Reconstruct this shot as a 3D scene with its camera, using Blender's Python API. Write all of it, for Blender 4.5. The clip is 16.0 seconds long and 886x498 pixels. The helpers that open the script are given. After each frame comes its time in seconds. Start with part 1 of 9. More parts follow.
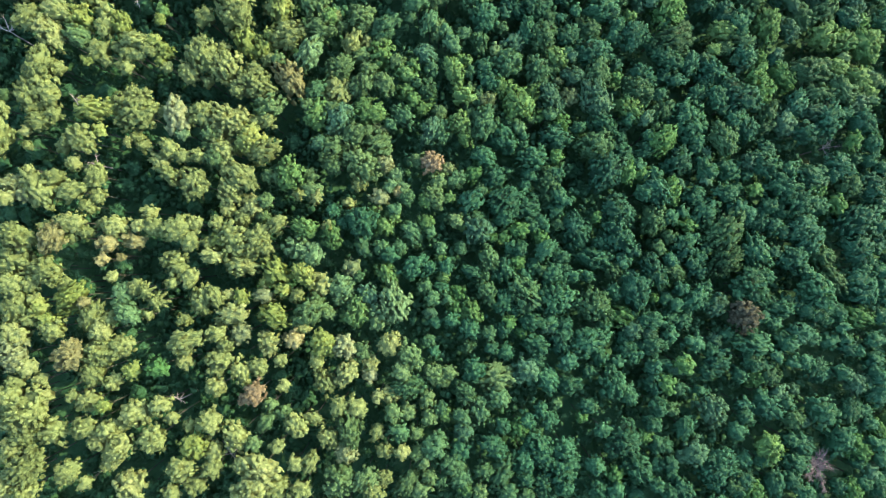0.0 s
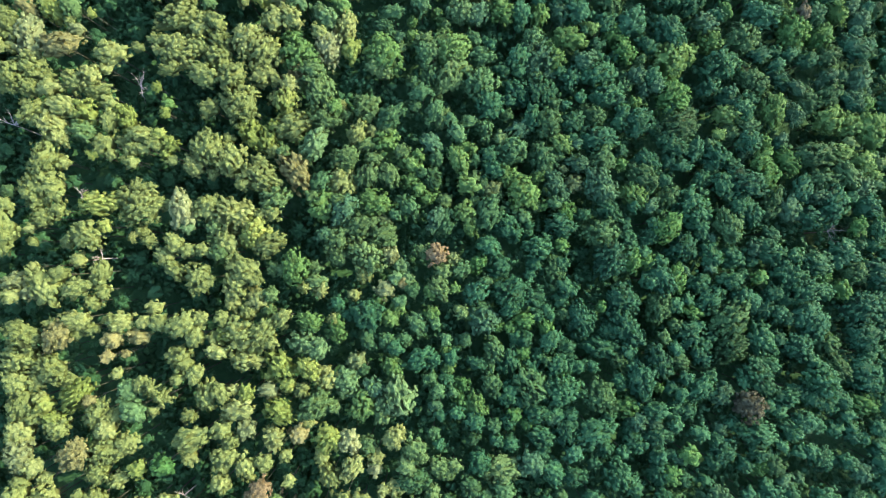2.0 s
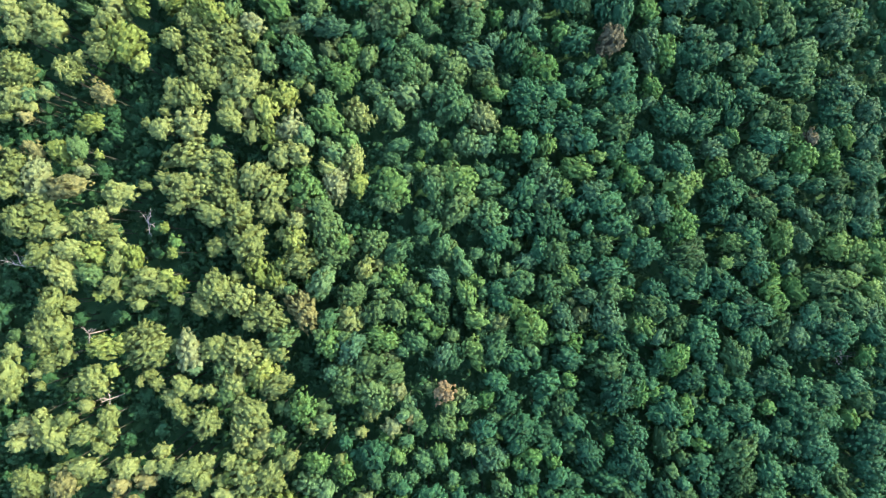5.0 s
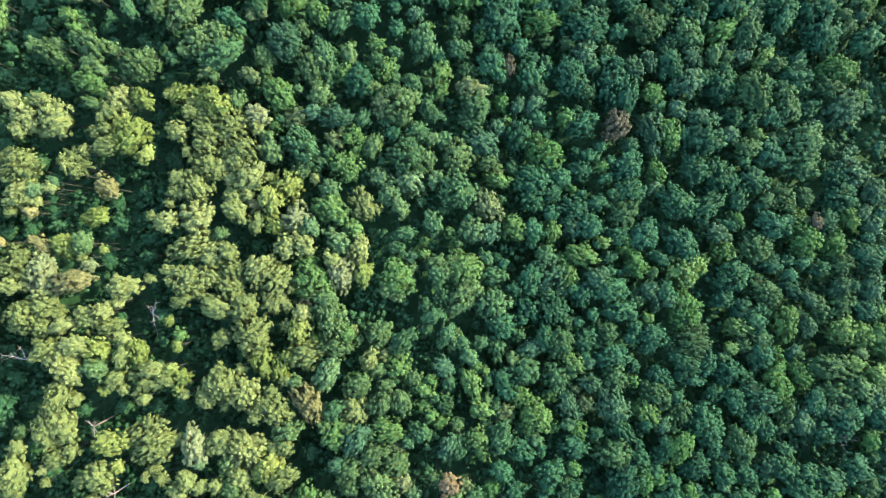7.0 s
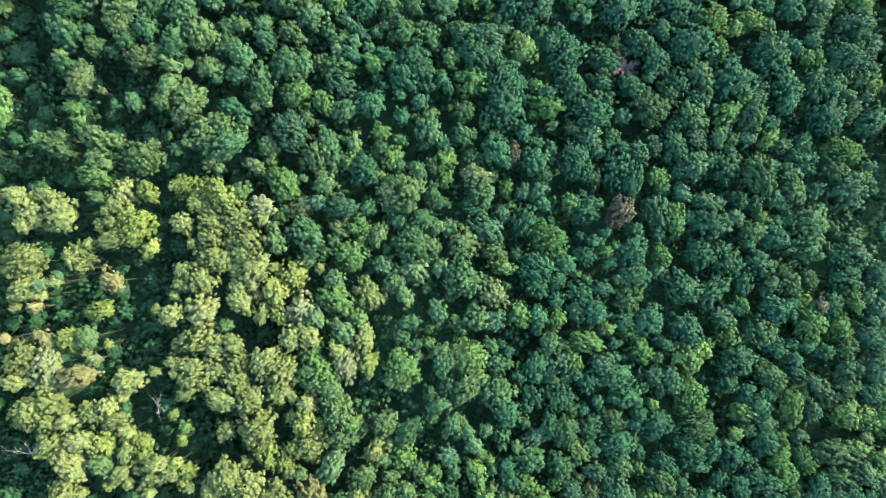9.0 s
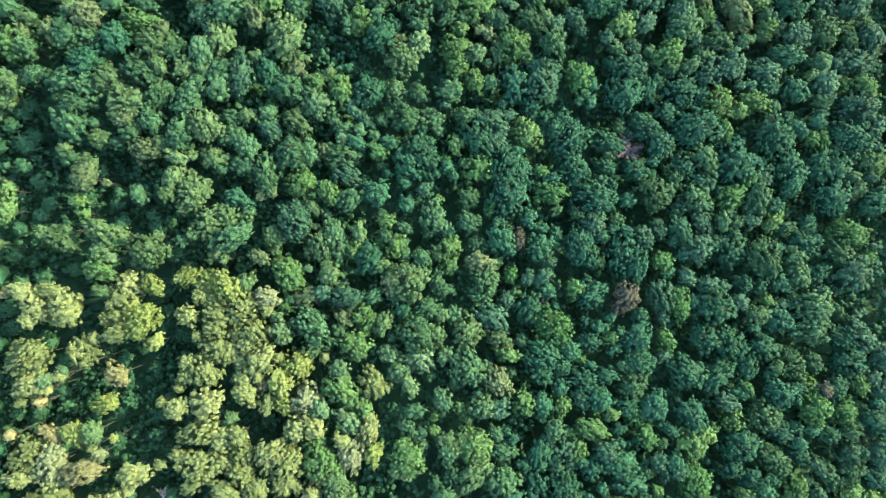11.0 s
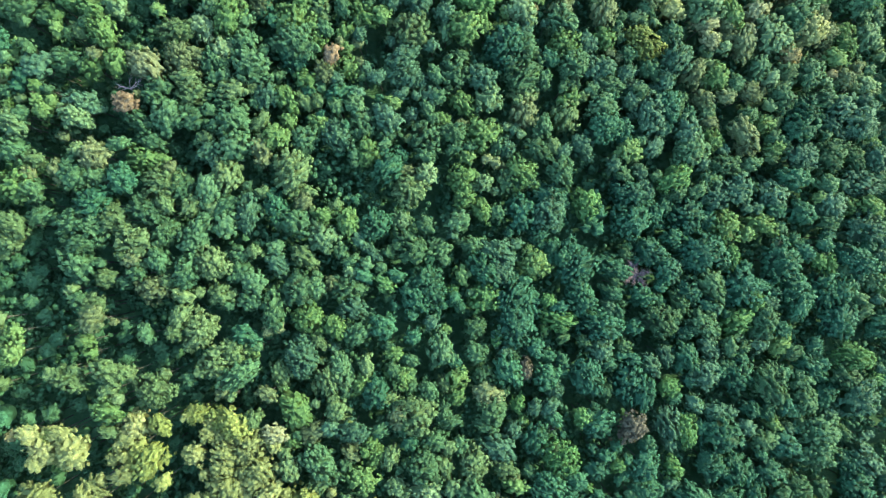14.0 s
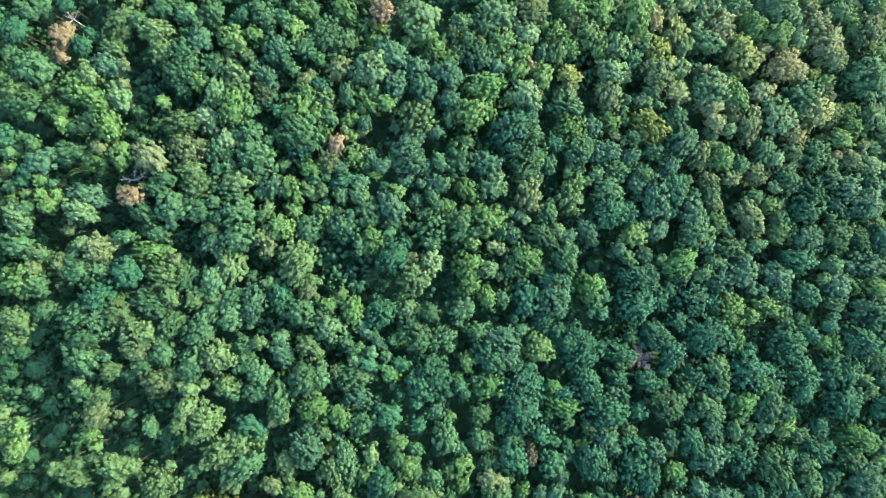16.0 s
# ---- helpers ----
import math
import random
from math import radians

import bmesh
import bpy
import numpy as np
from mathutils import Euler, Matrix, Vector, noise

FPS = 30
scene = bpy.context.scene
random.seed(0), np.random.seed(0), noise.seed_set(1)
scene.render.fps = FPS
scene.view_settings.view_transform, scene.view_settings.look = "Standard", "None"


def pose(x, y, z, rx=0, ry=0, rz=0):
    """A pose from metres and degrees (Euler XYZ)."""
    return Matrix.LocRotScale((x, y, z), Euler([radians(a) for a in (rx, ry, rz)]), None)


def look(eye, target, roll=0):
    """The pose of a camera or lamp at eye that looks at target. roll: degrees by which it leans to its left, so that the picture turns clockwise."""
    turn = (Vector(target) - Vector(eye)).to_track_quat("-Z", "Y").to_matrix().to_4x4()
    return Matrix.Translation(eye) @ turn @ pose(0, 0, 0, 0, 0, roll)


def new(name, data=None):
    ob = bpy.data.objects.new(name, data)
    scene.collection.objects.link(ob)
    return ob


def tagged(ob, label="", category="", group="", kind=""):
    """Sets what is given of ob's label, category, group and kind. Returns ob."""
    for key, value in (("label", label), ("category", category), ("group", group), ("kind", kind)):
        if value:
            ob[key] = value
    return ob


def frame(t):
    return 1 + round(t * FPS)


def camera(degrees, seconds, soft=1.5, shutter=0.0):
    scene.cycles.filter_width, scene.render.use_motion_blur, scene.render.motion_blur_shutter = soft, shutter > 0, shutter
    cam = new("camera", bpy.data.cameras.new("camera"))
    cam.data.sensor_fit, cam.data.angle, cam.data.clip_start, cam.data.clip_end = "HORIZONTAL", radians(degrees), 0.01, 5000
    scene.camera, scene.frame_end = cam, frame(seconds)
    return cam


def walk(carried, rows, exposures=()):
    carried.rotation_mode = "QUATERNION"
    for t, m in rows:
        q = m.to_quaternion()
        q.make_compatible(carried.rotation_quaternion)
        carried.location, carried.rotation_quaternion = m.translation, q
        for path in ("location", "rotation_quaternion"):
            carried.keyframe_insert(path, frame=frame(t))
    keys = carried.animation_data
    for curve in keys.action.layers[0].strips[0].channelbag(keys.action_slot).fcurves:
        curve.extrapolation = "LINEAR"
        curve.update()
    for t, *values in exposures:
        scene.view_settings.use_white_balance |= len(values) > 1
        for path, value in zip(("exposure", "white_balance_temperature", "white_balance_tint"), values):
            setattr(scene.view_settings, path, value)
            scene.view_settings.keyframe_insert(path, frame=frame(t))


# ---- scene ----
# A drone flies at a steady speed over a broadleaf forest and looks straight down.
# x: to the picture's right, y: the way of flight; the eye's height is about 138 m over the crowns.
cam = camera(74.0, 16.0, soft=1.1)
SPEED, DRIFT, SINK, TOP = 10.545, -0.579, -0.054, 158.0
walk(cam, [(t, pose(DRIFT * (t - 8), SPEED * (t - 8), TOP + SINK * (t - 8))) for t in (0, 2, 4, 6, 8, 10, 12, 14, 16)],
     exposures=[(0, 2.77, 6950, 10), (8, 2.85, 6750, 10), (16, 3.06, 6450, 10)])

# ---- light: a low morning sun in a clear sky ----
SUN_FROM, SUN_UP = 22.0, 26.0
world = bpy.data.worlds.new("world")
scene.world = world
world.use_nodes = True
wt = world.node_tree
sky = wt.nodes.new("ShaderNodeTexSky")
sky.sky_type, sky.sun_disc = "NISHITA", False
sky.sun_elevation, sky.sun_rotation = radians(SUN_UP), radians(90 - SUN_FROM)
wt.links.new(sky.outputs[0], wt.nodes["Background"].inputs[0])
wt.nodes["Background"].inputs[1].default_value = 0.205
sun = new("sun", bpy.data.lights.new("sun", "SUN"))
sun.data.energy, sun.data.angle, sun.data.color = 2.2, radians(0.55), (1.0, 0.83, 0.54)
ce, se = math.cos(radians(SUN_UP)), math.sin(radians(SUN_UP))
ca, sa = math.cos(radians(SUN_FROM)), math.sin(radians(SUN_FROM))
sun.matrix_world = look((ce * ca * 300, ce * sa * 300, se * 300 + 30), (0, 0, 30))


# ---- materials ----
def material(name):
    m = bpy.data.materials.new(name)
    m.use_nodes = True
    return m, m.node_tree.nodes, m.node_tree.links, m.node_tree.nodes["Principled BSDF"]


def leaf_material(name, deep, mid, pale, gloss=0.7, through_light=0.24, spread=0.5):
    """Leaves: each spray of leaves and each tree has its own tone; a slow drift of tone runs over the crown."""
    m, n, k, b = material(name)
    geo, obj = n.new("ShaderNodeNewGeometry"), n.new("ShaderNodeObjectInfo")
    ramp = n.new("ShaderNodeValToRGB")
    ramp.color_ramp.elements[0].color, ramp.color_ramp.elements[1].color = (*deep, 1), (*pale, 1)
    e = ramp.color_ramp.elements.new(0.5)
    e.color = (*mid, 1)
    tex, co = n.new("ShaderNodeTexNoise"), n.new("ShaderNodeTexCoord")
    tex.inputs["Scale"].default_value, tex.inputs["Detail"].default_value = 1.1, 5
    tex.inputs["Roughness"].default_value = 0.7
    k.new(co.outputs["Object"], tex.inputs["Vector"])
    a, c, d = (n.new("ShaderNodeMath") for _ in range(3))
    a.operation, c.operation, d.operation = "MULTIPLY_ADD", "MULTIPLY_ADD", "MULTIPLY_ADD"
    k.new(geo.outputs["Random Per Island"], a.inputs[0])
    a.inputs[1].default_value, a.inputs[2].default_value = 0.3, -0.38
    k.new(tex.outputs["Fac"], c.inputs[0])
    c.inputs[1].default_value = 0.9
    k.new(a.outputs[0], c.inputs[2])
    k.new(obj.outputs["Random"], d.inputs[0])
    d.inputs[1].default_value = spread
    k.new(c.outputs[0], d.inputs[2])
    k.new(d.outputs[0], ramp.inputs[0])
    k.new(ramp.outputs[0], b.inputs["Base Color"])
    b.inputs["Roughness"].default_value = gloss
    b.inputs["Specular IOR Level"].default_value = 0.15
    fine, bump = n.new("ShaderNodeTexNoise"), n.new("ShaderNodeBump")
    fine.inputs["Scale"].default_value, fine.inputs["Detail"].default_value = 5.5, 4
    k.new(co.outputs["Object"], fine.inputs["Vector"])
    k.new(fine.outputs["Fac"], bump.inputs["Height"])
    bump.inputs["Strength"].default_value, bump.inputs["Distance"].default_value = 0.9, 0.3
    k.new(bump.outputs[0], b.inputs["Normal"])
    tr, mix = n.new("ShaderNodeBsdfTranslucent"), n.new("ShaderNodeMixShader")
    warm = n.new("ShaderNodeMix")
    warm.data_type, warm.blend_type = "RGBA", "MULTIPLY"
    warm.inputs[0].default_value = 1
    k.new(ramp.outputs[0], warm.inputs[6])
    warm.inputs[7].default_value = (1.25, 1.2, 0.45, 1)
    k.new(warm.outputs[2], tr.inputs["Color"])
    mix.inputs[0].default_value = through_light
    k.new(b.outputs[0], mix.inputs[1])
    k.new(tr.outputs[0], mix.inputs[2])
    k.new(mix.outputs[0], n["Material Output"].inputs["Surface"])
    return m


def rough_material(name, dark, light, scale, detail=6, rough=0.9):
    m, n, k, b = material(name)
    tex, co, ramp, bump = (n.new("ShaderNode" + t) for t in ("TexNoise", "TexCoord", "ValToRGB", "Bump"))
    tex.inputs["Scale"].default_value, tex.inputs["Detail"].default_value = scale, detail
    k.new(co.outputs["Object"], tex.inputs["Vector"])
    ramp.color_ramp.elements[0].color, ramp.color_ramp.elements[0].position = (*dark, 1), 0.3
    ramp.color_ramp.elements[1].color, ramp.color_ramp.elements[1].position = (*light, 1), 0.7
    k.new(tex.outputs["Fac"], ramp.inputs[0])
    k.new(ramp.outputs[0], b.inputs["Base Color"])
    b.inputs["Roughness"].default_value = rough
    k.new(tex.outputs["Fac"], bump.inputs["Height"])
    bump.inputs["Strength"].default_value = 0.6
    k.new(bump.outputs[0], b.inputs["Normal"])
    return m


# Hues differ by tree; part of the slope's light and shade is in these colours.
LEAF = {
    "olive": leaf_material("leaves_olive", (0.023, 0.052, 0.018), (0.047, 0.100, 0.036), (0.082, 0.142, 0.056)),
    # golden, yellow, silver, tan: base colours raised to stand in for sunlight
    "golden": leaf_material("leaves_golden_lit", (0.052, 0.080, 0.026), (0.107, 0.149, 0.050), (0.165, 0.200, 0.077)),
    "yellow": leaf_material("leaves_yellow_green_lit", (0.054, 0.088, 0.020), (0.110, 0.160, 0.040), (0.168, 0.212, 0.064)),
    "silver": leaf_material("leaves_silvery_lit", (0.056, 0.084, 0.036), (0.110, 0.148, 0.066), (0.165, 0.200, 0.098)),
    "tan": leaf_material("leaves_tan_lit", (0.066, 0.076, 0.030), (0.128, 0.137, 0.056), (0.190, 0.190, 0.086)),
    # green, blue, fresh, grey, bronze: base colours lowered to stand in for shade
    "green": leaf_material("leaves_green_dim", (0.008, 0.040, 0.018), (0.015, 0.070, 0.032), (0.029, 0.102, 0.047)),
    "mid": leaf_material("leaves_medium_green", (0.014, 0.045, 0.018), (0.028, 0.084, 0.034), (0.052, 0.120, 0.052)),
    "blue": leaf_material("leaves_bluish_dim", (0.008, 0.041, 0.021), (0.014, 0.070, 0.035), (0.026, 0.098, 0.051)),
    "fresh": leaf_material("leaves_fresh_green_dim", (0.016, 0.060, 0.017), (0.034, 0.104, 0.029), (0.060, 0.144, 0.044)),
    "grey": leaf_material("leaves_grey_green_dim", (0.013, 0.046, 0.022), (0.026, 0.079, 0.040), (0.047, 0.113, 0.059)),
    "bronze": leaf_material("leaves_bronze_green_dim", (0.011, 0.040, 0.015), (0.023, 0.069, 0.026), (0.040, 0.098, 0.039)),
    "lime": leaf_material("leaves_lime", (0.026, 0.074, 0.020), (0.050, 0.118, 0.034), (0.082, 0.158, 0.052)),
    "pale": leaf_material("leaves_pale", (0.030, 0.078, 0.032), (0.061, 0.128, 0.053), (0.102, 0.172, 0.080)),
    "brown": leaf_material("leaves_browning", (0.030, 0.054, 0.020), (0.058, 0.096, 0.038), (0.096, 0.136, 0.058)),
    # dry leaves twice: rust coloured for the sunny side, dusky darkened for the dim one
    "rust": leaf_material("leaves_rust_lit", (0.048, 0.046, 0.022), (0.102, 0.086, 0.046), (0.160, 0.128, 0.074)),
    "dusky": leaf_material("leaves_dusky_dim", (0.022, 0.028, 0.017), (0.046, 0.050, 0.032), (0.076, 0.078, 0.052)),
    "under": leaf_material("leaves_undergrowth", (0.012, 0.050, 0.022), (0.024, 0.086, 0.038), (0.046, 0.122, 0.054)),
}
BARK = rough_material("bark", (0.016, 0.022, 0.015), (0.040, 0.046, 0.032), 3.0)
DEADWOOD = rough_material("bleached_deadwood", (0.12, 0.112, 0.10), (0.26, 0.245, 0.225), 4.0)
TWIGS = rough_material("dry_purple_twigs", (0.045, 0.036, 0.036), (0.105, 0.084, 0.080), 4.0)
SOIL = rough_material("leaf_litter", (0.026, 0.036, 0.020), (0.055, 0.062, 0.036), 0.8, 9)
FAR = rough_material("distant_woodland", (0.018, 0.040, 0.014), (0.055, 0.085, 0.030), 0.12, 8)


# ---- the lie of the land ----
def canopy(x, y):
    """Height of the crowns' tops: a hillside that falls to the right and gently along the flight."""
    a, b = 2.4 * math.tanh(x / 240), 2.6 * math.tanh(y / 260)
    return TOP - (139.18 + 11.02 * a + 5.32 * b - 1.37 * a * a + 1.82 * a * b - 2.81 * b * b)


TALL = 19.0


def land(x, y):
    far = min(1.0, max(0.0, (math.hypot(x, y) - 220) / 900))
    swell = 60 * far * noise.noise((x / 700, y / 700, 3.1))
    return canopy(x, y) - TALL + 0.5 * noise.noise((x / 9, y / 9, 0)) + swell


def mesh_object(name, verts, faces, mat, parent=None, smooth=False):
    me = bpy.data.meshes.new(name)
    me.from_pydata(verts, [], faces)
    me.materials.append(mat)
    if smooth:
        me.polygons.foreach_set("use_smooth", [True] * len(me.polygons))
    ob = new(name, me)
    ob.parent = parent
    return ob


def ground_axis():
    near = [i * 4.0 for i in range(-52, 53)]
    far, step, at = [], 6.0, 208.0
    while at < 3000:
        at += step
        step *= 1.22
        far.append(at)
    return [-a for a in reversed(far)] + near + far


AX = ground_axis()
gv = [(x, y, land(x, y)) for y in AX for x in AX]
na = len(AX)
gf = [(j * na + i, j * na + i + 1, (j + 1) * na + i + 1, (j + 1) * na + i) for j in range(na - 1) for i in range(na - 1)]
ground = mesh_object("ground", gv, gf, SOIL, smooth=True)
ground.data.materials.append(FAR)
for poly in ground.data.polygons:
    c = poly.center
    if abs(c.x) > 172 or abs(c.y) > 205:
        poly.material_index = 1
tagged(ground, "dark leaf-littered forest floor sloping down under the trees", "ground", kind="structure")


# ---- how a tree is made ----
def sprays(rng, centres, radii, leaf, per, up=0.35, flat=0.55, heart=None, share=0.45):
    """Small leaf sprays over the upper skins of round boughs. Gives corners, faces and the way each corner's leaves turn:
    out of the bough and out of the crown's heart."""
    cs = np.repeat(np.asarray(centres, float), per, axis=0)
    rs = np.repeat(np.asarray(radii, float), per)
    d = rng.normal(size=(len(cs), 3))
    d[:, 2] = d[:, 2] + up
    d /= np.linalg.norm(d, axis=1)[:, None]
    d[:, 2] = np.where(d[:, 2] < -0.35, -d[:, 2], d[:, 2])
    p = cs + d * (rs * rng.uniform(0.74, 1.1, len(cs)))[:, None]
    nrm = d + rng.normal(size=d.shape) * flat
    nrm /= np.linalg.norm(nrm, axis=1)[:, None]
    t = np.cross(nrm, rng.normal(size=d.shape))
    t /= np.linalg.norm(t, axis=1)[:, None]
    q = np.cross(nrm, t)
    ln = (leaf * rng.uniform(0.7, 1.5, len(cs)))[:, None]
    v = np.stack([p - t * ln * 0.5, p + t * ln * 0.45 - q * ln * 0.3, p + q * ln * 0.5 + nrm * ln * 0.1], 1).reshape(-1, 3)
    out = v - np.repeat(cs, 3, axis=0)
    out /= np.linalg.norm(out, axis=1)[:, None]
    if heart is not None:
        far = v - np.asarray(heart, float)
        far /= np.linalg.norm(far, axis=1)[:, None]
        out = out * (1 - share) + far * share
    out = out + np.repeat(rng.normal(size=d.shape) * 0.25 + nrm * 0.3, 3, axis=0)
    out /= np.linalg.norm(out, axis=1)[:, None]
    return v, np.arange(len(v)).reshape(-1, 3), out


def leafy_mesh(name, v, f, n, mat):
    me = bpy.data.meshes.new(name)
    me.from_pydata(v.tolist(), [], f if isinstance(f, list) else f.tolist())
    me.materials.append(mat)
    me.polygons.foreach_set("use_smooth", [True] * len(me.polygons))
    me.normals_split_custom_set_from_vertices(n.tolist())
    return me


def crown_shape(seed, r, tall, bough, style):
    """Boughs set over an uneven dome with clefts between its main limbs."""
    rng = np.random.default_rng(seed)
    count = max(9, int(1.85 * (r / bough) ** 2))
    lobes, sizes = [], []
    ph0, wob = rng.uniform(0, 6.28), rng.uniform(0, 6.28, 4)
    cleft = 0.26 if style == "lobed" else 0.13
    for i in range(count):
        f = (i + 0.5) / count
        z = 1 - 1.5 * f
        ph = ph0 + i * 2.39996 + rng.uniform(-0.35, 0.35)
        edge = 1 + 0.11 * math.sin(2 * ph + wob[0]) + 0.11 * math.sin(3 * ph + wob[1]) + 0.09 * math.sin(5 * ph + wob[2])
        s = math.sqrt(max(0.0, 1 - max(z, 0) ** 2)) * edge
        x, y = s * math.cos(ph), s * math.sin(ph)
        k = 1.05 - cleft * (0.5 + 0.9 * noise.noise((x * 1.9 + seed, y * 1.9, z * 1.9))) + rng.uniform(-0.05, 0.05)
        rb = bough * rng.uniform(0.55, 1.4)
        lobes.append(((r - rb * 0.6) * x * k, (r - rb * 0.6) * y * k, tall * z * k))
        sizes.append(rb)
    return rng, lobes, sizes


def star_shape(seed, r, tall, bough):
    """Feathery branches that spread like a star."""
    rng = np.random.default_rng(seed)
    lobes, sizes = [], []
    for j in range(9):
        ph = j * 2 * math.pi / 9 + rng.uniform(-0.25, 0.25)
        reach, rise = r * rng.uniform(0.75, 1.15), tall * rng.uniform(-0.1, 0.5)
        for q in np.linspace(0.15, 1, 6):
            lobes.append((reach * q * math.cos(ph), reach * q * math.sin(ph), rise + tall * 0.5 * (1 - q)))
            sizes.append(bough * (1.15 - 0.75 * q))
    lobes.append((0, 0, tall))
    sizes.append(bough)
    return rng, lobes, sizes


def outward(v, centre):
    n = np.asarray(v, float) - np.asarray(centre, float)
    return n / np.linalg.norm(n, axis=1)[:, None]


def domes(rng, centres, radii, seg=4):
    """The dense leaf mass inside each bough: small uneven domes."""
    vs, fs, ns = [], [], []
    for c, r in zip(centres, radii):
        o, turn = len(vs), rng.uniform(0, 6.28)
        vs.append((c[0], c[1], c[2] + r))
        for th, k in ((0.85, 1.0), (1.75, 0.95)):
            for i in range(seg):
                ph, q = turn + 2 * math.pi * (i + (th > 1) * 0.5) / seg, r * k * rng.uniform(0.72, 1.2)
                vs.append((c[0] + q * math.sin(th) * math.cos(ph), c[1] + q * math.sin(th) * math.sin(ph), c[2] + q * math.cos(th)))
        for i in range(seg):
            j = (i + 1) % seg
            fs += [(o, o + 1 + i, o + 1 + j, o + 1 + j), (o + 1 + i, o + 1 + seg + i, o + 1 + seg + j, o + 1 + j)]
        ns += [c] * (1 + 2 * seg)
    v = np.array(vs)
    return v, fs, outward(v, np.array(ns, float))


def skin(dirs, heart, lobes, sizes, low):
    """Where rays from the crown's heart leave the outermost bough; low: reach sideways and up where no bough is met. Also the bough's own slope there."""
    c, q = np.asarray(lobes, float), np.asarray(sizes, float)
    oc = c - heart
    along = dirs @ oc.T
    disc = along ** 2 - ((oc ** 2).sum(1) - q ** 2)[None]
    t = np.where(disc > 0, along + np.sqrt(np.maximum(disc, 0)), 0)
    best = t.argmax(1)
    flat = np.hypot(dirs[:, 0], dirs[:, 1])
    reach = np.maximum(t[np.arange(len(t)), best], 1 / np.sqrt((flat / low[0]) ** 2 + (dirs[:, 2] / low[1]) ** 2))
    p = heart + dirs * reach[:, None]
    n = p - c[best]
    return p, n / np.maximum(np.linalg.norm(n, axis=1), 1e-6)[:, None]


def dome_grid(seg, rings, rng, sweep=2.0):
    """Ways out of a heart: a pole and rings of them, a little uneven; and the faces that span them."""
    dirs, fs = [(0, 0, 1)], []
    for j in range(1, rings + 1):
        for i in range(seg):
            th = sweep * (j + rng.uniform(-0.25, 0.25) * (j < rings)) / rings
            ph = 2 * math.pi * (i + 0.5 * (j % 2) + rng.uniform(-0.25, 0.25)) / seg
            dirs.append((math.sin(th) * math.cos(ph), math.sin(th) * math.sin(ph), math.cos(th)))
    for i in range(seg):
        fs.append((0, 1 + i, 1 + (i + 1) % seg))
        for j in range(rings - 1):
            a, b = 1 + j * seg, 1 + (j + 1) * seg
            fs.append((a + i, b + i, b + (i + 1) % seg, a + (i + 1) % seg))
    return np.array(dirs), fs


def cards(rng, p, n, leaf, flat=0.6):
    """Leaf sprays lying loosely on a skin at p with its slope n."""
    nrm = n + rng.normal(size=n.shape) * flat
    nrm /= np.linalg.norm(nrm, axis=1)[:, None]
    t = np.cross(nrm, rng.normal(size=n.shape))
    t /= np.linalg.norm(t, axis=1)[:, None]
    q = np.cross(nrm, t)
    ln = (leaf * rng.uniform(0.6, 1.35, len(p)))[:, None]
    p = p + n * rng.uniform(-0.28, 0.12, len(p))[:, None]
    v = np.stack([p - t * ln * 0.5, p - q * ln * 0.36 + nrm * ln * 0.1, p + t * ln * 0.5, p + q * ln * 0.36], 1).reshape(-1, 3)
    turn = n + rng.normal(size=n.shape) * 0.3 + nrm * 0.35
    turn /= np.linalg.norm(turn, axis=1)[:, None]
    return v, np.repeat(turn, 4, axis=0)


def foliage(rng, heart, lobes, sizes, low, seg, rings, leaves, leaf, share):
    """A closed leafy mass: boughs run together into one lumpy skin, with leaf sprays over it."""
    heart = np.asarray(heart, float)
    d, fs = dome_grid(seg, rings, rng)
    v, n = skin(d, heart, lobes, sizes, low)
    v = heart + (v - heart) * 0.9
    n = n * (1 - share) + d * share
    e = rng.normal(size=(leaves, 3))
    e[:, 2] = np.abs(e[:, 2]) * 1.1 - 0.35
    e /= np.linalg.norm(e, axis=1)[:, None]
    lp, ls = skin(e, heart, lobes, sizes, low)
    cv, cn = cards(rng, lp, ls * (1 - share) + e * share, leaf)
    faces = fs + (np.arange(len(cv)).reshape(-1, 4) + len(v)).tolist()
    return np.concatenate([v, cv]), faces, np.concatenate([n / np.linalg.norm(n, axis=1)[:, None], cn])


GRID = {"s": (9, 5), "m": (11, 5), "l": (13, 6), "x": (16, 7), "h": (18, 8)}


def boughs(rng, lobes, sizes, leaf, per, heart, share):
    """Round boughs: a dense dome of leaves in each, and loose sprays over it."""
    lv, lf, ln = sprays(rng, lobes, sizes, leaf, per, heart=heart, share=share)
    dv, df, dn = domes(rng, lobes, [q * 0.82 for q in sizes])
    far = outward(dv, heart)
    dn = dn * (1 - share) + far * share
    return together([(lv, lf.tolist(), ln), (dv, [tuple(dict.fromkeys(f)) for f in df], dn / np.linalg.norm(dn, axis=1)[:, None])])


def together(pieces):
    """Leafy pieces run together: corners, faces and slopes."""
    off, fs = 0, []
    for v, f, n in pieces:
        fs += [tuple(i + off for i in q) for q in f]
        off += len(v)
    return np.concatenate([p[0] for p in pieces]), fs, np.concatenate([p[2] for p in pieces])


STYLES = {"lobed": (0.62, 0.40), "smooth": (0.54, 0.36), "star": (0.62, 0.46)}


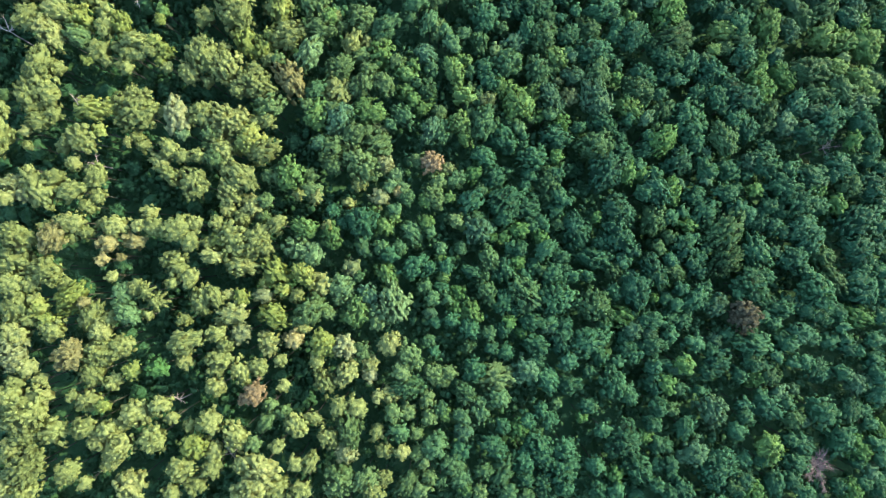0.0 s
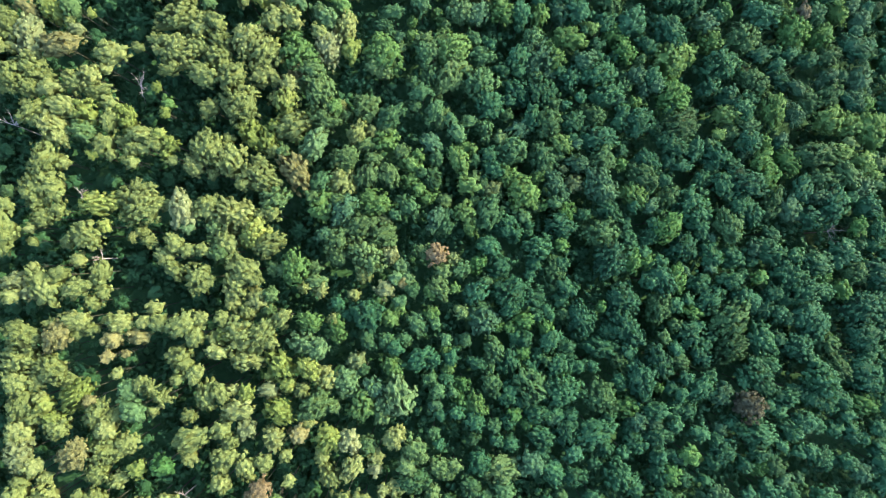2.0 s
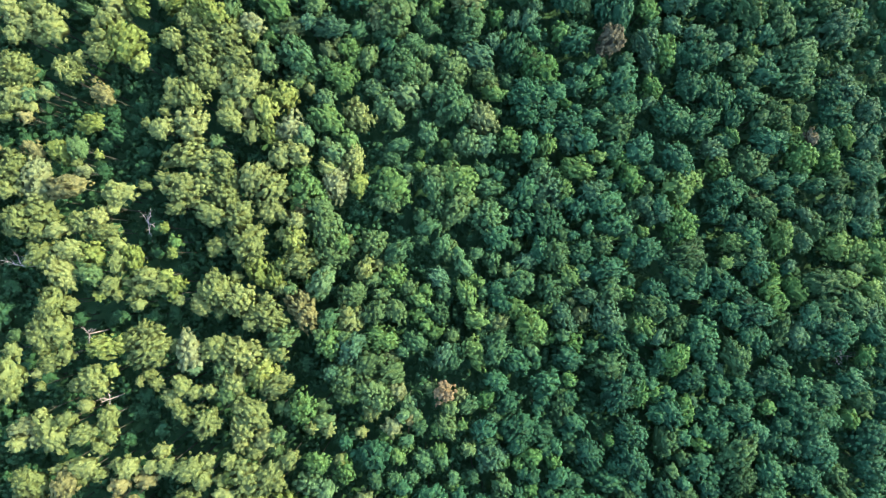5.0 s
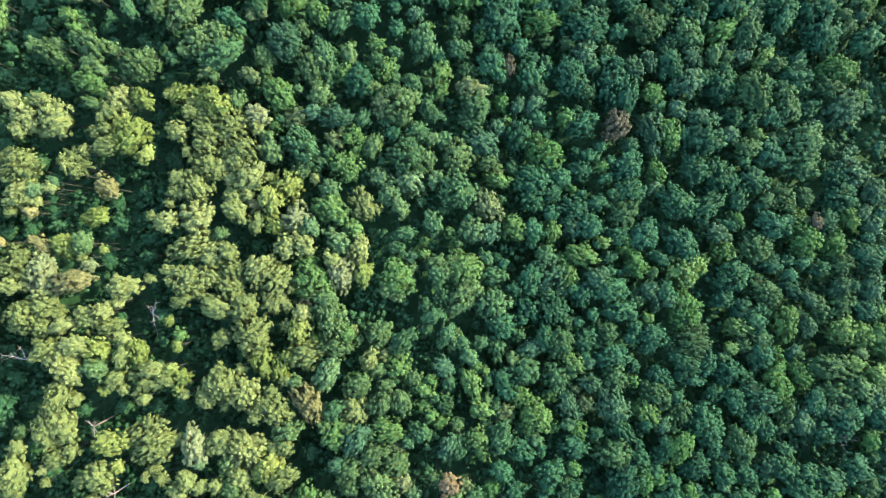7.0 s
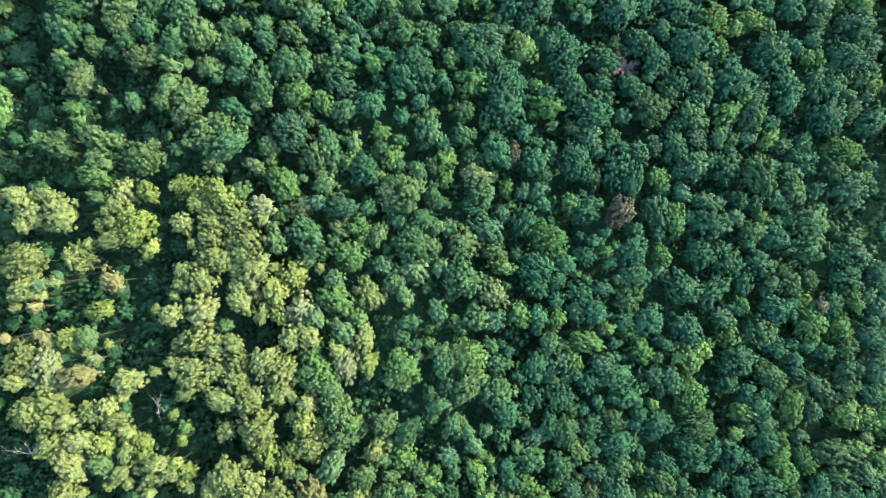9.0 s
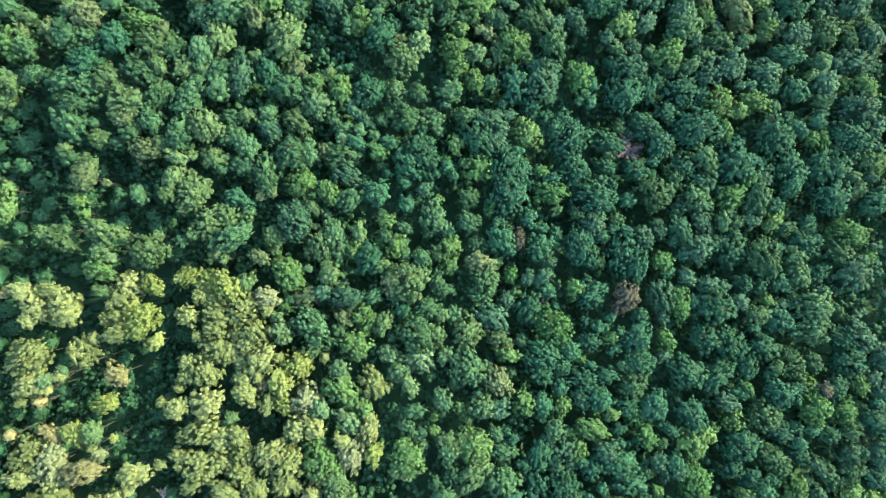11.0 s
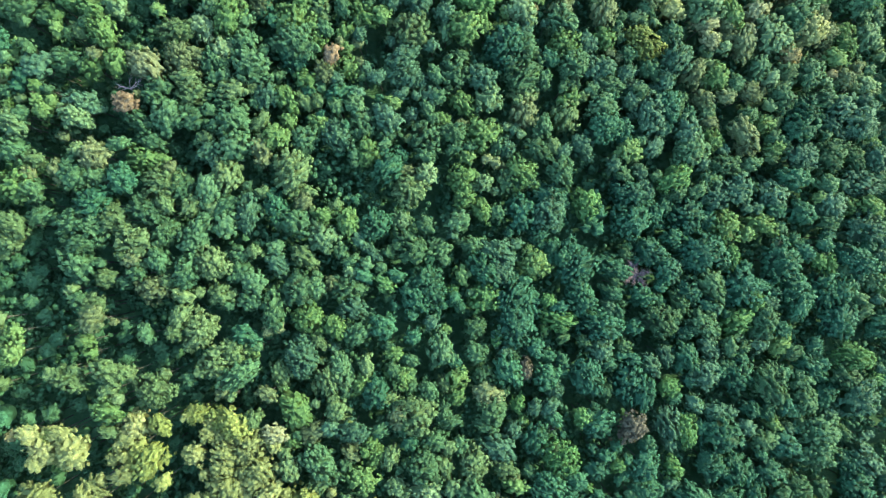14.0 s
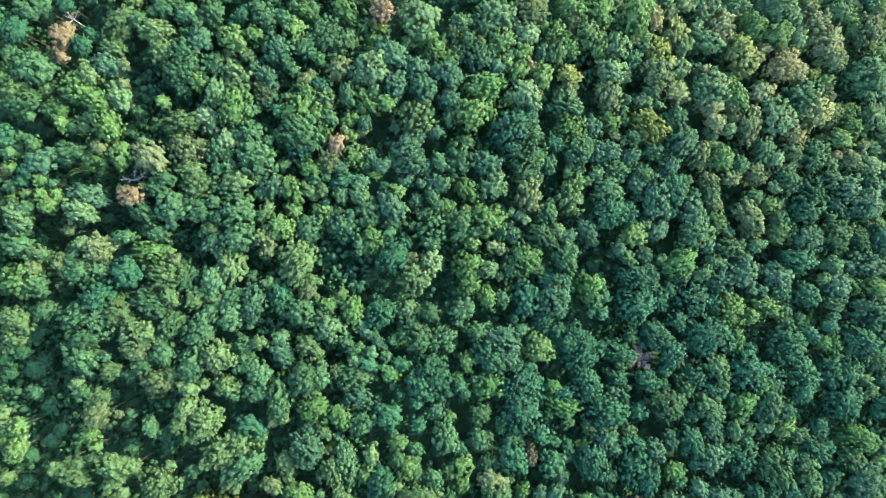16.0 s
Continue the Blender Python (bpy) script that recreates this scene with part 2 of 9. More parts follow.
def crown_mesh(name, seed, size, style):
    """A crown of one size: boughs over a dense lumpy heart, each a small dome with loose leaf sprays on it."""
    r, tall = SIZES[size]
    bough, leaf = STYLES[style]
    if style == "star":
        rng, lobes, sizes = star_shape(seed, r, tall, bough)
        return leafy_mesh(name, *boughs(rng, lobes, sizes, leaf, 10, (0, 0, -0.5 * tall), 0.4), LEAF["golden"])
    rng, lobes, sizes = crown_shape(seed, r, tall, bough, style)
    seg, rings = GRID[size]
    heart, share = np.array((0, 0, -0.35 * tall)), 0.5 if style == "lobed" else 0.58
    d, fs = dome_grid(seg, rings, rng, 2.5)
    v, n = skin(d, heart, lobes, sizes, (0.70 * r, 0.98 * tall))
    v, n = heart + (v - heart) * 0.85, n * (1 - share) + d * share
    under = v[:, 2] < heart[2]
    v[under] = heart + (v[under] - heart) * np.array((0.84, 0.84, 1.4))
    pieces = [(v, fs, n / np.linalg.norm(n, axis=1)[:, None]), boughs(rng, lobes, sizes, leaf, 6, heart, share)]
    return leafy_mesh(name, *together(pieces), LEAF["green"])


def limb(vs, fs, a, b, ra, rb, seg=5):
    """A tapered round limb from a to b."""
    a, b = Vector(a), Vector(b)
    q = (b - a).to_track_quat("Z", "Y")
    o = len(vs)
    for p, r in ((a, ra), (b, rb)):
        for i in range(seg):
            w = 2 * math.pi * i / seg
            vs.append(tuple(p + q @ Vector((r * math.cos(w), r * math.sin(w), 0))))
    for i in range(seg):
        j = (i + 1) % seg
        fs.append((o + i, o + j, o + seg + j, o + seg + i))
    fs.append(tuple(o + seg + i for i in range(seg)))


def trunk_mesh(name, seed, height, reach):
    """A tapered trunk with a flared foot and a few rising limbs; its foot is at the origin."""
    rng = random.Random(seed)
    vs, fs = [], []
    k = 0.72 * height / 18
    limb(vs, fs, (0, 0, -0.6), (0, 0, 0.7), 0.34 * k, 0.2 * k)
    limb(vs, fs, (0, 0, 0.7), (0.1, 0.05, height * 0.62), 0.2 * k, 0.13 * k)
    limb(vs, fs, (0.1, 0.05, height * 0.62), (0.15, 0, height * 0.9), 0.13 * k, 0.05 * k)
    for i in range(5):
        w = i * 2.4 + rng.uniform(-0.4, 0.4)
        z = height * rng.uniform(0.55, 0.72)
        e = reach * rng.uniform(0.35, 0.55)
        limb(vs, fs, (0.08, 0.04, z), (e * math.cos(w), e * math.sin(w), z + height * rng.uniform(0.12, 0.24)), 0.07 * k, 0.03 * k, 4)
    me = bpy.data.meshes.new(name)
    me.from_pydata(vs, [], fs)
    me.materials.append(BARK)
    return me


# crown radius, crown height above its middle, by size
SIZES = {"s": (1.6, 1.55), "m": (2.3, 2.05), "l": (3.1, 2.6), "x": (4.0, 3.1), "h": (5.0, 3.6)}
SMOOTH = ("blue", "lime", "yellow", "fresh")
NAMES = {
    "olive": ("broadleaf_tree", "olive-green broadleaf tree with a lumpy sunlit crown", "olive-green broadleaf trees"),
    "golden": ("yellowish_tree", "yellowish olive broadleaf tree with a bright lumpy crown", "yellowish broadleaf trees"),
    "yellow": ("yellow_green_tree", "vivid yellow-green broadleaf tree with a dense even crown", "vivid yellow-green trees"),
    "silver": ("silvery_tree", "pale silvery-olive broadleaf tree with a loose lumpy crown", "silvery broadleaf trees"),
    "tan": ("withering_tree", "tan-tinged broadleaf tree with drying leaves", "browning trees"),
    "star": ("feathery_tree", "yellow-green tree with feathery branches spread like a star", "feathery yellow-green trees"),
    "green": ("leafy_tree", "deep green broadleaf tree with a dense leafy crown", "deep green broadleaf trees"),
    "mid": ("medium_green_tree", "medium green broadleaf tree with a dense lumpy crown", "medium green broadleaf trees"),
    "blue": ("round_crowned_tree", "bluish-green broadleaf tree with a full rounded crown", "bluish-green broadleaf trees"),
    "fresh": ("fresh_green_tree", "fresh green broadleaf tree with a smooth even crown", "fresh green trees"),
    "grey": ("grey_green_tree", "grey-green broadleaf tree with a soft lumpy crown", "grey-green broadleaf trees"),
    "bronze": ("bronze_green_tree", "dull bronze-green broadleaf tree with a rough crown", "bronze-green broadleaf trees"),
    "lime": ("light_green_tree", "bright yellow-green tree with a smooth even crown", "bright yellow-green trees"),
    "pale": ("pale_tree", "pale grey-green broadleaf tree with a loose crown", "pale grey-green broadleaf trees"),
    "brown": ("withering_tree", "browning broadleaf tree with thin withering leaves", "browning trees"),
    "rust": ("dying_tree", "dying broadleaf tree with dry rust-tan leaves", "dying trees with dry leaves"),
    "dusky": ("dying_tree", "dying broadleaf tree with dull grey-brown leaves", "dying trees with dry leaves"),
    "under": ("understory_tree", "low dark green tree standing shaded between taller trees", "shaded low trees"),
}
made_crowns, made_trunks = {}, {}
turn_rng = random.Random(11)
STANDING = []


def tree(look_of, x, y, r, drop=0.0, long=1.0, turn=None):
    """One tree with crown radius r; wide crowns stand a little higher, low trees well under the canopy. long, turn: a crown drawn out one way."""
    size = "s" if r < 1.95 else "m" if r < 2.7 else "l" if r < 3.55 else "x" if r < 4.5 else "h"
    kind = turn_rng.randrange(6)
    r0, tall = SIZES[size]
    style = "star" if look_of == "star" else "smooth" if look_of in SMOOTH else "lobed"
    key = (style, size, kind)
    if key not in made_crowns:
        made_crowns[key] = crown_mesh("crown_leaves", sum(map(ord, style)) * 7 + ord(size) + kind * 101, size, style)
    if (size, kind) not in made_trunks:
        made_trunks[(size, kind)] = trunk_mesh("trunk_wood", kind * 5 + ord(size), 18.0, r0)
    lift = 0.75 * (r - 2.5) + turn_rng.uniform(-1.1, 1.1) - (7.5 if look_of == "under" else drop)
    foot, top = land(x, y), canopy(x, y) + lift
    k = r / r0
    tk = k * turn_rng.uniform(0.86, 1.1)
    mid = top - tall * tk - foot
    name, label, group = NAMES[look_of]
    if drop > 0:
        name, label, group = "young_tree", label.split(" tree ")[0].replace("broadleaf", "leafy") + " young tree below its taller neighbours", "young trees below the canopy"
    elif r < 1.9 and look_of in ("olive", "green", "golden", "lime", "mid"):
        name, label, group = "slender_" + name, label.replace(" tree ", " slender tree "), "slender " + group
    elif r > 3.1 and look_of in ("olive", "green", "golden"):
        name, label, group = "wide_" + name, label.replace(" tree ", " wide tree "), "wide " + group
    base = new(name)
    base.location = (x, y, foot)
    crown = new("crown", made_crowns[key])
    crown.material_slots[0].link = "OBJECT"
    crown.material_slots[0].material = LEAF["golden" if look_of == "star" else look_of]
    crown.parent = base
    way = turn_rng.uniform(0, 360) if turn is None else turn + 180 * turn_rng.randrange(2)
    crown.matrix_basis = pose(0, 0, mid, turn_rng.uniform(-7, 7), turn_rng.uniform(-7, 7), way) @ Matrix.Diagonal(
        (k * long * turn_rng.uniform(0.95, 1.07), k / long * turn_rng.uniform(0.95, 1.07), tk, 1))
    trunk = new("trunk", made_trunks[(size, kind)])
    trunk.parent = base
    trunk.matrix_basis = pose(0, 0, 0, 0, 0, turn_rng.uniform(0, 360)) @ Matrix.Diagonal((k, k, (mid + tall * tk * 0.6) / 18.0, 1))
    tagged(base, label, "tree", group)
    STANDING.append((x, y, r))
    return base


def filled(cell=3.0):
    """Which cells of the plan the crowns already cover."""
    grid = {}
    for x, y, r in STANDING:
        grid.setdefault((int(x // 8), int(y // 8)), []).append((x, y, r))

    def free(x, y, gap):
        cx, cy = int(x // 8), int(y // 8)
        return all((x - a) ** 2 + (y - b) ** 2 > (c + gap) ** 2 for i in (-1, 0, 1) for j in (-1, 0, 1) for a, b, c in grid.get((cx + i, cy + j), ()))
    return free


def join(name, pieces, mat):
    """Many leafy pieces as one mesh."""
    return new(name, leafy_mesh(name, *together(pieces), mat))


def undergrowth():
    """Bushes and saplings in the gaps: low and sparse in the open stand on the hillside's upper part, tall and close lower down."""
    rng = np.random.default_rng(21)
    free, pieces = filled(), []
    for i in range(20000):
        x, y = rng.uniform(-112, 122 if i < 15000 else -25), rng.uniform(-148, 152)
        close = min(1.0, max(0.0, (x + 62 + 0.25 * y) / 40))
        if not free(x, y, -0.7):
            continue
        r = rng.uniform(1.2, 2.5)
        z = land(x, y) + rng.uniform(2.0 + 7.0 * close, 8.5 + 6.0 * close)
        lobes = [(x + rng.uniform(-1, 1) * r * 0.9, y + rng.uniform(-1, 1) * r * 0.9, z + rng.uniform(-0.9, 0.7)) for _ in range(4)]
        pieces.append(boughs(rng, lobes, rng.uniform(0.34, 0.55, 4) * r, 0.5, 3, (x, y, z - 1.2), 0.3))
    return tagged(join("undergrowth", pieces, LEAF["under"]), "dark green shrubs and saplings in the shade between trees", "undergrowth", kind="stuff")


def shrub_layer():
    """Waist-high to man-high shrubs and ferns that hide the soil under the trees: one close, lumpy leafy sheet."""
    xs, ys = np.arange(-120, 130, 1.1), np.arange(-160, 165, 1.1)
    rng = np.random.default_rng(8)
    jx, jy = rng.uniform(-0.4, 0.4, (len(ys), len(xs))), rng.uniform(-0.4, 0.4, (len(ys), len(xs)))
    up = rng.uniform(-0.35, 0.35, (len(ys), len(xs)))
    vs = []
    for j, y0 in enumerate(ys):
        for i, x0 in enumerate(xs):
            x, y = x0 + jx[j, i], y0 + jy[j, i]
            close = min(1.0, max(0.0, (x + 62 + 0.25 * y) / 40))
            h = 2.0 + 2.5 * close + 2.2 * noise.noise((x / 6, y / 6, 1.5)) + 1.3 * noise.noise((x / 2.2, y / 2.2, 7.5)) + up[j, i]
            vs.append((x, y, land(x, y) + max(0.3, h)))
    n = len(xs)
    fs = [(j * n + i, j * n + i + 1, (j + 1) * n + i + 1, (j + 1) * n + i) for j in range(len(ys) - 1) for i in range(n - 1)]
    return tagged(mesh_object("shrubs", vs, fs, LEAF["under"], smooth=True), "low green shrubs and ferns covering the forest floor", "shrubs", kind="stuff")


def surrounding_woods():
    """The same forest going on all round, outside the strip flown over."""
    rng = np.random.default_rng(5)
    free, pieces, step = filled(), [], 5.8
    for gx in np.arange(-165, 175, step):
        for gy in np.arange(-200, 205, step):
            x, y = gx + rng.uniform(-1.6, 1.6), gy + rng.uniform(-1.6, 1.6)
            if (-101 < x < 115 and -143 < y < 147) or not free(x, y, 0.9):
                continue
            r = rng.uniform(2.7, 4.3)
            z = canopy(x, y) - 2.8 + rng.uniform(-1.4, 1.4)
            a, q = rng.uniform(0, 6.28, 14), rng.uniform(0.1, 0.85, 14) * r
            lobes = np.stack([x + q * np.cos(a), y + q * np.sin(a), z + 2.2 * np.sqrt(1 - (q / r) ** 2)], 1)
            near = -107 < x < 121 and -149 < y < 153
            pieces.append(foliage(rng, (x, y, z - 0.8 - 1.6 * near), lobes - np.array((0, 0, 1.1 * near)), rng.uniform(0.22, 0.34, 14) * r, (0.7 * r, 2.6), 9, 4, 10, 0.8, 0.35))
            if near:
                a, q = rng.uniform(0, 6.28, 34), np.sqrt(rng.uniform(0, 1, 34)) * r
                over = np.stack([x + q * np.cos(a), y + q * np.sin(a), z - 0.2 + 3.0 * np.sqrt(np.maximum(0, 1 - (q / r) ** 2))], 1)
                pieces.append(boughs(rng, over, rng.uniform(0.45, 0.95, 34), 0.5, 5, (x, y, z - 0.8), 0.35))
    return tagged(join("surrounding_woods", pieces, LEAF["green"]), "unbroken green broadleaf forest stretching away on all sides", "forest", kind="stuff")


def dead_tree(x, y, reach, lean, seed, drop=2.0, twiggy=False):
    """A bare, bleached tree: a leaning trunk and forked limbs whose tips reach the canopy. twiggy: with many fine dry twigs."""
    wood = TWIGS if twiggy else DEADWOOD
    rng = random.Random(seed)
    base = new("dead_tree")
    foot = land(x, y)
    high = canopy(x, y) - drop - foot
    base.location = (x - 0.8 * math.cos(lean), y - 0.8 * math.sin(lean), land(x - 0.8 * math.cos(lean), y - 0.8 * math.sin(lean)))
    crotch = Vector((0.8 * math.cos(lean), 0.8 * math.sin(lean), high * 0.78))
    vs, fs = [], []
    limb(vs, fs, (0, 0, -0.6), crotch * 0.5, 0.24, 0.18, 7)
    limb(vs, fs, crotch * 0.5, crotch, 0.18, 0.13, 7)
    tagged(mesh_object("trunk", vs, fs, wood, base), "dry brown trunk" if twiggy else "bleached grey trunk")
    for i in range(11 if twiggy else 5):
        w = lean + (i - 2) * (0.57 if twiggy else 0.75) + rng.uniform(-0.55, 0.55)
        vs, fs = [], []
        at, rad = crotch.copy(), 0.11
        step = Vector((math.cos(w), math.sin(w), 0.55)) * reach * rng.uniform(0.14, 0.34)
        for _ in range(3):
            nxt = at + step + Vector((rng.uniform(-1, 1), rng.uniform(-1, 1), rng.uniform(-0.4, 0.5))) * 0.32 * step.length
            limb(vs, fs, at, nxt, rad, rad * 0.68, 5)
            for _ in range(16 if twiggy else 4):
                tw = nxt + Vector((step.x + rng.uniform(-1, 1) * reach * 0.42, step.y + rng.uniform(-1, 1) * reach * 0.42, rng.uniform(-0.2, 0.9))) * rng.uniform(0.35, 0.75)
                limb(vs, fs, nxt, tw, rad * (0.8 if twiggy else 0.5), rad * (0.4 if twiggy else 0.16), 4)
            at, rad = nxt, rad * 0.68
        mesh_object("branch", vs, fs, wood, base)
    if twiggy:
        return tagged(base, "bare dead tree with dense dry purplish-brown twigs", "dead tree", "bare dead trees")
    return tagged(base, "bare dead tree with bleached grey forked branches", "dead tree", "bare dead trees")


# ---- the trees of the strip flown over: look, x, y, crown radius, drop, how long, which way ----
# Raised looks stand mostly left, lowered ones right: the light gradient, put into colour.
tree("golden", -85.7, -133.3, 3.0)
tree("golden", -82.1, -130.1, 4.6, 0, 1.11, 44)
tree("golden", -81.9, -134.5, 3.0)
tree("golden", -74.6, -131.3, 3.0)
tree("golden", -70.9, -133.7, 1.7)
tree("under", -62.1, -138.3, 2.3)
tree("golden", -62.0, -134.6, 3.8)
tree("golden", -53.5, -136.6, 2.3)
tree("golden", -51.3, -131.5, 3.0)
tree("golden", -48.8, -135.1, 2.5)
tree("golden", -45.4, -131.7, 2.6)
tree("golden", -39.1, -131.1, 2.0)
tree("golden", -36.6, -136.0, 4.0, 0, 1.17, 33)
tree("golden", -34.7, -131.8, 4.2, 0, 1.20, 149)
tree("golden", -31.9, -136.7, 3.4, 0, 1.16, 180)
tree("under", -30.3, -138.5, 1.8)
tree("golden", -27.6, -130.9, 2.0)
tree("golden", -26.5, -137.1, 2.5)
tree("golden", -24.4, -131.0, 2.3, 0, 1.20, 72)
tree("under", -21.3, -132.3, 1.9)
tree("olive", -18.0, -135.2, 4.0, 0, 1.13, 136)
tree("olive", -12.6, -135.0, 3.1, 0, 1.20, 45)
tree("under", -12.0, -135.9, 2.1)
tree("golden", -10.7, -137.7, 2.8)
tree("golden", -8.3, -135.2, 2.1)
tree("olive", -3.2, -136.2, 3.1, 0, 1.20, 63)
tree("olive", -0.2, -137.6, 2.3)
tree("olive", 0.4, -131.8, 1.7)
tree("olive", 1.6, -134.9, 2.0)
tree("mid", 4.1, -136.2, 2.0)
tree("bronze", 6.6, -132.0, 3.2)
tree("mid", 8.5, -135.7, 2.9)
tree("lime", 9.8, -138.2, 1.7)
tree("olive", 12.9, -138.3, 2.0)
tree("bronze", 13.6, -134.1, 2.3)
tree("mid", 17.8, -134.6, 3.7, 0, 1.20, 53)
tree("mid", 19.3, -138.5, 2.3)
tree("green", 22.9, -132.1, 3.2, 0, 1.11, 45)
tree("mid", 23.1, -139.2, 2.3)
tree("green", 23.1, -136.2, 2.1)
tree("green", 27.0, -137.5, 2.9)
tree("green", 31.7, -134.1, 4.1, 0, 1.20, 22)
tree("green", 32.1, -137.7, 3.0)
tree("under", 38.8, -130.0, 2.2)
tree("green", 39.4, -133.6, 2.5)
tree("green", 39.9, -139.1, 2.7)
tree("green", 43.8, -139.2, 2.4)
tree("fresh", 43.9, -135.5, 2.1)
tree("green", 49.1, -134.4, 4.2)
tree("green", 53.7, -138.3, 2.1)
tree("green", 53.8, -133.9, 2.1)
tree("green", 56.3, -139.6, 2.1)
tree("green", 56.5, -133.4, 2.1)
tree("green", 57.1, -135.9, 1.8)
tree("green", 59.5, -139.2, 3.0, 0, 1.20, 124)
tree("under", 61.6, -130.5, 2.0)
tree("grey", 62.0, -131.2, 3.5, 0, 1.16, 32)
tree("blue", 67.6, -134.4, 4.5, 0, 1.20, 47)
tree("blue", 68.3, -138.7, 2.5)
tree("under", 70.2, -132.0, 2.0)
tree("bronze", 71.6, -138.7, 2.5)
tree("green", 72.4, -136.3, 1.5)
tree("green", 72.8, -140.6, 2.2)
tree("green", 74.3, -133.2, 2.2)
tree("green", 74.3, -137.6, 2.2)
tree("under", 74.6, -130.1, 2.0)
tree("fresh", 76.2, -140.1, 3.1)
tree("green", 78.6, -133.3, 2.2)
tree("lime", 79.5, -130.1, 3.5, -1.5, 1.00, 90)
tree("green", 81.7, -138.7, 3.2, 0, 1.20, 90)
tree("green", 85.1, -137.8, 2.5)
tree("green", 86.4, -134.0, 3.9, 0, 1.14, 143)
tree("green", 88.0, -140.5, 2.7, 0, 1.13, 154)
tree("blue", 88.3, -130.1, 3.3, 0, 1.20, 146)
tree("green", 97.2, -139.9, 2.2)
tree("fresh", 99.8, -140.6, 2.8)
tree("fresh", 102.0, -131.2, 3.2)
tree("green", 102.4, -134.4, 1.9)
tree("green", 102.7, -138.8, 1.9)
tree("grey", 104.3, -136.3, 1.9)
tree("green", 106.2, -138.2, 2.2)
tree("green", 106.6, -140.8, 2.2)
tree("green", 107.2, -133.8, 1.9)
tree("golden", -86.2, -115.7, 3.5)
tree("golden", -85.6, -112.5, 2.0)
tree("golden", -85.6, -126.7, 3.0)
tree("golden", -85.5, -121.1, 2.4)
tree("golden", -83.4, -123.5, 3.4)
tree("golden", -82.5, -118.4, 4.9)
tree("golden", -81.5, -112.4, 1.8)
tree("golden", -79.9, -115.5, 2.0)
tree("golden", -78.0, -122.7, 3.3, 0, 1.15, 156)
tree("golden", -74.0, -115.6, 1.5)
tree("golden", -71.7, -122.1, 2.7)
tree("golden", -71.2, -116.9, 2.7)
tree("golden", -70.6, -111.0, 3.0)
tree("golden", -68.8, -125.1, 2.7)
tree("yellow", -67.4, -117.7, 1.5, -1.5, 1.00, 90)
tree("golden", -66.5, -113.0, 2.1)
tree("golden", -66.4, -122.9, 2.5)
tree("golden", -66.3, -129.8, 2.3)
tree("golden", -64.4, -122.1, 1.9)
tree("under", -64.2, -117.0, 1.9)
tree("golden", -64.2, -126.4, 3.7)
tree("yellow", -61.9, -110.5, 2.1)
tree("golden", -61.5, -119.8, 3.4)
tree("golden", -57.8, -119.3, 1.6)
tree("golden", -57.4, -125.0, 3.3)
tree("golden", -55.8, -117.7, 2.5)
tree("golden", -53.8, -120.9, 1.6)
tree("golden", -50.5, -122.7, 1.6)
tree("yellow", -48.9, -126.7, 3.1)
tree("under", -46.2, -121.3, 2.1)
tree("golden", -45.8, -121.6, 3.1)
tree("golden", -45.0, -128.0, 2.6)
tree("golden", -44.9, -114.4, 2.4)
tree("golden", -40.3, -124.8, 3.1, 0, 1.19, 135)
tree("golden", -39.8, -111.3, 2.8, 0, 1.20, 114)
tree("rust", -36.5, -115.7, 3.0, -1.5, 1.20, 45)
tree("olive", -36.5, -126.5, 2.0)
tree("golden", -36.1, -110.3, 2.3)
tree("olive", -34.1, -122.2, 2.5, 0, 1.20, 56)
tree("under", -33.4, -114.4, 1.9)
tree("olive", -33.2, -118.2, 1.8)
tree("golden", -31.5, -127.2, 1.8)
tree("under", -30.8, -117.7, 2.7)
tree("golden", -30.6, -114.6, 1.7)
tree("olive", -30.5, -120.1, 1.7)
tree("golden", -27.5, -122.9, 3.0, 0, 1.20, 117)
tree("under", -26.8, -119.1, 2.4)
tree("golden", -24.1, -121.7, 2.2, 0, 1.20, 162)
tree("golden", -21.7, -114.0, 3.1, 0, 1.20, 119)
tree("golden", -20.8, -126.2, 2.9, 0, 1.20, 135)
tree("golden", -18.3, -119.2, 2.6)
tree("golden", -17.0, -112.0, 2.9, 0, 1.17, 65)
tree("silver", -16.9, -129.5, 2.8)
tree("olive", -16.2, -124.1, 3.9, 0, 1.20, 112)
tree("golden", -14.6, -119.3, 2.6)
tree("silver", -11.9, -112.8, 1.9)
tree("golden", -11.6, -110.1, 2.2)
tree("golden", -10.2, -125.5, 2.1)
tree("golden", -9.9, -117.5, 1.7)
tree("golden", -8.3, -129.1, 2.0)
tree("golden", -7.2, -117.0, 2.3)
tree("olive", -6.5, -121.3, 2.6)
tree("mid", -5.3, -125.0, 2.6)
tree("olive", -4.7, -111.5, 2.6)
tree("golden", -4.6, -129.3, 2.1)
tree("olive", -3.4, -120.8, 2.3)
tree("mid", -3.1, -115.4, 3.8, 0, 1.20, 22)
tree("olive", -1.5, -125.7, 2.0)
tree("olive", -0.9, -130.0, 2.3)
tree("olive", 1.0, -118.4, 2.3)
tree("olive", 1.6, -122.1, 2.3)
tree("mid", 2.9, -128.3, 3.2)
tree("olive", 3.0, -113.0, 3.0, 0, 1.20, 155)
tree("mid", 4.1, -120.3, 2.0)
tree("lime", 4.8, -121.6, 2.0)
tree("under", 5.5, -119.9, 1.9)
tree("olive", 6.0, -112.3, 2.0)
tree("green", 8.5, -129.6, 2.6)
tree("grey", 9.2, -125.4, 2.6)
tree("mid", 9.2, -122.3, 2.3)
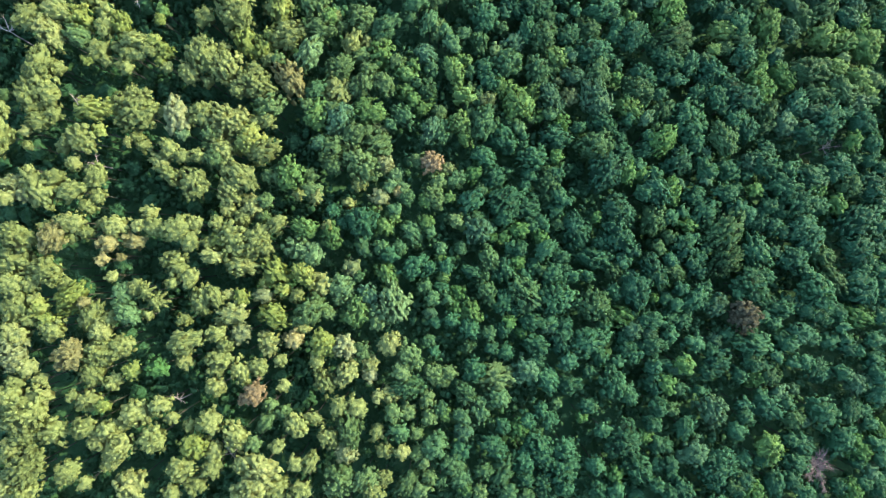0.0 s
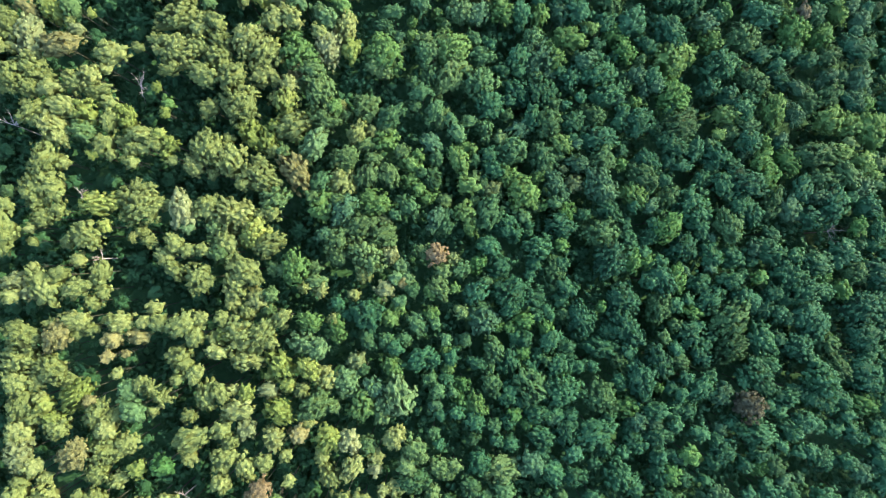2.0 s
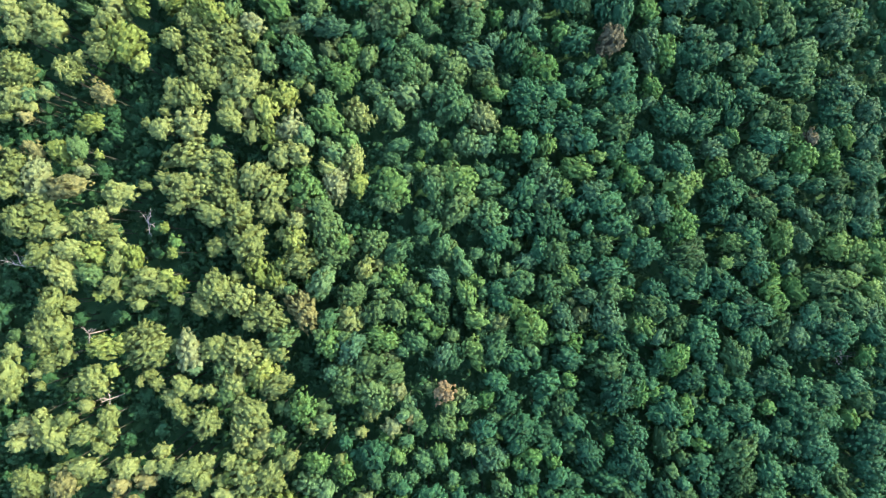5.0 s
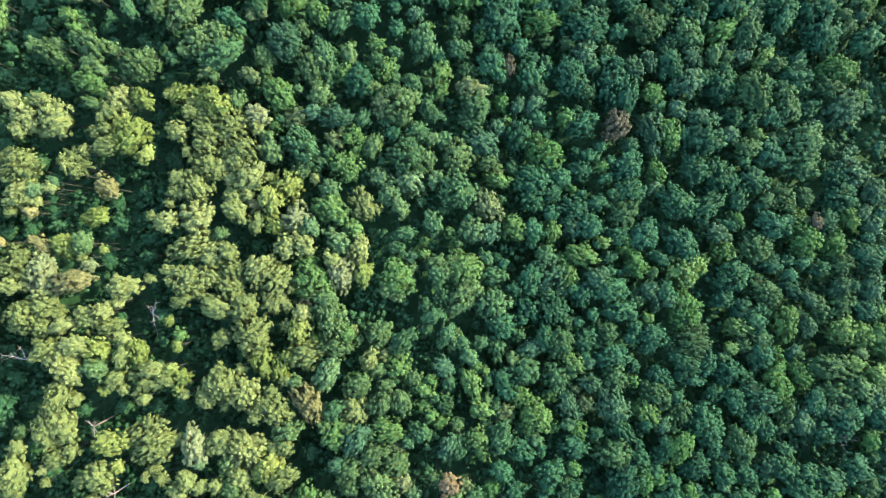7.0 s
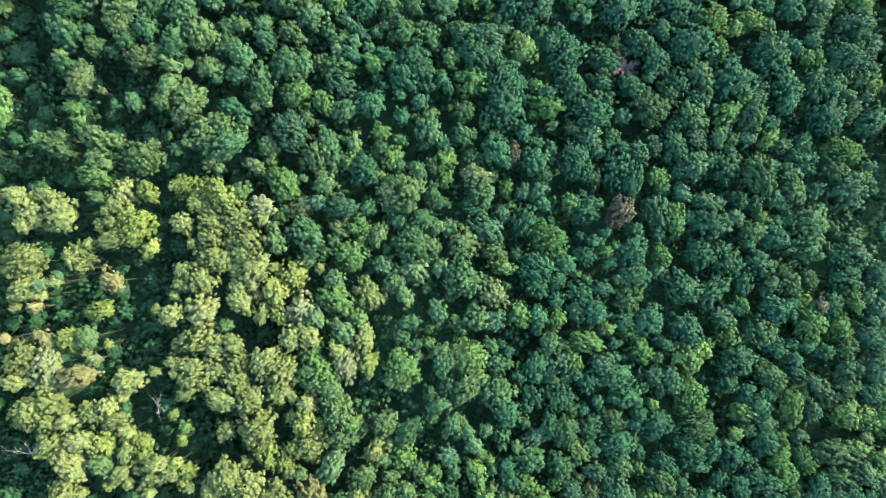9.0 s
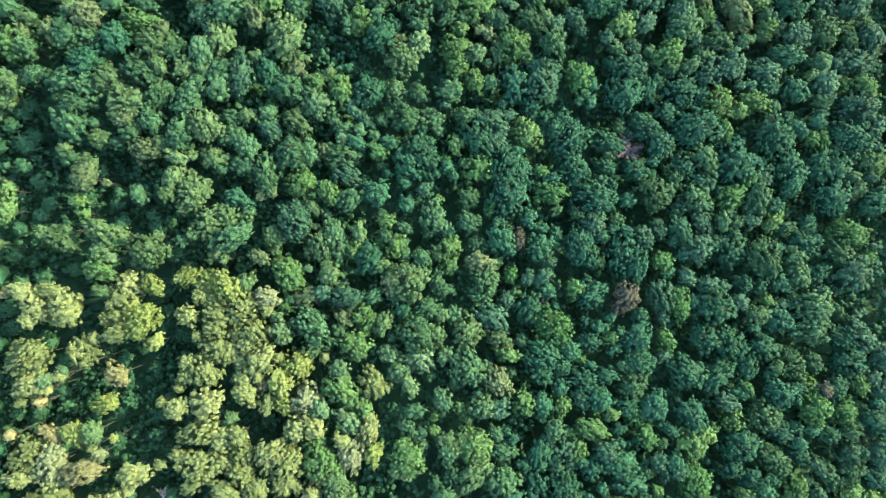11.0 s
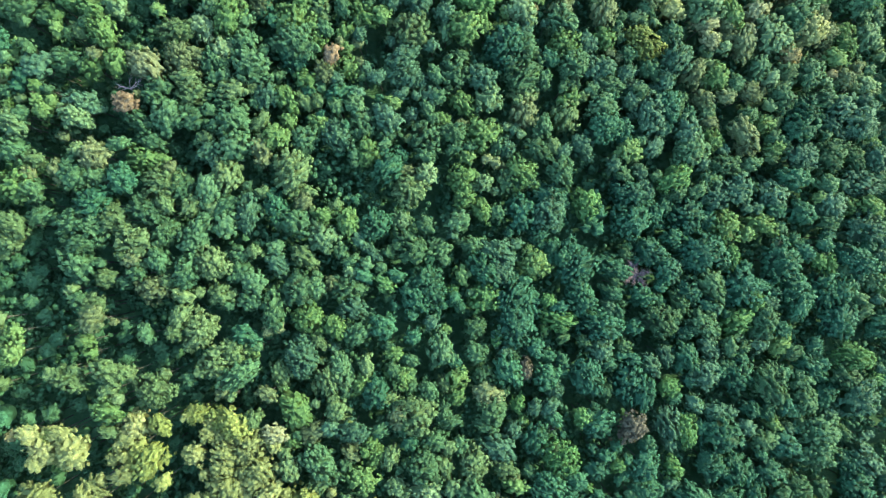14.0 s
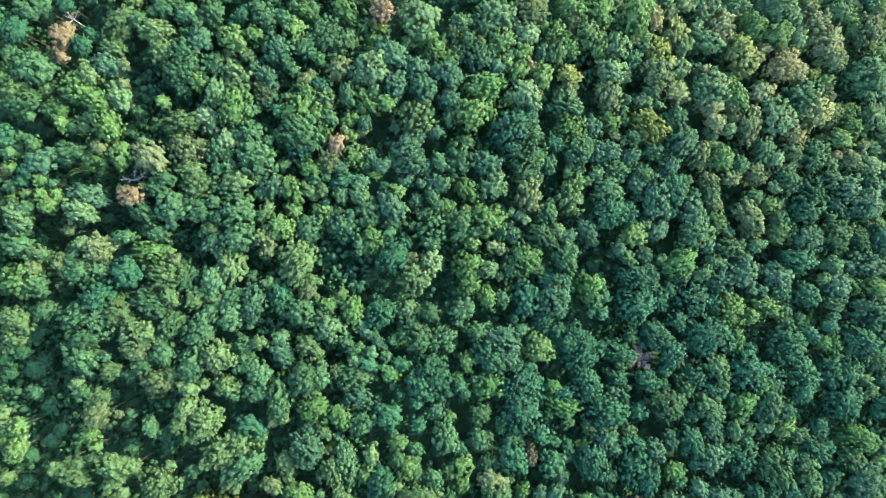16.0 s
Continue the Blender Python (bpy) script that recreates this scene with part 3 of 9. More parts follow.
tree("mid", 9.5, -116.7, 2.7, 0, 1.20, 146)
tree("green", 11.8, -111.8, 3.0)
tree("mid", 13.0, -120.6, 3.3, 0, 1.20, 90)
tree("green", 15.9, -128.8, 3.2, 0, 1.20, 153)
tree("olive", 16.6, -113.7, 4.2, 0, 1.20, 0)
tree("mid", 16.9, -118.1, 3.0)
tree("green", 18.1, -124.4, 2.1)
tree("fresh", 22.0, -125.1, 2.4)
tree("grey", 23.5, -112.0, 3.3)
tree("under", 23.5, -120.2, 1.9)
tree("green", 24.0, -123.3, 2.4)
tree("green", 26.1, -110.1, 2.1)
tree("green", 26.6, -129.7, 4.2, 0, 1.20, 135)
tree("green", 27.2, -121.5, 2.1)
tree("green", 28.5, -114.4, 3.4, 0, 1.20, 135)
tree("green", 29.1, -124.0, 2.4)
tree("bronze", 30.5, -119.7, 1.5)
tree("green", 32.3, -129.7, 3.0)
tree("blue", 33.4, -110.2, 2.4)
tree("green", 33.7, -115.8, 3.0, 0, 1.15, 18)
tree("fresh", 36.4, -122.9, 1.5)
tree("green", 37.7, -120.4, 2.4)
tree("green", 38.6, -112.9, 2.1)
tree("bronze", 39.1, -120.5, 1.2)
tree("green", 40.9, -125.5, 2.1)
tree("under", 43.3, -120.6, 1.9)
tree("green", 43.9, -115.4, 4.2, 0, 1.19, 119)
tree("green", 45.3, -110.4, 1.8)
tree("green", 45.8, -128.0, 4.5, 0, 1.13, 24)
tree("green", 47.7, -118.7, 2.1)
tree("under", 50.3, -124.8, 2.0)
tree("fresh", 51.4, -127.6, 2.1)
tree("under", 52.8, -115.3, 2.0)
tree("green", 52.9, -124.5, 2.4)
tree("under", 53.2, -123.5, 2.0)
tree("blue", 53.9, -115.7, 2.8)
tree("green", 54.0, -129.6, 2.4)
tree("blue", 54.0, -111.8, 2.5)
tree("green", 54.3, -120.8, 2.5)
tree("green", 56.0, -129.6, 2.1)
tree("fresh", 56.6, -115.7, 2.5)
tree("green", 57.0, -111.8, 1.8)
tree("bronze", 57.7, -121.5, 2.2)
tree("grey", 59.4, -112.5, 1.8)
tree("green", 59.9, -117.0, 2.2)
tree("green", 60.6, -125.9, 2.8, 0, 1.20, 72)
tree("fresh", 60.8, -111.3, 2.5)
tree("under", 63.3, -123.7, 2.0)
tree("green", 65.3, -117.8, 1.8)
tree("green", 66.8, -113.3, 2.2)
tree("grey", 67.1, -121.8, 4.1, 0, 1.20, 109)
tree("blue", 69.3, -110.7, 3.1)
tree("green", 72.9, -126.8, 2.5)
tree("green", 74.3, -114.0, 2.2)
tree("green", 75.1, -123.7, 2.2)
tree("blue", 75.3, -121.1, 2.2)
tree("green", 77.2, -110.8, 2.8)
tree("fresh", 78.4, -114.7, 2.7)
tree("green", 79.5, -118.6, 1.9)
tree("blue", 80.9, -121.5, 3.5, 0, 1.17, 147)
tree("green", 81.3, -112.2, 1.9)
tree("bronze", 81.8, -114.1, 2.4)
tree("grey", 83.7, -118.0, 2.5)
tree("green", 84.9, -120.6, 2.2)
tree("green", 85.7, -129.0, 1.9)
tree("bronze", 86.0, -123.9, 2.8)
tree("green", 87.6, -110.9, 1.9)
tree("grey", 87.8, -117.5, 1.6)
tree("grey", 90.0, -125.2, 1.6)
tree("green", 90.3, -111.0, 2.2)
tree("green", 93.1, -112.7, 2.7, 0, 1.20, 50)
tree("green", 93.2, -122.3, 4.0)
tree("blue", 93.6, -114.3, 2.2)
tree("green", 96.4, -113.7, 1.6)
tree("green", 98.0, -129.1, 4.3, 0, 1.16, 44)
tree("green", 99.2, -113.7, 2.4)
tree("green", 100.7, -122.8, 3.1, 0, 1.20, 59)
tree("under", 101.7, -120.1, 2.3)
tree("grey", 103.1, -116.3, 3.2)
tree("green", 104.7, -122.9, 2.2)
tree("green", 105.2, -125.5, 1.9)
tree("green", 105.9, -116.4, 1.9)
tree("green", 106.2, -130.0, 2.5, 0, 1.20, 135)
tree("fresh", 107.4, -127.4, 2.4)
tree("blue", 107.5, -114.4, 2.6)
tree("blue", 108.3, -118.4, 3.0, 0, 1.20, 51)
tree("blue", 108.4, -111.2, 2.6)
tree("golden", -87.3, -91.5, 3.0)
tree("golden", -87.0, -102.4, 3.4)
tree("golden", -86.8, -96.6, 3.6, 0, 1.20, 68)
tree("silver", -86.5, -106.9, 3.8)
tree("under", -86.5, -109.1, 2.2)
tree("golden", -84.1, -99.3, 2.2)
tree("golden", -84.0, -91.5, 2.5)
tree("golden", -83.6, -109.5, 2.5)
tree("golden", -83.2, -95.1, 1.6)
tree("yellow", -82.0, -96.9, 2.3)
tree("yellow", -80.2, -99.9, 2.5)
tree("golden", -79.4, -101.5, 3.0)
tree("under", -78.8, -90.8, 2.1)
tree("golden", -77.7, -92.1, 1.9)
tree("under", -77.4, -93.4, 2.1)
tree("yellow", -75.7, -94.8, 3.7, 0, 1.20, 45)
tree("tan", -74.7, -106.9, 3.7)
tree("tan", -72.4, -95.8, 1.6)
tree("golden", -71.3, -98.9, 3.2, 0, 1.20, 76)
tree("golden", -69.4, -106.6, 3.9)
tree("golden", -68.9, -102.2, 2.8)
tree("golden", -68.2, -99.4, 1.9)
tree("golden", -67.5, -90.4, 1.5)
tree("under", -67.0, -104.0, 2.4)
tree("pale", -65.0, -94.0, 2.5)
tree("under", -65.0, -107.3, 2.4)
tree("golden", -64.9, -105.5, 2.8)
tree("pale", -63.8, -98.0, 3.1, 0, 1.17, 147)
tree("golden", -62.2, -92.8, 2.0)
tree("golden", -60.2, -98.9, 1.4)
tree("under", -59.7, -98.2, 2.1)
tree("star", -59.6, -93.5, 2.0)
tree("star", -57.9, -95.9, 2.4)
tree("fresh", -56.7, -109.6, 2.5, -1.5, 1.00, 90)
tree("golden", -54.6, -91.7, 1.7)
tree("golden", -52.5, -100.2, 2.0)
tree("golden", -51.9, -109.0, 2.2)
tree("golden", -51.1, -104.6, 3.5, 0, 1.20, 25)
tree("golden", -50.7, -90.9, 2.3, 0, 1.17, 64)
tree("golden", -48.7, -95.8, 3.4, 0, 1.20, 103)
tree("golden", -45.5, -94.7, 2.5, 0, 1.20, 124)
tree("golden", -45.2, -102.8, 2.4)
tree("golden", -44.8, -100.6, 1.4)
tree("golden", -44.5, -108.9, 3.1)
tree("golden", -43.4, -94.8, 1.7)
tree("golden", -43.1, -105.3, 2.1)
tree("golden", -41.4, -98.6, 3.3, 0, 1.20, 1)
tree("under", -41.4, -108.3, 2.1)
tree("yellow", -40.0, -95.1, 2.1, 0, 1.18, 64)
tree("silver", -39.9, -102.9, 2.6)
tree("yellow", -35.4, -91.8, 1.4)
tree("silver", -35.4, -94.9, 2.3, 0, 1.20, 0)
tree("golden", -34.1, -105.2, 2.9)
tree("yellow", -32.8, -99.2, 3.3, 0, 1.20, 158)
tree("golden", -31.3, -109.1, 1.7)
tree("yellow", -31.1, -93.7, 1.9)
tree("tan", -28.6, -104.3, 2.6)
tree("golden", -28.0, -94.9, 2.0)
tree("golden", -26.6, -101.8, 2.0)
tree("yellow", -26.3, -90.2, 2.9, 0, 1.20, 124)
tree("olive", -25.1, -98.1, 4.1, 0, 1.19, 40)
tree("golden", -23.4, -108.7, 2.0)
tree("golden", -23.4, -109.9, 1.7)
tree("golden", -23.1, -92.3, 3.4)
tree("yellow", -22.2, -105.6, 3.2)
tree("olive", -21.1, -98.8, 1.7)
tree("pale", -18.4, -93.4, 3.6)
tree("silver", -17.5, -106.3, 2.9)
tree("lime", -14.7, -98.3, 3.7, 0, 1.13, 79)
tree("bronze", -14.4, -90.6, 1.4)
tree("olive", -13.5, -107.6, 2.6)
tree("grey", -12.1, -94.7, 2.7, 0, 1.15, 135)
tree("pale", -10.5, -98.2, 2.0)
tree("olive", -9.9, -100.8, 2.3)
tree("lime", -8.0, -90.3, 2.9, 0, 1.20, 124)
tree("golden", -7.3, -105.8, 2.9)
tree("pale", -6.5, -96.7, 4.5, 0, 1.20, 110)
tree("olive", -2.8, -108.3, 3.3, 0, 1.20, 131)
tree("under", -1.5, -97.4, 1.9)
tree("under", -1.4, -100.8, 1.9)
tree("mid", 0.3, -93.2, 2.4)
tree("mid", 1.3, -105.3, 1.7)
tree("grey", 1.6, -99.0, 1.7)
tree("mid", 2.2, -95.8, 2.1)
tree("green", 2.6, -107.5, 1.6)
tree("green", 2.8, -100.9, 1.7)
tree("under", 3.4, -106.3, 1.9)
tree("green", 4.1, -93.3, 2.1)
tree("lime", 4.8, -90.7, 1.8)
tree("mid", 5.4, -95.8, 1.8)
tree("under", 6.2, -106.4, 2.2)
tree("green", 6.7, -100.3, 2.1)
tree("fresh", 7.9, -98.5, 2.6, 0, 1.20, 124)
tree("fresh", 8.0, -94.6, 2.1)
tree("mid", 10.5, -106.7, 2.1)
tree("green", 10.6, -102.3, 2.7)
tree("lime", 11.1, -98.6, 2.9, 0, 1.20, 124)
tree("mid", 13.9, -90.1, 2.1)
tree("bronze", 14.6, -94.1, 3.0, 0, 1.20, 108)
tree("mid", 15.1, -103.6, 2.1)
tree("green", 15.7, -106.8, 1.8)
tree("green", 18.4, -103.0, 2.1)
tree("green", 18.4, -96.5, 3.3, 0, 1.15, 47)
tree("green", 19.0, -108.1, 2.2)
tree("fresh", 19.7, -101.1, 1.8)
tree("green", 21.0, -98.5, 2.1)
tree("fresh", 21.8, -90.8, 1.8)
tree("fresh", 22.9, -103.7, 1.8)
tree("mid", 23.4, -94.8, 5.0, 0, 1.20, 134)
tree("green", 23.8, -90.8, 2.4)
tree("green", 25.3, -101.2, 3.2, 0, 1.20, 0)
tree("green", 25.9, -106.4, 3.5, 0, 1.20, 157)
tree("grey", 28.9, -102.5, 2.4)
tree("green", 29.6, -101.2, 2.4)
tree("green", 30.1, -90.6, 3.3)
tree("green", 30.9, -95.9, 4.5, 0, 1.11, 20)
tree("blue", 31.9, -105.5, 3.6, 0, 1.20, 104)
tree("blue", 32.9, -101.2, 2.1)
tree("green", 34.8, -90.8, 2.4, 0, 1.20, 0)
tree("green", 38.5, -90.8, 1.8)
tree("green", 38.5, -105.6, 4.3, 0, 1.20, 11)
tree("bronze", 39.8, -97.4, 4.3, 0, 1.11, 106)
tree("green", 41.3, -109.7, 2.4)
tree("green", 42.2, -102.6, 2.2)
tree("green", 44.9, -94.4, 2.3, 0, 1.18, 116)
tree("fresh", 46.5, -100.1, 3.4, 0, 1.20, 162)
tree("green", 47.5, -105.3, 2.5)
tree("blue", 48.0, -90.9, 2.2)
tree("green", 48.7, -108.5, 3.1)
tree("grey", 48.9, -103.3, 2.5)
tree("blue", 49.9, -94.4, 4.1, 0, 1.20, 96)
tree("grey", 52.9, -104.0, 2.2)
tree("green", 53.1, -101.1, 3.2, 0, 1.20, 0)
tree("green", 53.7, -106.9, 3.1, 0, 1.20, 14)
tree("fresh", 54.3, -95.9, 1.2)
tree("green", 57.3, -96.2, 1.9)
tree("green", 57.7, -104.1, 2.2)
tree("green", 58.2, -100.9, 2.7, 0, 1.20, 72)
tree("green", 59.3, -97.5, 1.9)
tree("blue", 60.9, -93.6, 1.9)
tree("green", 61.2, -101.5, 2.5)
tree("under", 61.7, -92.9, 2.0)
tree("green", 62.0, -98.9, 2.2)
tree("green", 63.5, -106.5, 2.5)
tree("green", 64.2, -95.9, 3.3, 0, 1.20, 56)
tree("green", 66.9, -96.9, 2.2)
tree("green", 67.1, -93.6, 1.9)
tree("green", 67.8, -108.1, 2.2)
tree("grey", 69.2, -106.2, 2.0)
tree("grey", 69.7, -97.6, 3.3, 0, 1.20, 45)
tree("green", 72.0, -104.9, 2.2)
tree("under", 73.1, -102.9, 2.0)
tree("green", 74.6, -95.0, 1.9)
tree("dusky", 75.5, -100.0, 3.9, -1.5, 1.08, 27)
tree("green", 77.4, -106.7, 4.1, 0, 1.20, 163)
tree("green", 77.9, -93.3, 4.6, 0, 1.12, 132)
tree("green", 78.3, -104.3, 1.9)
tree("green", 80.0, -100.5, 2.6, 0, 1.20, 18)
tree("green", 80.8, -97.0, 1.6)
tree("green", 81.3, -90.6, 2.8, 0, 1.20, 162)
tree("green", 83.3, -101.7, 2.2)
tree("green", 83.5, -109.6, 1.9)
tree("green", 84.9, -98.4, 2.8, 0, 1.20, 0)
tree("green", 86.3, -106.5, 3.3, 0, 1.20, 142)
tree("green", 87.1, -97.0, 1.9)
tree("blue", 89.1, -97.7, 1.9)
tree("blue", 89.4, -104.4, 2.9)
tree("green", 91.8, -99.1, 2.3)
tree("green", 92.4, -90.3, 1.9)
tree("green", 92.8, -105.7, 2.2)
tree("green", 94.1, -94.9, 4.7, 0, 1.15, 127)
tree("green", 94.6, -100.4, 2.3)
tree("green", 97.3, -101.8, 1.9)
tree("green", 97.6, -106.2, 2.6)
tree("bronze", 98.9, -92.2, 3.7, 0, 1.20, 140)
tree("green", 99.7, -99.7, 2.8, 0, 1.20, 124)
tree("green", 100.0, -103.1, 1.9)
tree("green", 101.2, -105.8, 1.9)
tree("blue", 101.7, -107.8, 2.2)
tree("green", 104.4, -109.1, 1.9)
tree("fresh", 104.9, -100.7, 3.4, 0, 1.19, 167)
tree("blue", 105.3, -93.8, 5.3)
tree("green", 107.5, -105.9, 2.3)
tree("green", 110.0, -100.5, 2.3)
tree("blue", 110.6, -93.8, 2.3)
tree("blue", 111.1, -96.5, 1.9)
tree("under", -94.2, -76.4, 1.8)
tree("under", -90.5, -76.3, 2.1)
tree("golden", -89.4, -73.3, 2.2)
tree("silver", -89.3, -70.9, 2.8)
tree("golden", -87.0, -86.9, 4.1, 0, 1.20, 141)
tree("golden", -86.5, -81.9, 3.8, 0, 1.20, 151)
tree("silver", -85.5, -72.7, 2.0)
tree("under", -82.6, -88.2, 2.3)
tree("golden", -82.6, -71.6, 4.1, 0, 1.20, 116)
tree("golden", -81.7, -79.4, 1.7)
tree("under", -81.5, -85.5, 1.8)
tree("golden", -80.6, -89.0, 3.6, 0, 1.20, 143)
tree("tan", -78.9, -82.0, 3.5, -1.5, 1.20, 79)
tree("golden", -76.5, -81.8, 1.7)
tree("golden", -75.8, -71.7, 2.9, 0, 1.20, 34)
tree("golden", -75.7, -78.5, 3.1, 0, 1.20, 14)
tree("golden", -73.3, -75.0, 2.0)
tree("golden", -73.1, -80.6, 2.0)
tree("golden", -71.7, -72.5, 2.3)
tree("under", -70.7, -75.5, 2.1)
tree("tan", -69.4, -86.7, 1.7)
tree("tan", -68.9, -83.0, 2.5)
tree("under", -68.9, -88.2, 2.1)
tree("golden", -67.5, -79.3, 3.1, 0, 1.17, 0)
tree("tan", -65.9, -86.1, 1.1)
tree("under", -64.0, -82.9, 2.1)
tree("tan", -63.9, -82.5, 2.5, 0, 1.18, 162)
tree("under", -63.1, -73.5, 1.9)
tree("golden", -62.1, -79.3, 1.7)
tree("golden", -60.5, -76.2, 2.0)
tree("golden", -58.9, -79.4, 2.5, 0, 1.13, 154)
tree("golden", -54.9, -86.9, 2.9, 0, 1.20, 45)
tree("golden", -54.0, -79.7, 3.5, 0, 1.20, 40)
tree("under", -53.7, -87.6, 1.9)
tree("golden", -53.5, -89.2, 2.3)
tree("under", -53.4, -74.8, 2.4)
tree("golden", -51.3, -82.4, 2.6)
tree("under", -50.9, -72.0, 1.9)
tree("golden", -50.3, -78.6, 2.0)
tree("golden", -47.7, -83.0, 1.7)
tree("golden", -46.6, -85.9, 2.4, 0, 1.20, 162)
tree("golden", -45.5, -78.6, 2.0)
tree("yellow", -45.3, -82.4, 2.1)
tree("golden", -43.7, -75.4, 2.3)
tree("golden", -43.3, -71.4, 3.3, 0, 1.20, 117)
tree("golden", -41.9, -82.3, 4.4)
tree("golden", -40.6, -77.3, 2.3)
tree("golden", -40.5, -88.3, 3.3, 0, 1.20, 176)
tree("golden", -38.3, -74.7, 2.9)
tree("golden", -37.7, -82.9, 4.1, 0, 1.20, 63)
tree("under", -36.8, -82.9, 2.2)
tree("olive", -35.8, -77.3, 2.0)
tree("olive", -35.2, -73.4, 2.0)
tree("golden", -35.0, -84.2, 2.0)
tree("under", -34.4, -73.2, 2.2)
tree("golden", -32.8, -79.0, 2.5, 0, 1.20, 56)
tree("yellow", -32.8, -89.6, 3.5, 0, 1.18, 142)
tree("pale", -28.2, -84.1, 3.6)
tree("star", -27.8, -72.1, 1.4)
tree("lime", -26.5, -79.6, 2.8, 0, 1.20, 153)
tree("olive", -25.5, -70.8, 2.5, 0, 1.20, 0)
tree("pale", -24.7, -85.5, 3.0, 0, 1.19, 72)
tree("star", -24.1, -72.7, 1.7)
tree("under", -23.4, -87.7, 1.9)
tree("golden", -21.5, -79.1, 1.7)
tree("lime", -20.5, -81.5, 2.9, 0, 1.20, 104)
tree("green", -20.3, -75.9, 2.1)
tree("green", -18.3, -78.5, 1.7)
tree("under", -18.0, -83.5, 1.9)
tree("golden", -17.1, -73.9, 1.7)
tree("brown", -16.3, -88.7, 2.5)
tree("green", -13.7, -78.1, 3.9)
tree("mid", -13.6, -83.7, 2.5, 0, 1.20, 108)
tree("lime", -11.4, -75.2, 1.9)
tree("silver", -10.1, -72.6, 2.5)
tree("mid", -9.4, -84.2, 2.1)
tree("lime", -8.8, -79.1, 2.4)
tree("green", -7.5, -85.5, 2.2)
tree("lime", -6.9, -76.5, 2.1)
tree("mid", -6.3, -75.2, 1.8)
tree("tan", -5.6, -71.2, 1.5)
tree("mid", -5.6, -84.2, 2.1)
tree("pale", -4.6, -70.3, 2.0, 0, 1.20, 135)
tree("bronze", -3.7, -72.5, 2.1)
tree("mid", -2.7, -80.6, 3.0, 0, 1.20, 129)
tree("green", -1.9, -88.6, 3.4, 0, 1.20, 38)
tree("lime", 0.8, -73.1, 2.1)
tree("lime", 0.9, -78.4, 2.2)
tree("mid", 1.5, -80.3, 1.8)
tree("green", 1.5, -88.8, 2.1)
tree("olive", 2.6, -72.3, 3.0, 0, 1.20, 135)
tree("under", 4.1, -77.2, 2.0)
tree("mid", 4.1, -84.2, 1.8)
tree("lime", 4.1, -86.8, 1.8)
tree("green", 5.4, -88.1, 2.1)
tree("lime", 6.1, -72.4, 1.5)
tree("under", 6.9, -81.4, 2.0)
tree("olive", 7.4, -77.7, 2.1)
tree("mid", 8.7, -84.2, 1.8)
tree("lime", 9.3, -79.0, 1.5)
tree("blue", 11.1, -73.5, 3.2, 0, 1.16, 56)
tree("green", 11.4, -89.7, 2.2, 0, 1.20, 162)
tree("mid", 12.0, -77.0, 2.9, 0, 1.20, 0)
tree("grey", 12.9, -80.0, 4.0)
tree("mid", 13.3, -71.0, 2.1)
tree("bronze", 15.3, -86.7, 3.0, 0, 1.20, 124)
tree("fresh", 16.2, -81.6, 1.4)
tree("green", 18.5, -89.3, 3.4, 0, 1.20, 90)
tree("green", 19.1, -73.2, 4.6, 0, 1.20, 39)
tree("fresh", 19.2, -81.6, 1.7)
tree("green", 19.4, -76.8, 2.9, 0, 1.20, 45)
tree("green", 20.5, -83.6, 2.0)
tree("fresh", 21.8, -87.5, 2.1)
tree("fresh", 22.4, -80.0, 2.3, 0, 1.20, 162)
tree("green", 22.5, -84.2, 2.3)
tree("green", 24.2, -74.7, 3.7, 0, 1.20, 3)
tree("green", 25.8, -88.2, 2.0)
tree("green", 25.9, -78.9, 2.1)
tree("fresh", 27.7, -81.9, 2.4, 0, 1.15, 116)
tree("bronze", 27.8, -89.5, 1.5)
tree("green", 28.0, -77.6, 1.8)
tree("green", 28.4, -84.7, 2.7, 0, 1.20, 56)
tree("green", 28.6, -78.9, 1.7)
tree("green", 31.4, -74.9, 2.5)
tree("green", 32.0, -86.2, 2.6, 0, 1.20, 0)
tree("bronze", 32.0, -78.7, 1.8)
tree("under", 32.6, -83.5, 2.0)
tree("green", 32.6, -72.1, 2.6, 0, 1.20, 135)
tree("green", 33.1, -88.8, 1.8)
tree("blue", 36.2, -80.1, 4.0, 0, 1.20, 108)
tree("green", 40.8, -86.4, 3.9, 0, 1.20, 172)
tree("fresh", 40.9, -76.9, 1.5)
tree("green", 42.1, -82.9, 2.2)
tree("bronze", 45.0, -90.0, 2.7, 0, 1.20, 135)
tree("blue", 45.9, -81.3, 4.4, 0, 1.20, 114)
tree("blue", 46.3, -75.5, 4.2, 0, 1.12, 154)
tree("blue", 47.4, -86.9, 2.3)
tree("under", 49.1, -70.4, 2.0)
tree("blue", 49.5, -84.9, 1.9)
tree("green", 52.7, -70.7, 2.5)
tree("blue", 54.2, -89.6, 3.6, 0, 1.20, 108)
tree("bronze", 55.1, -77.2, 3.9, 0, 1.20, 55)
tree("bronze", 55.7, -84.2, 1.9)
tree("blue", 55.7, -70.7, 3.6, 0, 1.17, 108)
tree("under", 56.1, -82.8, 2.0)
tree("under", 57.2, -72.6, 2.0)
tree("blue", 58.4, -86.9, 1.9)
tree("bronze", 58.6, -81.5, 1.9)
tree("green", 58.8, -76.8, 2.5)
tree("fresh", 59.3, -70.5, 3.1, 0, 1.20, 72)
tree("bronze", 59.6, -89.9, 2.7, 0, 1.18, 154)
tree("green", 62.3, -75.4, 1.9)
tree("blue", 62.4, -83.7, 4.0)
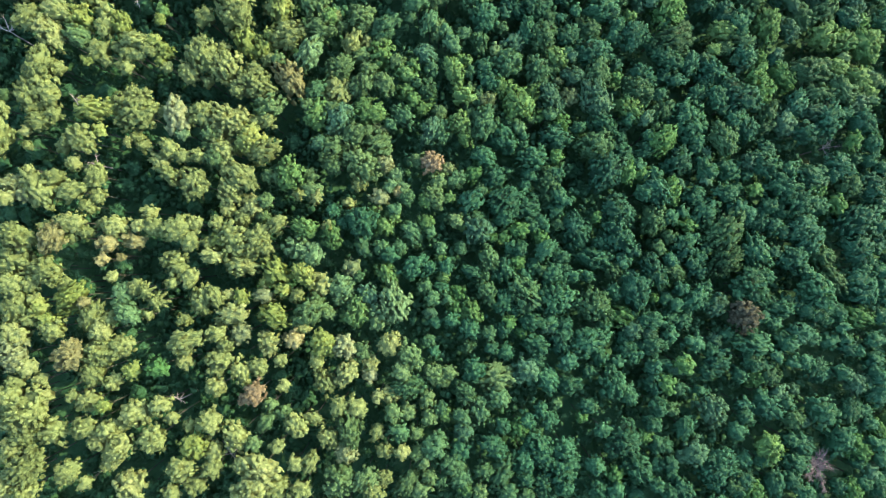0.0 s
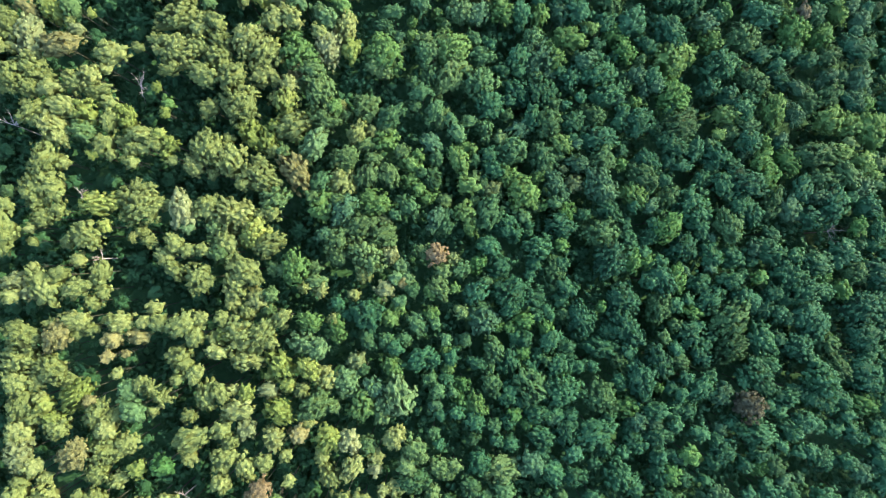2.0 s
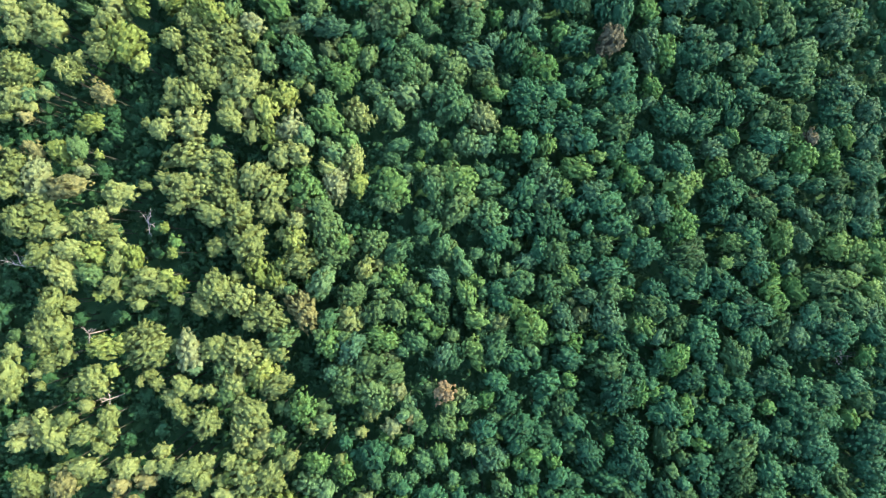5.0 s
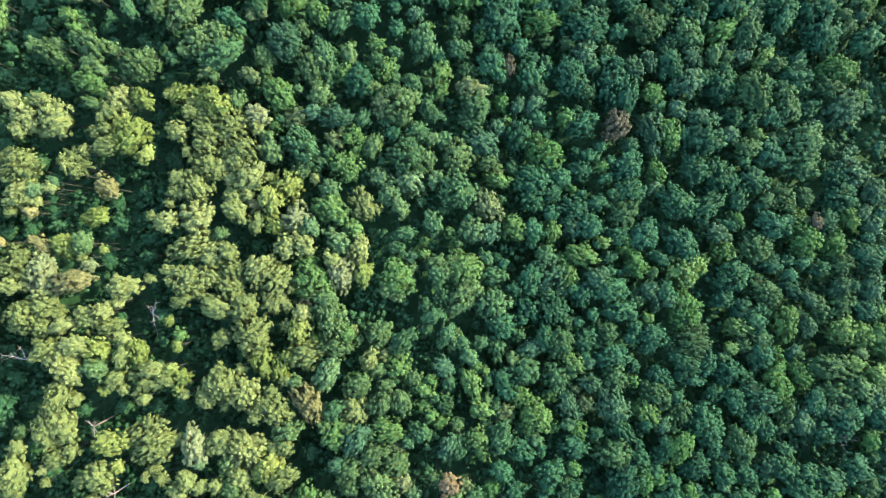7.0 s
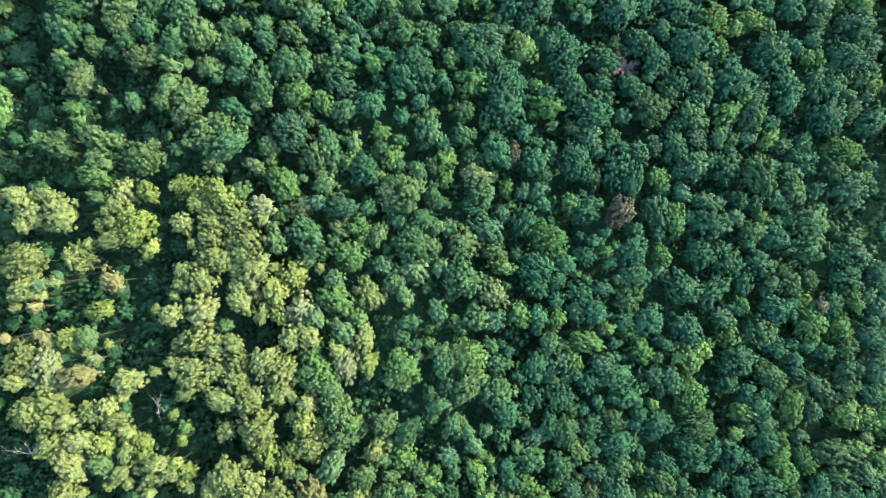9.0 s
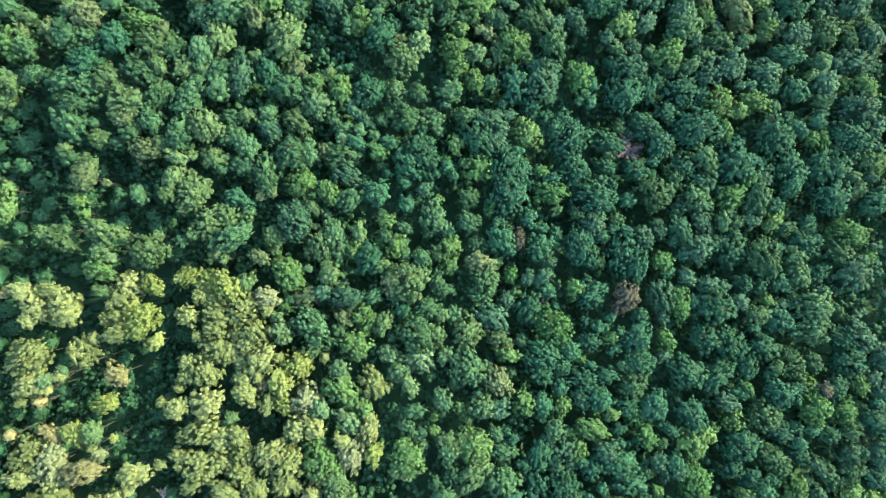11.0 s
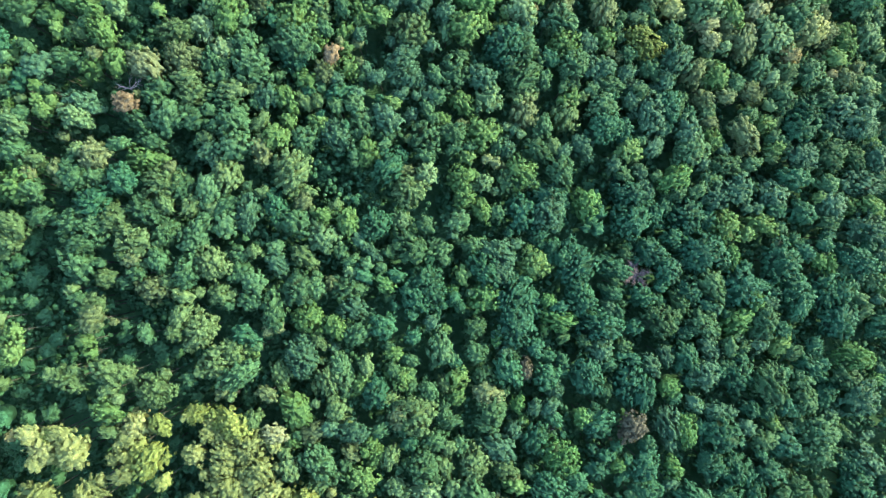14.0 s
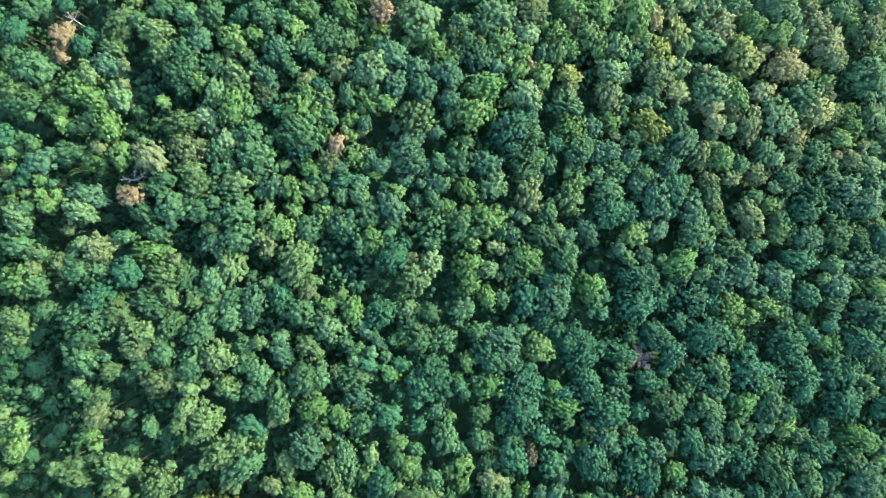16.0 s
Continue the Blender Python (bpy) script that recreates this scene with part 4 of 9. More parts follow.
tree("fresh", 63.4, -78.4, 2.6, 0, 1.17, 154)
tree("blue", 63.9, -87.6, 1.6)
tree("green", 65.7, -71.3, 3.2, 0, 1.14, 0)
tree("blue", 65.9, -89.6, 2.2)
tree("green", 66.0, -86.2, 1.9)
tree("green", 67.5, -84.2, 1.6)
tree("green", 67.8, -75.4, 3.9, 0, 1.18, 31)
tree("bronze", 71.9, -80.4, 5.3, 0, 1.20, 44)
tree("bronze", 72.2, -86.6, 4.6, 0, 1.19, 41)
tree("green", 73.0, -70.8, 3.3, 0, 1.20, 169)
tree("blue", 75.0, -74.7, 2.6)
tree("blue", 77.8, -76.0, 2.3)
tree("blue", 79.1, -78.1, 1.6)
tree("green", 79.8, -84.9, 4.3, 0, 1.20, 107)
tree("fresh", 80.2, -70.2, 1.9)
tree("blue", 81.5, -77.9, 3.1, 0, 1.20, 72)
tree("green", 83.5, -73.9, 2.6)
tree("green", 84.3, -84.9, 1.9)
tree("blue", 84.7, -78.8, 2.6)
tree("green", 86.3, -75.3, 2.3)
tree("green", 87.4, -80.1, 1.9)
tree("blue", 89.4, -87.0, 4.1)
tree("under", 90.3, -89.3, 2.3)
tree("green", 91.1, -72.9, 4.5, 0, 1.20, 45)
tree("blue", 91.6, -79.3, 3.6, 0, 1.20, 33)
tree("blue", 93.6, -82.4, 4.0, 0, 1.20, 56)
tree("bronze", 96.4, -86.1, 3.7, 0, 1.17, 115)
tree("green", 96.4, -73.6, 3.1, 0, 1.20, 146)
tree("fresh", 101.8, -73.5, 2.6, 0, 1.20, 108)
tree("blue", 105.8, -84.5, 3.8)
tree("blue", 106.4, -78.1, 5.4, 0, 1.20, 42)
tree("green", 106.7, -89.0, 2.1)
tree("under", 107.2, -76.8, 2.4)
tree("under", 107.5, -82.7, 2.1)
tree("green", 109.0, -87.7, 1.6)
tree("green", 111.0, -89.7, 1.9)
tree("blue", 111.1, -78.7, 2.0)
tree("blue", 111.5, -82.8, 2.3)
tree("blue", 112.3, -73.1, 2.3)
tree("under", -97.2, -64.5, 2.1)
tree("olive", -91.9, -50.6, 1.7)
tree("golden", -91.7, -53.7, 2.0)
tree("golden", -91.5, -59.5, 4.2, 0, 1.20, 100)
tree("under", -88.3, -61.3, 2.6)
tree("golden", -86.4, -58.6, 1.4)
tree("golden", -86.3, -61.6, 1.4)
tree("golden", -86.1, -50.6, 3.9, 0, 1.20, 98)
tree("golden", -85.1, -67.1, 1.4)
tree("golden", -84.0, -56.3, 2.8, 0, 1.15, 18)
tree("golden", -80.8, -55.0, 2.0)
tree("golden", -80.1, -69.1, 2.6, 0, 1.20, 50)
tree("golden", -79.4, -61.7, 1.7)
tree("golden", -76.0, -65.7, 2.0)
tree("under", -75.9, -58.1, 2.1)
tree("under", -74.7, -69.5, 1.9)
tree("golden", -74.4, -60.2, 3.8, 0, 1.20, 146)
tree("yellow", -73.2, -53.4, 3.2, 0, 1.20, 1)
tree("golden", -71.2, -68.4, 2.8, 0, 1.15, 72)
tree("yellow", -70.8, -58.2, 1.7)
tree("yellow", -69.9, -52.7, 2.0)
tree("under", -69.6, -69.5, 2.4)
tree("under", -67.2, -65.4, 2.1)
tree("golden", -66.7, -51.5, 3.3, 0, 1.20, 64)
tree("star", -64.9, -60.8, 1.1)
tree("star", -63.7, -59.5, 1.7)
tree("golden", -63.3, -53.8, 4.6, 0, 1.20, 28)
tree("star", -61.9, -61.4, 1.7)
tree("golden", -58.7, -65.2, 2.5, 0, 1.14, 135)
tree("golden", -58.6, -53.4, 1.7)
tree("golden", -56.4, -62.0, 2.5, 0, 1.20, 124)
tree("golden", -55.8, -68.2, 2.5, 0, 1.14, 135)
tree("silver", -54.9, -54.5, 3.7, 0, 1.20, 104)
tree("golden", -53.7, -63.5, 2.0)
tree("pale", -53.6, -58.4, 1.7)
tree("golden", -50.6, -69.9, 3.8)
tree("golden", -50.1, -63.4, 2.0)
tree("golden", -49.7, -54.1, 3.4)
tree("olive", -48.7, -61.0, 1.7)
tree("olive", -47.6, -58.5, 2.3)
tree("olive", -46.5, -64.0, 2.6)
tree("under", -46.4, -51.7, 1.9)
tree("golden", -45.3, -61.6, 3.5, 0, 1.17, 133)
tree("golden", -43.9, -55.4, 4.6, 0, 1.15, 155)
tree("golden", -41.1, -68.1, 4.1, 0, 1.20, 135)
tree("yellow", -39.0, -59.7, 3.7)
tree("golden", -37.8, -55.5, 1.7)
tree("under", -36.9, -58.6, 1.9)
tree("golden", -36.5, -59.3, 1.4)
tree("golden", -35.7, -62.1, 3.7, 0, 1.16, 15)
tree("olive", -35.4, -67.7, 1.7)
tree("golden", -35.3, -55.5, 2.1)
tree("olive", -35.0, -51.8, 3.9, 0, 1.16, 35)
tree("olive", -32.9, -68.3, 1.7)
tree("under", -31.5, -58.7, 2.8)
tree("lime", -30.0, -67.4, 3.6, 0, 1.20, 83)
tree("olive", -26.6, -51.1, 1.8)
tree("olive", -26.0, -67.5, 2.1)
tree("lime", -24.3, -53.2, 3.4, 0, 1.13, 60)
tree("grey", -24.0, -60.1, 2.1)
tree("olive", -20.9, -61.2, 4.0, 0, 1.10, 37)
tree("olive", -20.8, -64.5, 3.0, 0, 1.16, 135)
tree("olive", -20.4, -51.8, 2.2, 0, 1.20, 0)
tree("grey", -19.3, -54.4, 3.8, 0, 1.20, 47)
tree("olive", -15.4, -58.0, 3.4, 0, 1.11, 34)
tree("golden", -14.6, -69.4, 2.1)
tree("olive", -14.2, -64.9, 4.7, 0, 1.15, 142)
tree("lime", -12.6, -52.6, 3.8, 0, 1.20, 177)
tree("olive", -10.8, -59.9, 3.6, 0, 1.20, 33)
tree("brown", -10.7, -56.8, 2.2, 0, 1.20, 162)
tree("silver", -8.9, -64.7, 2.4)
tree("olive", -8.6, -61.6, 1.8)
tree("pale", -7.6, -69.9, 1.8)
tree("mid", -7.4, -55.1, 1.8)
tree("pale", -6.3, -67.3, 2.1)
tree("mid", -4.6, -53.2, 3.0, 0, 1.20, 138)
tree("olive", -1.1, -63.9, 2.1)
tree("under", -1.1, -59.0, 2.0)
tree("lime", 0.1, -50.8, 2.2, 0, 1.18, 26)
tree("grey", 1.6, -56.5, 2.8, 0, 1.20, 72)
tree("rust", 2.1, -64.5, 2.7, -1.5, 1.00, 90)
tree("olive", 3.5, -68.5, 2.4)
tree("olive", 3.8, -52.0, 2.1)
tree("mid", 4.2, -57.1, 3.0, 0, 1.16, 69)
tree("brown", 5.7, -65.8, 2.1)
tree("mid", 7.6, -68.1, 2.7, 0, 1.20, 18)
tree("lime", 8.7, -54.8, 2.9, 0, 1.11, 161)
tree("lime", 10.0, -58.4, 2.1, 0, 1.20, 116)
tree("mid", 11.1, -52.0, 2.1)
tree("fresh", 11.5, -66.8, 2.5, 0, 1.20, 43)
tree("green", 14.1, -62.8, 3.1, 0, 1.19, 162)
tree("mid", 14.2, -54.7, 4.1, 0, 1.20, 64)
tree("olive", 16.5, -50.7, 1.5)
tree("green", 16.8, -67.5, 3.2, 0, 1.17, 45)
tree("green", 18.6, -57.7, 4.4, 0, 1.18, 130)
tree("mid", 19.1, -53.4, 2.2)
tree("lime", 22.4, -50.3, 4.2)
tree("mid", 22.5, -55.4, 1.8)
tree("green", 23.8, -59.4, 1.5)
tree("green", 23.8, -57.4, 1.5)
tree("green", 24.0, -69.6, 1.8)
tree("green", 25.4, -66.9, 2.5)
tree("green", 25.9, -62.9, 3.6, 0, 1.20, 7)
tree("mid", 25.9, -53.5, 1.2)
tree("fresh", 27.3, -52.8, 1.5)
tree("bronze", 29.7, -69.0, 4.0, 0, 1.15, 103)
tree("mid", 30.1, -52.1, 1.9)
tree("blue", 31.3, -57.5, 3.2, 0, 1.20, 179)
tree("green", 31.5, -66.8, 2.2)
tree("fresh", 31.6, -62.5, 1.9)
tree("green", 32.0, -59.5, 1.9)
tree("fresh", 32.8, -54.3, 2.7, 0, 1.20, 116)
tree("green", 37.1, -55.1, 2.2, 0, 1.20, 26)
tree("under", 37.3, -65.4, 2.6)
tree("under", 38.1, -63.9, 2.3)
tree("under", 38.7, -69.0, 2.9)
tree("bronze", 41.0, -59.5, 4.2, 0, 1.10, 171)
tree("green", 43.4, -54.1, 3.8, 0, 1.20, 128)
tree("blue", 43.7, -65.7, 4.8, 0, 1.19, 62)
tree("green", 47.4, -60.6, 3.1, 0, 1.20, 159)
tree("green", 47.9, -57.7, 1.6)
tree("fresh", 48.4, -66.1, 2.7, 0, 1.20, 72)
tree("green", 49.5, -52.9, 1.9)
tree("lime", 50.0, -50.4, 3.5, 0, 1.20, 129)
tree("green", 51.6, -63.9, 1.9)
tree("fresh", 52.5, -66.5, 2.6, 0, 1.11, 26)
tree("grey", 53.5, -52.7, 2.3, 0, 1.18, 64)
tree("green", 53.6, -60.2, 2.7, 0, 1.20, 45)
tree("green", 54.2, -57.0, 1.9)
tree("green", 55.7, -66.6, 2.2)
tree("mid", 57.1, -54.3, 1.9)
tree("fresh", 57.4, -57.8, 3.8, 0, 1.20, 54)
tree("bronze", 58.1, -50.7, 3.2, 0, 1.11, 63)
tree("blue", 61.7, -63.1, 3.9, 0, 1.13, 34)
tree("grey", 61.9, -68.6, 1.6)
tree("green", 64.1, -57.1, 1.9)
tree("green", 64.4, -53.0, 5.6)
tree("green", 66.1, -59.8, 1.9)
tree("green", 66.2, -57.8, 2.3)
tree("grey", 68.3, -67.8, 1.6)
tree("green", 68.6, -65.0, 3.3, 0, 1.17, 120)
tree("grey", 68.9, -60.5, 1.6)
tree("bronze", 72.8, -57.6, 4.2, 0, 1.20, 105)
tree("green", 73.0, -50.3, 1.6)
tree("green", 74.1, -65.1, 3.5)
tree("green", 75.8, -52.5, 2.7, 0, 1.11, 62)
tree("green", 76.7, -69.2, 1.6)
tree("blue", 77.0, -55.2, 1.6)
tree("green", 79.0, -66.4, 1.6)
tree("grey", 79.2, -62.9, 2.3)
tree("blue", 79.3, -54.4, 3.3, 0, 1.20, 100)
tree("green", 82.9, -63.6, 3.7, 0, 1.20, 144)
tree("green", 83.8, -59.6, 2.3, 0, 1.20, 154)
tree("bronze", 84.5, -54.1, 2.3, 0, 1.20, 26)
tree("bronze", 84.8, -50.7, 3.2, 0, 1.20, 71)
tree("green", 87.6, -69.4, 4.8)
tree("grey", 88.9, -53.3, 3.5, 0, 1.16, 90)
tree("green", 89.1, -64.9, 2.6)
tree("blue", 93.7, -55.4, 3.2, 0, 1.18, 143)
tree("green", 93.8, -66.8, 4.1, 0, 1.20, 153)
tree("grey", 96.1, -50.4, 2.7)
tree("fresh", 96.7, -69.7, 2.1)
tree("blue", 99.5, -52.5, 4.6, 0, 1.20, 66)
tree("blue", 99.8, -66.2, 2.0)
tree("blue", 101.7, -63.9, 3.5, 0, 1.20, 160)
tree("green", 104.9, -50.5, 1.7)
tree("bronze", 105.1, -68.7, 4.0)
tree("fresh", 105.6, -57.9, 2.3, -1.5, 1.20, 64)
tree("green", 106.6, -61.9, 2.3)
tree("blue", 109.7, -53.0, 3.7, 0, 1.20, 140)
tree("blue", 110.5, -69.2, 4.4)
tree("green", 111.0, -62.6, 2.3)
tree("green", 111.1, -58.8, 2.7, 0, 1.20, 108)
tree("green", 113.0, -64.7, 2.3)
tree("under", -97.8, -40.7, 2.1)
tree("golden", -89.2, -30.9, 1.4)
tree("golden", -86.9, -33.1, 3.5, 0, 1.20, 48)
tree("golden", -84.1, -43.6, 3.9, 0, 1.20, 80)
tree("golden", -83.2, -49.0, 4.0, 0, 1.20, 135)
tree("under", -82.6, -47.4, 2.4)
tree("golden", -82.3, -36.6, 3.8, 0, 1.16, 125)
tree("golden", -81.3, -43.9, 2.0)
tree("golden", -80.3, -32.0, 3.1, 0, 1.20, 166)
tree("olive", -76.6, -36.9, 3.1, 0, 1.20, 159)
tree("yellow", -76.2, -32.9, 3.1, 0, 1.11, 135)
tree("yellow", -74.9, -42.1, 1.4)
tree("under", -73.7, -47.4, 2.1)
tree("golden", -72.5, -39.7, 2.5, 0, 1.20, 56)
tree("golden", -71.3, -30.6, 2.4, 0, 1.20, 135)
tree("golden", -70.8, -42.1, 1.4)
tree("golden", -70.7, -34.5, 2.5, 0, 1.20, 72)
tree("golden", -68.5, -38.9, 1.7)
tree("yellow", -67.8, -33.8, 2.8, 0, 1.20, 104)
tree("golden", -67.8, -42.7, 1.4)
tree("under", -66.5, -32.5, 1.9)
tree("golden", -66.1, -40.8, 2.0)
tree("under", -66.1, -47.5, 2.2)
tree("golden", -66.0, -43.9, 1.7)
tree("star", -64.7, -49.6, 2.0)
tree("golden", -64.6, -37.7, 2.7, 0, 1.20, 10)
tree("golden", -63.7, -40.8, 1.7)
tree("golden", -62.7, -37.0, 1.1)
tree("under", -61.6, -46.8, 1.9)
tree("golden", -61.4, -39.5, 2.3)
tree("yellow", -60.2, -37.6, 1.7)
tree("under", -59.9, -36.6, 2.2)
tree("yellow", -59.2, -32.5, 1.4)
tree("yellow", -58.9, -42.1, 1.7)
tree("yellow", -58.4, -39.5, 2.2)
tree("golden", -57.7, -43.3, 1.4)
tree("golden", -53.0, -44.3, 2.7, 0, 1.10, 162)
tree("under", -51.1, -46.8, 2.2)
tree("golden", -49.8, -31.0, 2.6, 0, 1.10, 26)
tree("golden", -49.3, -40.6, 4.1, 0, 1.20, 101)
tree("golden", -49.1, -45.9, 1.7)
tree("under", -47.4, -35.8, 1.9)
tree("golden", -45.6, -38.2, 1.7)
tree("golden", -44.6, -43.4, 4.5, 0, 1.19, 120)
tree("golden", -42.8, -30.2, 4.8)
tree("golden", -41.7, -48.4, 2.0)
tree("yellow", -40.9, -36.3, 3.3, 0, 1.20, 107)
tree("golden", -38.7, -43.3, 2.1)
tree("golden", -38.1, -47.2, 4.5, 0, 1.20, 149)
tree("yellow", -36.9, -38.4, 2.9, 0, 1.17, 113)
tree("golden", -35.6, -40.8, 1.8)
tree("yellow", -35.1, -34.9, 1.5)
tree("olive", -33.1, -40.8, 1.8)
tree("under", -31.8, -39.2, 2.2)
tree("golden", -31.1, -34.9, 4.2, 0, 1.20, 7)
tree("tan", -30.4, -45.4, 4.5, 0, 1.20, 123)
tree("olive", -28.1, -42.1, 1.8)
tree("under", -27.0, -43.4, 2.0)
tree("pale", -25.9, -38.9, 3.7, 0, 1.17, 64)
tree("mid", -24.8, -47.7, 2.8, 0, 1.20, 34)
tree("olive", -24.2, -33.3, 3.7, 0, 1.20, 166)
tree("under", -22.2, -39.2, 2.0)
tree("lime", -21.8, -30.2, 2.1)
tree("golden", -20.0, -47.6, 3.9, 0, 1.10, 66)
tree("olive", -19.4, -42.4, 3.7)
tree("olive", -19.2, -32.2, 1.8)
tree("golden", -16.4, -36.1, 2.7, 0, 1.20, 73)
tree("pale", -15.8, -47.3, 1.5)
tree("olive", -14.7, -39.0, 2.6, 0, 1.20, 18)
tree("olive", -14.5, -30.4, 3.6)
tree("olive", -13.8, -46.1, 3.4, 0, 1.19, 66)
tree("golden", -13.4, -35.5, 1.8)
tree("olive", -12.5, -42.0, 2.2, 0, 1.20, 0)
tree("olive", -10.1, -34.8, 2.1)
tree("lime", -9.8, -38.7, 3.5, 0, 1.11, 133)
tree("olive", -9.2, -46.0, 3.1, 0, 1.20, 117)
tree("mid", -8.7, -32.1, 3.4, 0, 1.20, 44)
tree("olive", -6.1, -40.7, 2.1)
tree("lime", -4.5, -47.3, 2.4, 0, 1.20, 0)
tree("lime", -4.3, -43.0, 2.6, 0, 1.20, 143)
tree("lime", -2.2, -41.4, 1.8)
tree("lime", -2.2, -49.3, 1.8)
tree("mid", -1.5, -45.4, 1.5)
tree("grey", 0.6, -38.6, 3.0, 0, 1.20, 146)
tree("bronze", 0.9, -46.7, 2.8, 0, 1.20, 124)
tree("mid", 1.3, -30.8, 2.8, 0, 1.20, 72)
tree("mid", 1.8, -42.0, 2.1)
tree("olive", 3.5, -32.1, 2.6, 0, 1.20, 72)
tree("mid", 5.1, -32.7, 1.8)
tree("under", 6.0, -49.2, 2.0)
tree("mid", 6.6, -35.5, 2.6, 0, 1.20, 135)
tree("lime", 7.2, -42.3, 3.0, 0, 1.20, 111)
tree("lime", 8.5, -39.1, 1.8)
tree("mid", 9.4, -32.9, 2.3, 0, 1.18, 26)
tree("lime", 9.6, -48.4, 2.6, 0, 1.20, 162)
tree("lime", 10.5, -39.4, 1.2)
tree("olive", 11.1, -46.0, 1.8)
tree("mid", 11.1, -42.0, 1.8)
tree("mid", 12.7, -48.6, 2.3, 0, 1.20, 72)
tree("mid", 13.3, -34.7, 2.9, 0, 1.20, 104)
tree("green", 14.5, -40.7, 2.2)
tree("brown", 15.0, -49.2, 2.5, 0, 1.17, 26)
tree("green", 15.7, -44.2, 3.5)
tree("olive", 17.3, -36.7, 1.8)
tree("bronze", 18.7, -31.2, 2.0)
tree("lime", 19.1, -45.9, 2.8)
tree("mid", 19.9, -39.6, 4.1)
tree("grey", 21.7, -34.4, 3.1, 0, 1.20, 40)
tree("green", 25.0, -31.8, 2.9, 0, 1.20, 95)
tree("lime", 26.4, -45.9, 2.0, 0, 1.20, 26)
tree("mid", 27.6, -41.6, 4.1)
tree("bronze", 28.4, -33.1, 4.0)
tree("grey", 30.6, -48.4, 3.9, 0, 1.20, 121)
tree("mid", 31.6, -40.7, 1.6)
tree("lime", 31.9, -37.9, 2.8, 0, 1.20, 139)
tree("brown", 32.3, -44.1, 1.2)
tree("green", 34.5, -36.6, 1.6)
tree("green", 34.9, -32.7, 3.4)
tree("brown", 35.0, -47.4, 2.8)
tree("grey", 35.8, -38.0, 1.6)
tree("grey", 36.0, -42.7, 3.0, 0, 1.19, 168)
tree("bronze", 40.2, -30.4, 3.3, 0, 1.15, 160)
tree("blue", 41.1, -36.7, 4.3, 0, 1.20, 9)
tree("grey", 41.2, -47.7, 4.6, 0, 1.20, 111)
tree("bronze", 41.7, -41.7, 3.6)
tree("green", 46.5, -32.4, 1.9)
tree("fresh", 46.9, -42.7, 1.6)
tree("blue", 47.0, -39.3, 1.9)
tree("blue", 51.2, -32.3, 3.8)
tree("bronze", 52.0, -45.6, 4.1, 0, 1.20, 135)
tree("green", 53.1, -48.9, 1.9)
tree("blue", 53.5, -41.9, 3.1, 0, 1.20, 136)
tree("under", 53.6, -36.1, 2.1)
tree("green", 55.7, -33.7, 1.9)
tree("green", 57.4, -46.9, 1.9)
tree("blue", 59.0, -41.4, 1.9)
tree("green", 59.4, -37.8, 3.9, 0, 1.13, 163)
tree("bronze", 60.8, -33.3, 4.8, 0, 1.20, 10)
tree("blue", 62.0, -42.7, 2.2, 0, 1.19, 0)
tree("blue", 65.4, -39.0, 2.9, 0, 1.17, 64)
tree("green", 67.4, -46.1, 2.7, 0, 1.11, 62)
tree("mid", 69.2, -37.2, 1.6)
tree("green", 69.7, -43.4, 2.0)
tree("blue", 71.2, -40.5, 4.3, 0, 1.20, 131)
tree("lime", 71.5, -35.1, 1.8)
tree("green", 71.8, -47.4, 3.0, 0, 1.20, 82)
tree("lime", 74.4, -30.1, 3.3, 0, 1.19, 161)
tree("mid", 75.0, -34.6, 2.8, 0, 1.20, 18)
tree("green", 75.5, -42.0, 1.6)
tree("mid", 77.2, -37.2, 1.6)
tree("blue", 77.5, -47.1, 5.0, 0, 1.13, 169)
tree("grey", 78.5, -39.9, 2.0)
tree("mid", 79.0, -30.1, 1.7)
tree("blue", 79.0, -36.8, 3.0, 0, 1.20, 108)
tree("mid", 79.5, -32.9, 2.7, 0, 1.20, 0)
tree("green", 81.6, -35.7, 1.7)
tree("fresh", 82.2, -41.2, 2.8, 0, 1.20, 45)
tree("fresh", 83.0, -45.1, 3.5, 0, 1.14, 11)
tree("fresh", 83.4, -36.8, 2.7, 0, 1.20, 135)
tree("blue", 87.4, -37.1, 1.7)
tree("grey", 88.2, -35.7, 1.7)
tree("fresh", 89.4, -41.7, 3.6, 0, 1.16, 128)
tree("blue", 92.3, -48.5, 3.2, 0, 1.20, 72)
tree("bronze", 96.0, -39.7, 4.4, 0, 1.20, 0)
tree("bronze", 97.9, -45.9, 4.2, 0, 1.14, 170)
tree("lime", 100.3, -30.9, 3.9)
tree("under", 100.4, -33.7, 2.7)
tree("lime", 102.3, -39.1, 2.8, 0, 1.20, 170)
tree("bronze", 103.2, -44.4, 3.9, 0, 1.20, 119)
tree("olive", 105.1, -36.4, 1.7)
tree("lime", 105.5, -32.3, 3.9)
tree("grey", 108.1, -48.1, 3.7)
tree("lime", 108.3, -41.8, 3.1, 0, 1.17, 149)
tree("lime", 110.8, -33.8, 4.2, 0, 1.20, 103)
tree("grey", 111.5, -39.9, 2.4)
tree("lime", 111.9, -44.9, 2.4)
tree("mid", 112.5, -47.0, 1.7)
tree("olive", 112.9, -42.0, 2.0)
tree("golden", -94.6, -18.4, 2.7, 0, 1.20, 0)
tree("golden", -93.7, -14.2, 4.5, 0, 1.14, 58)
tree("golden", -93.4, -27.2, 2.0)
tree("golden", -91.6, -18.5, 1.7)
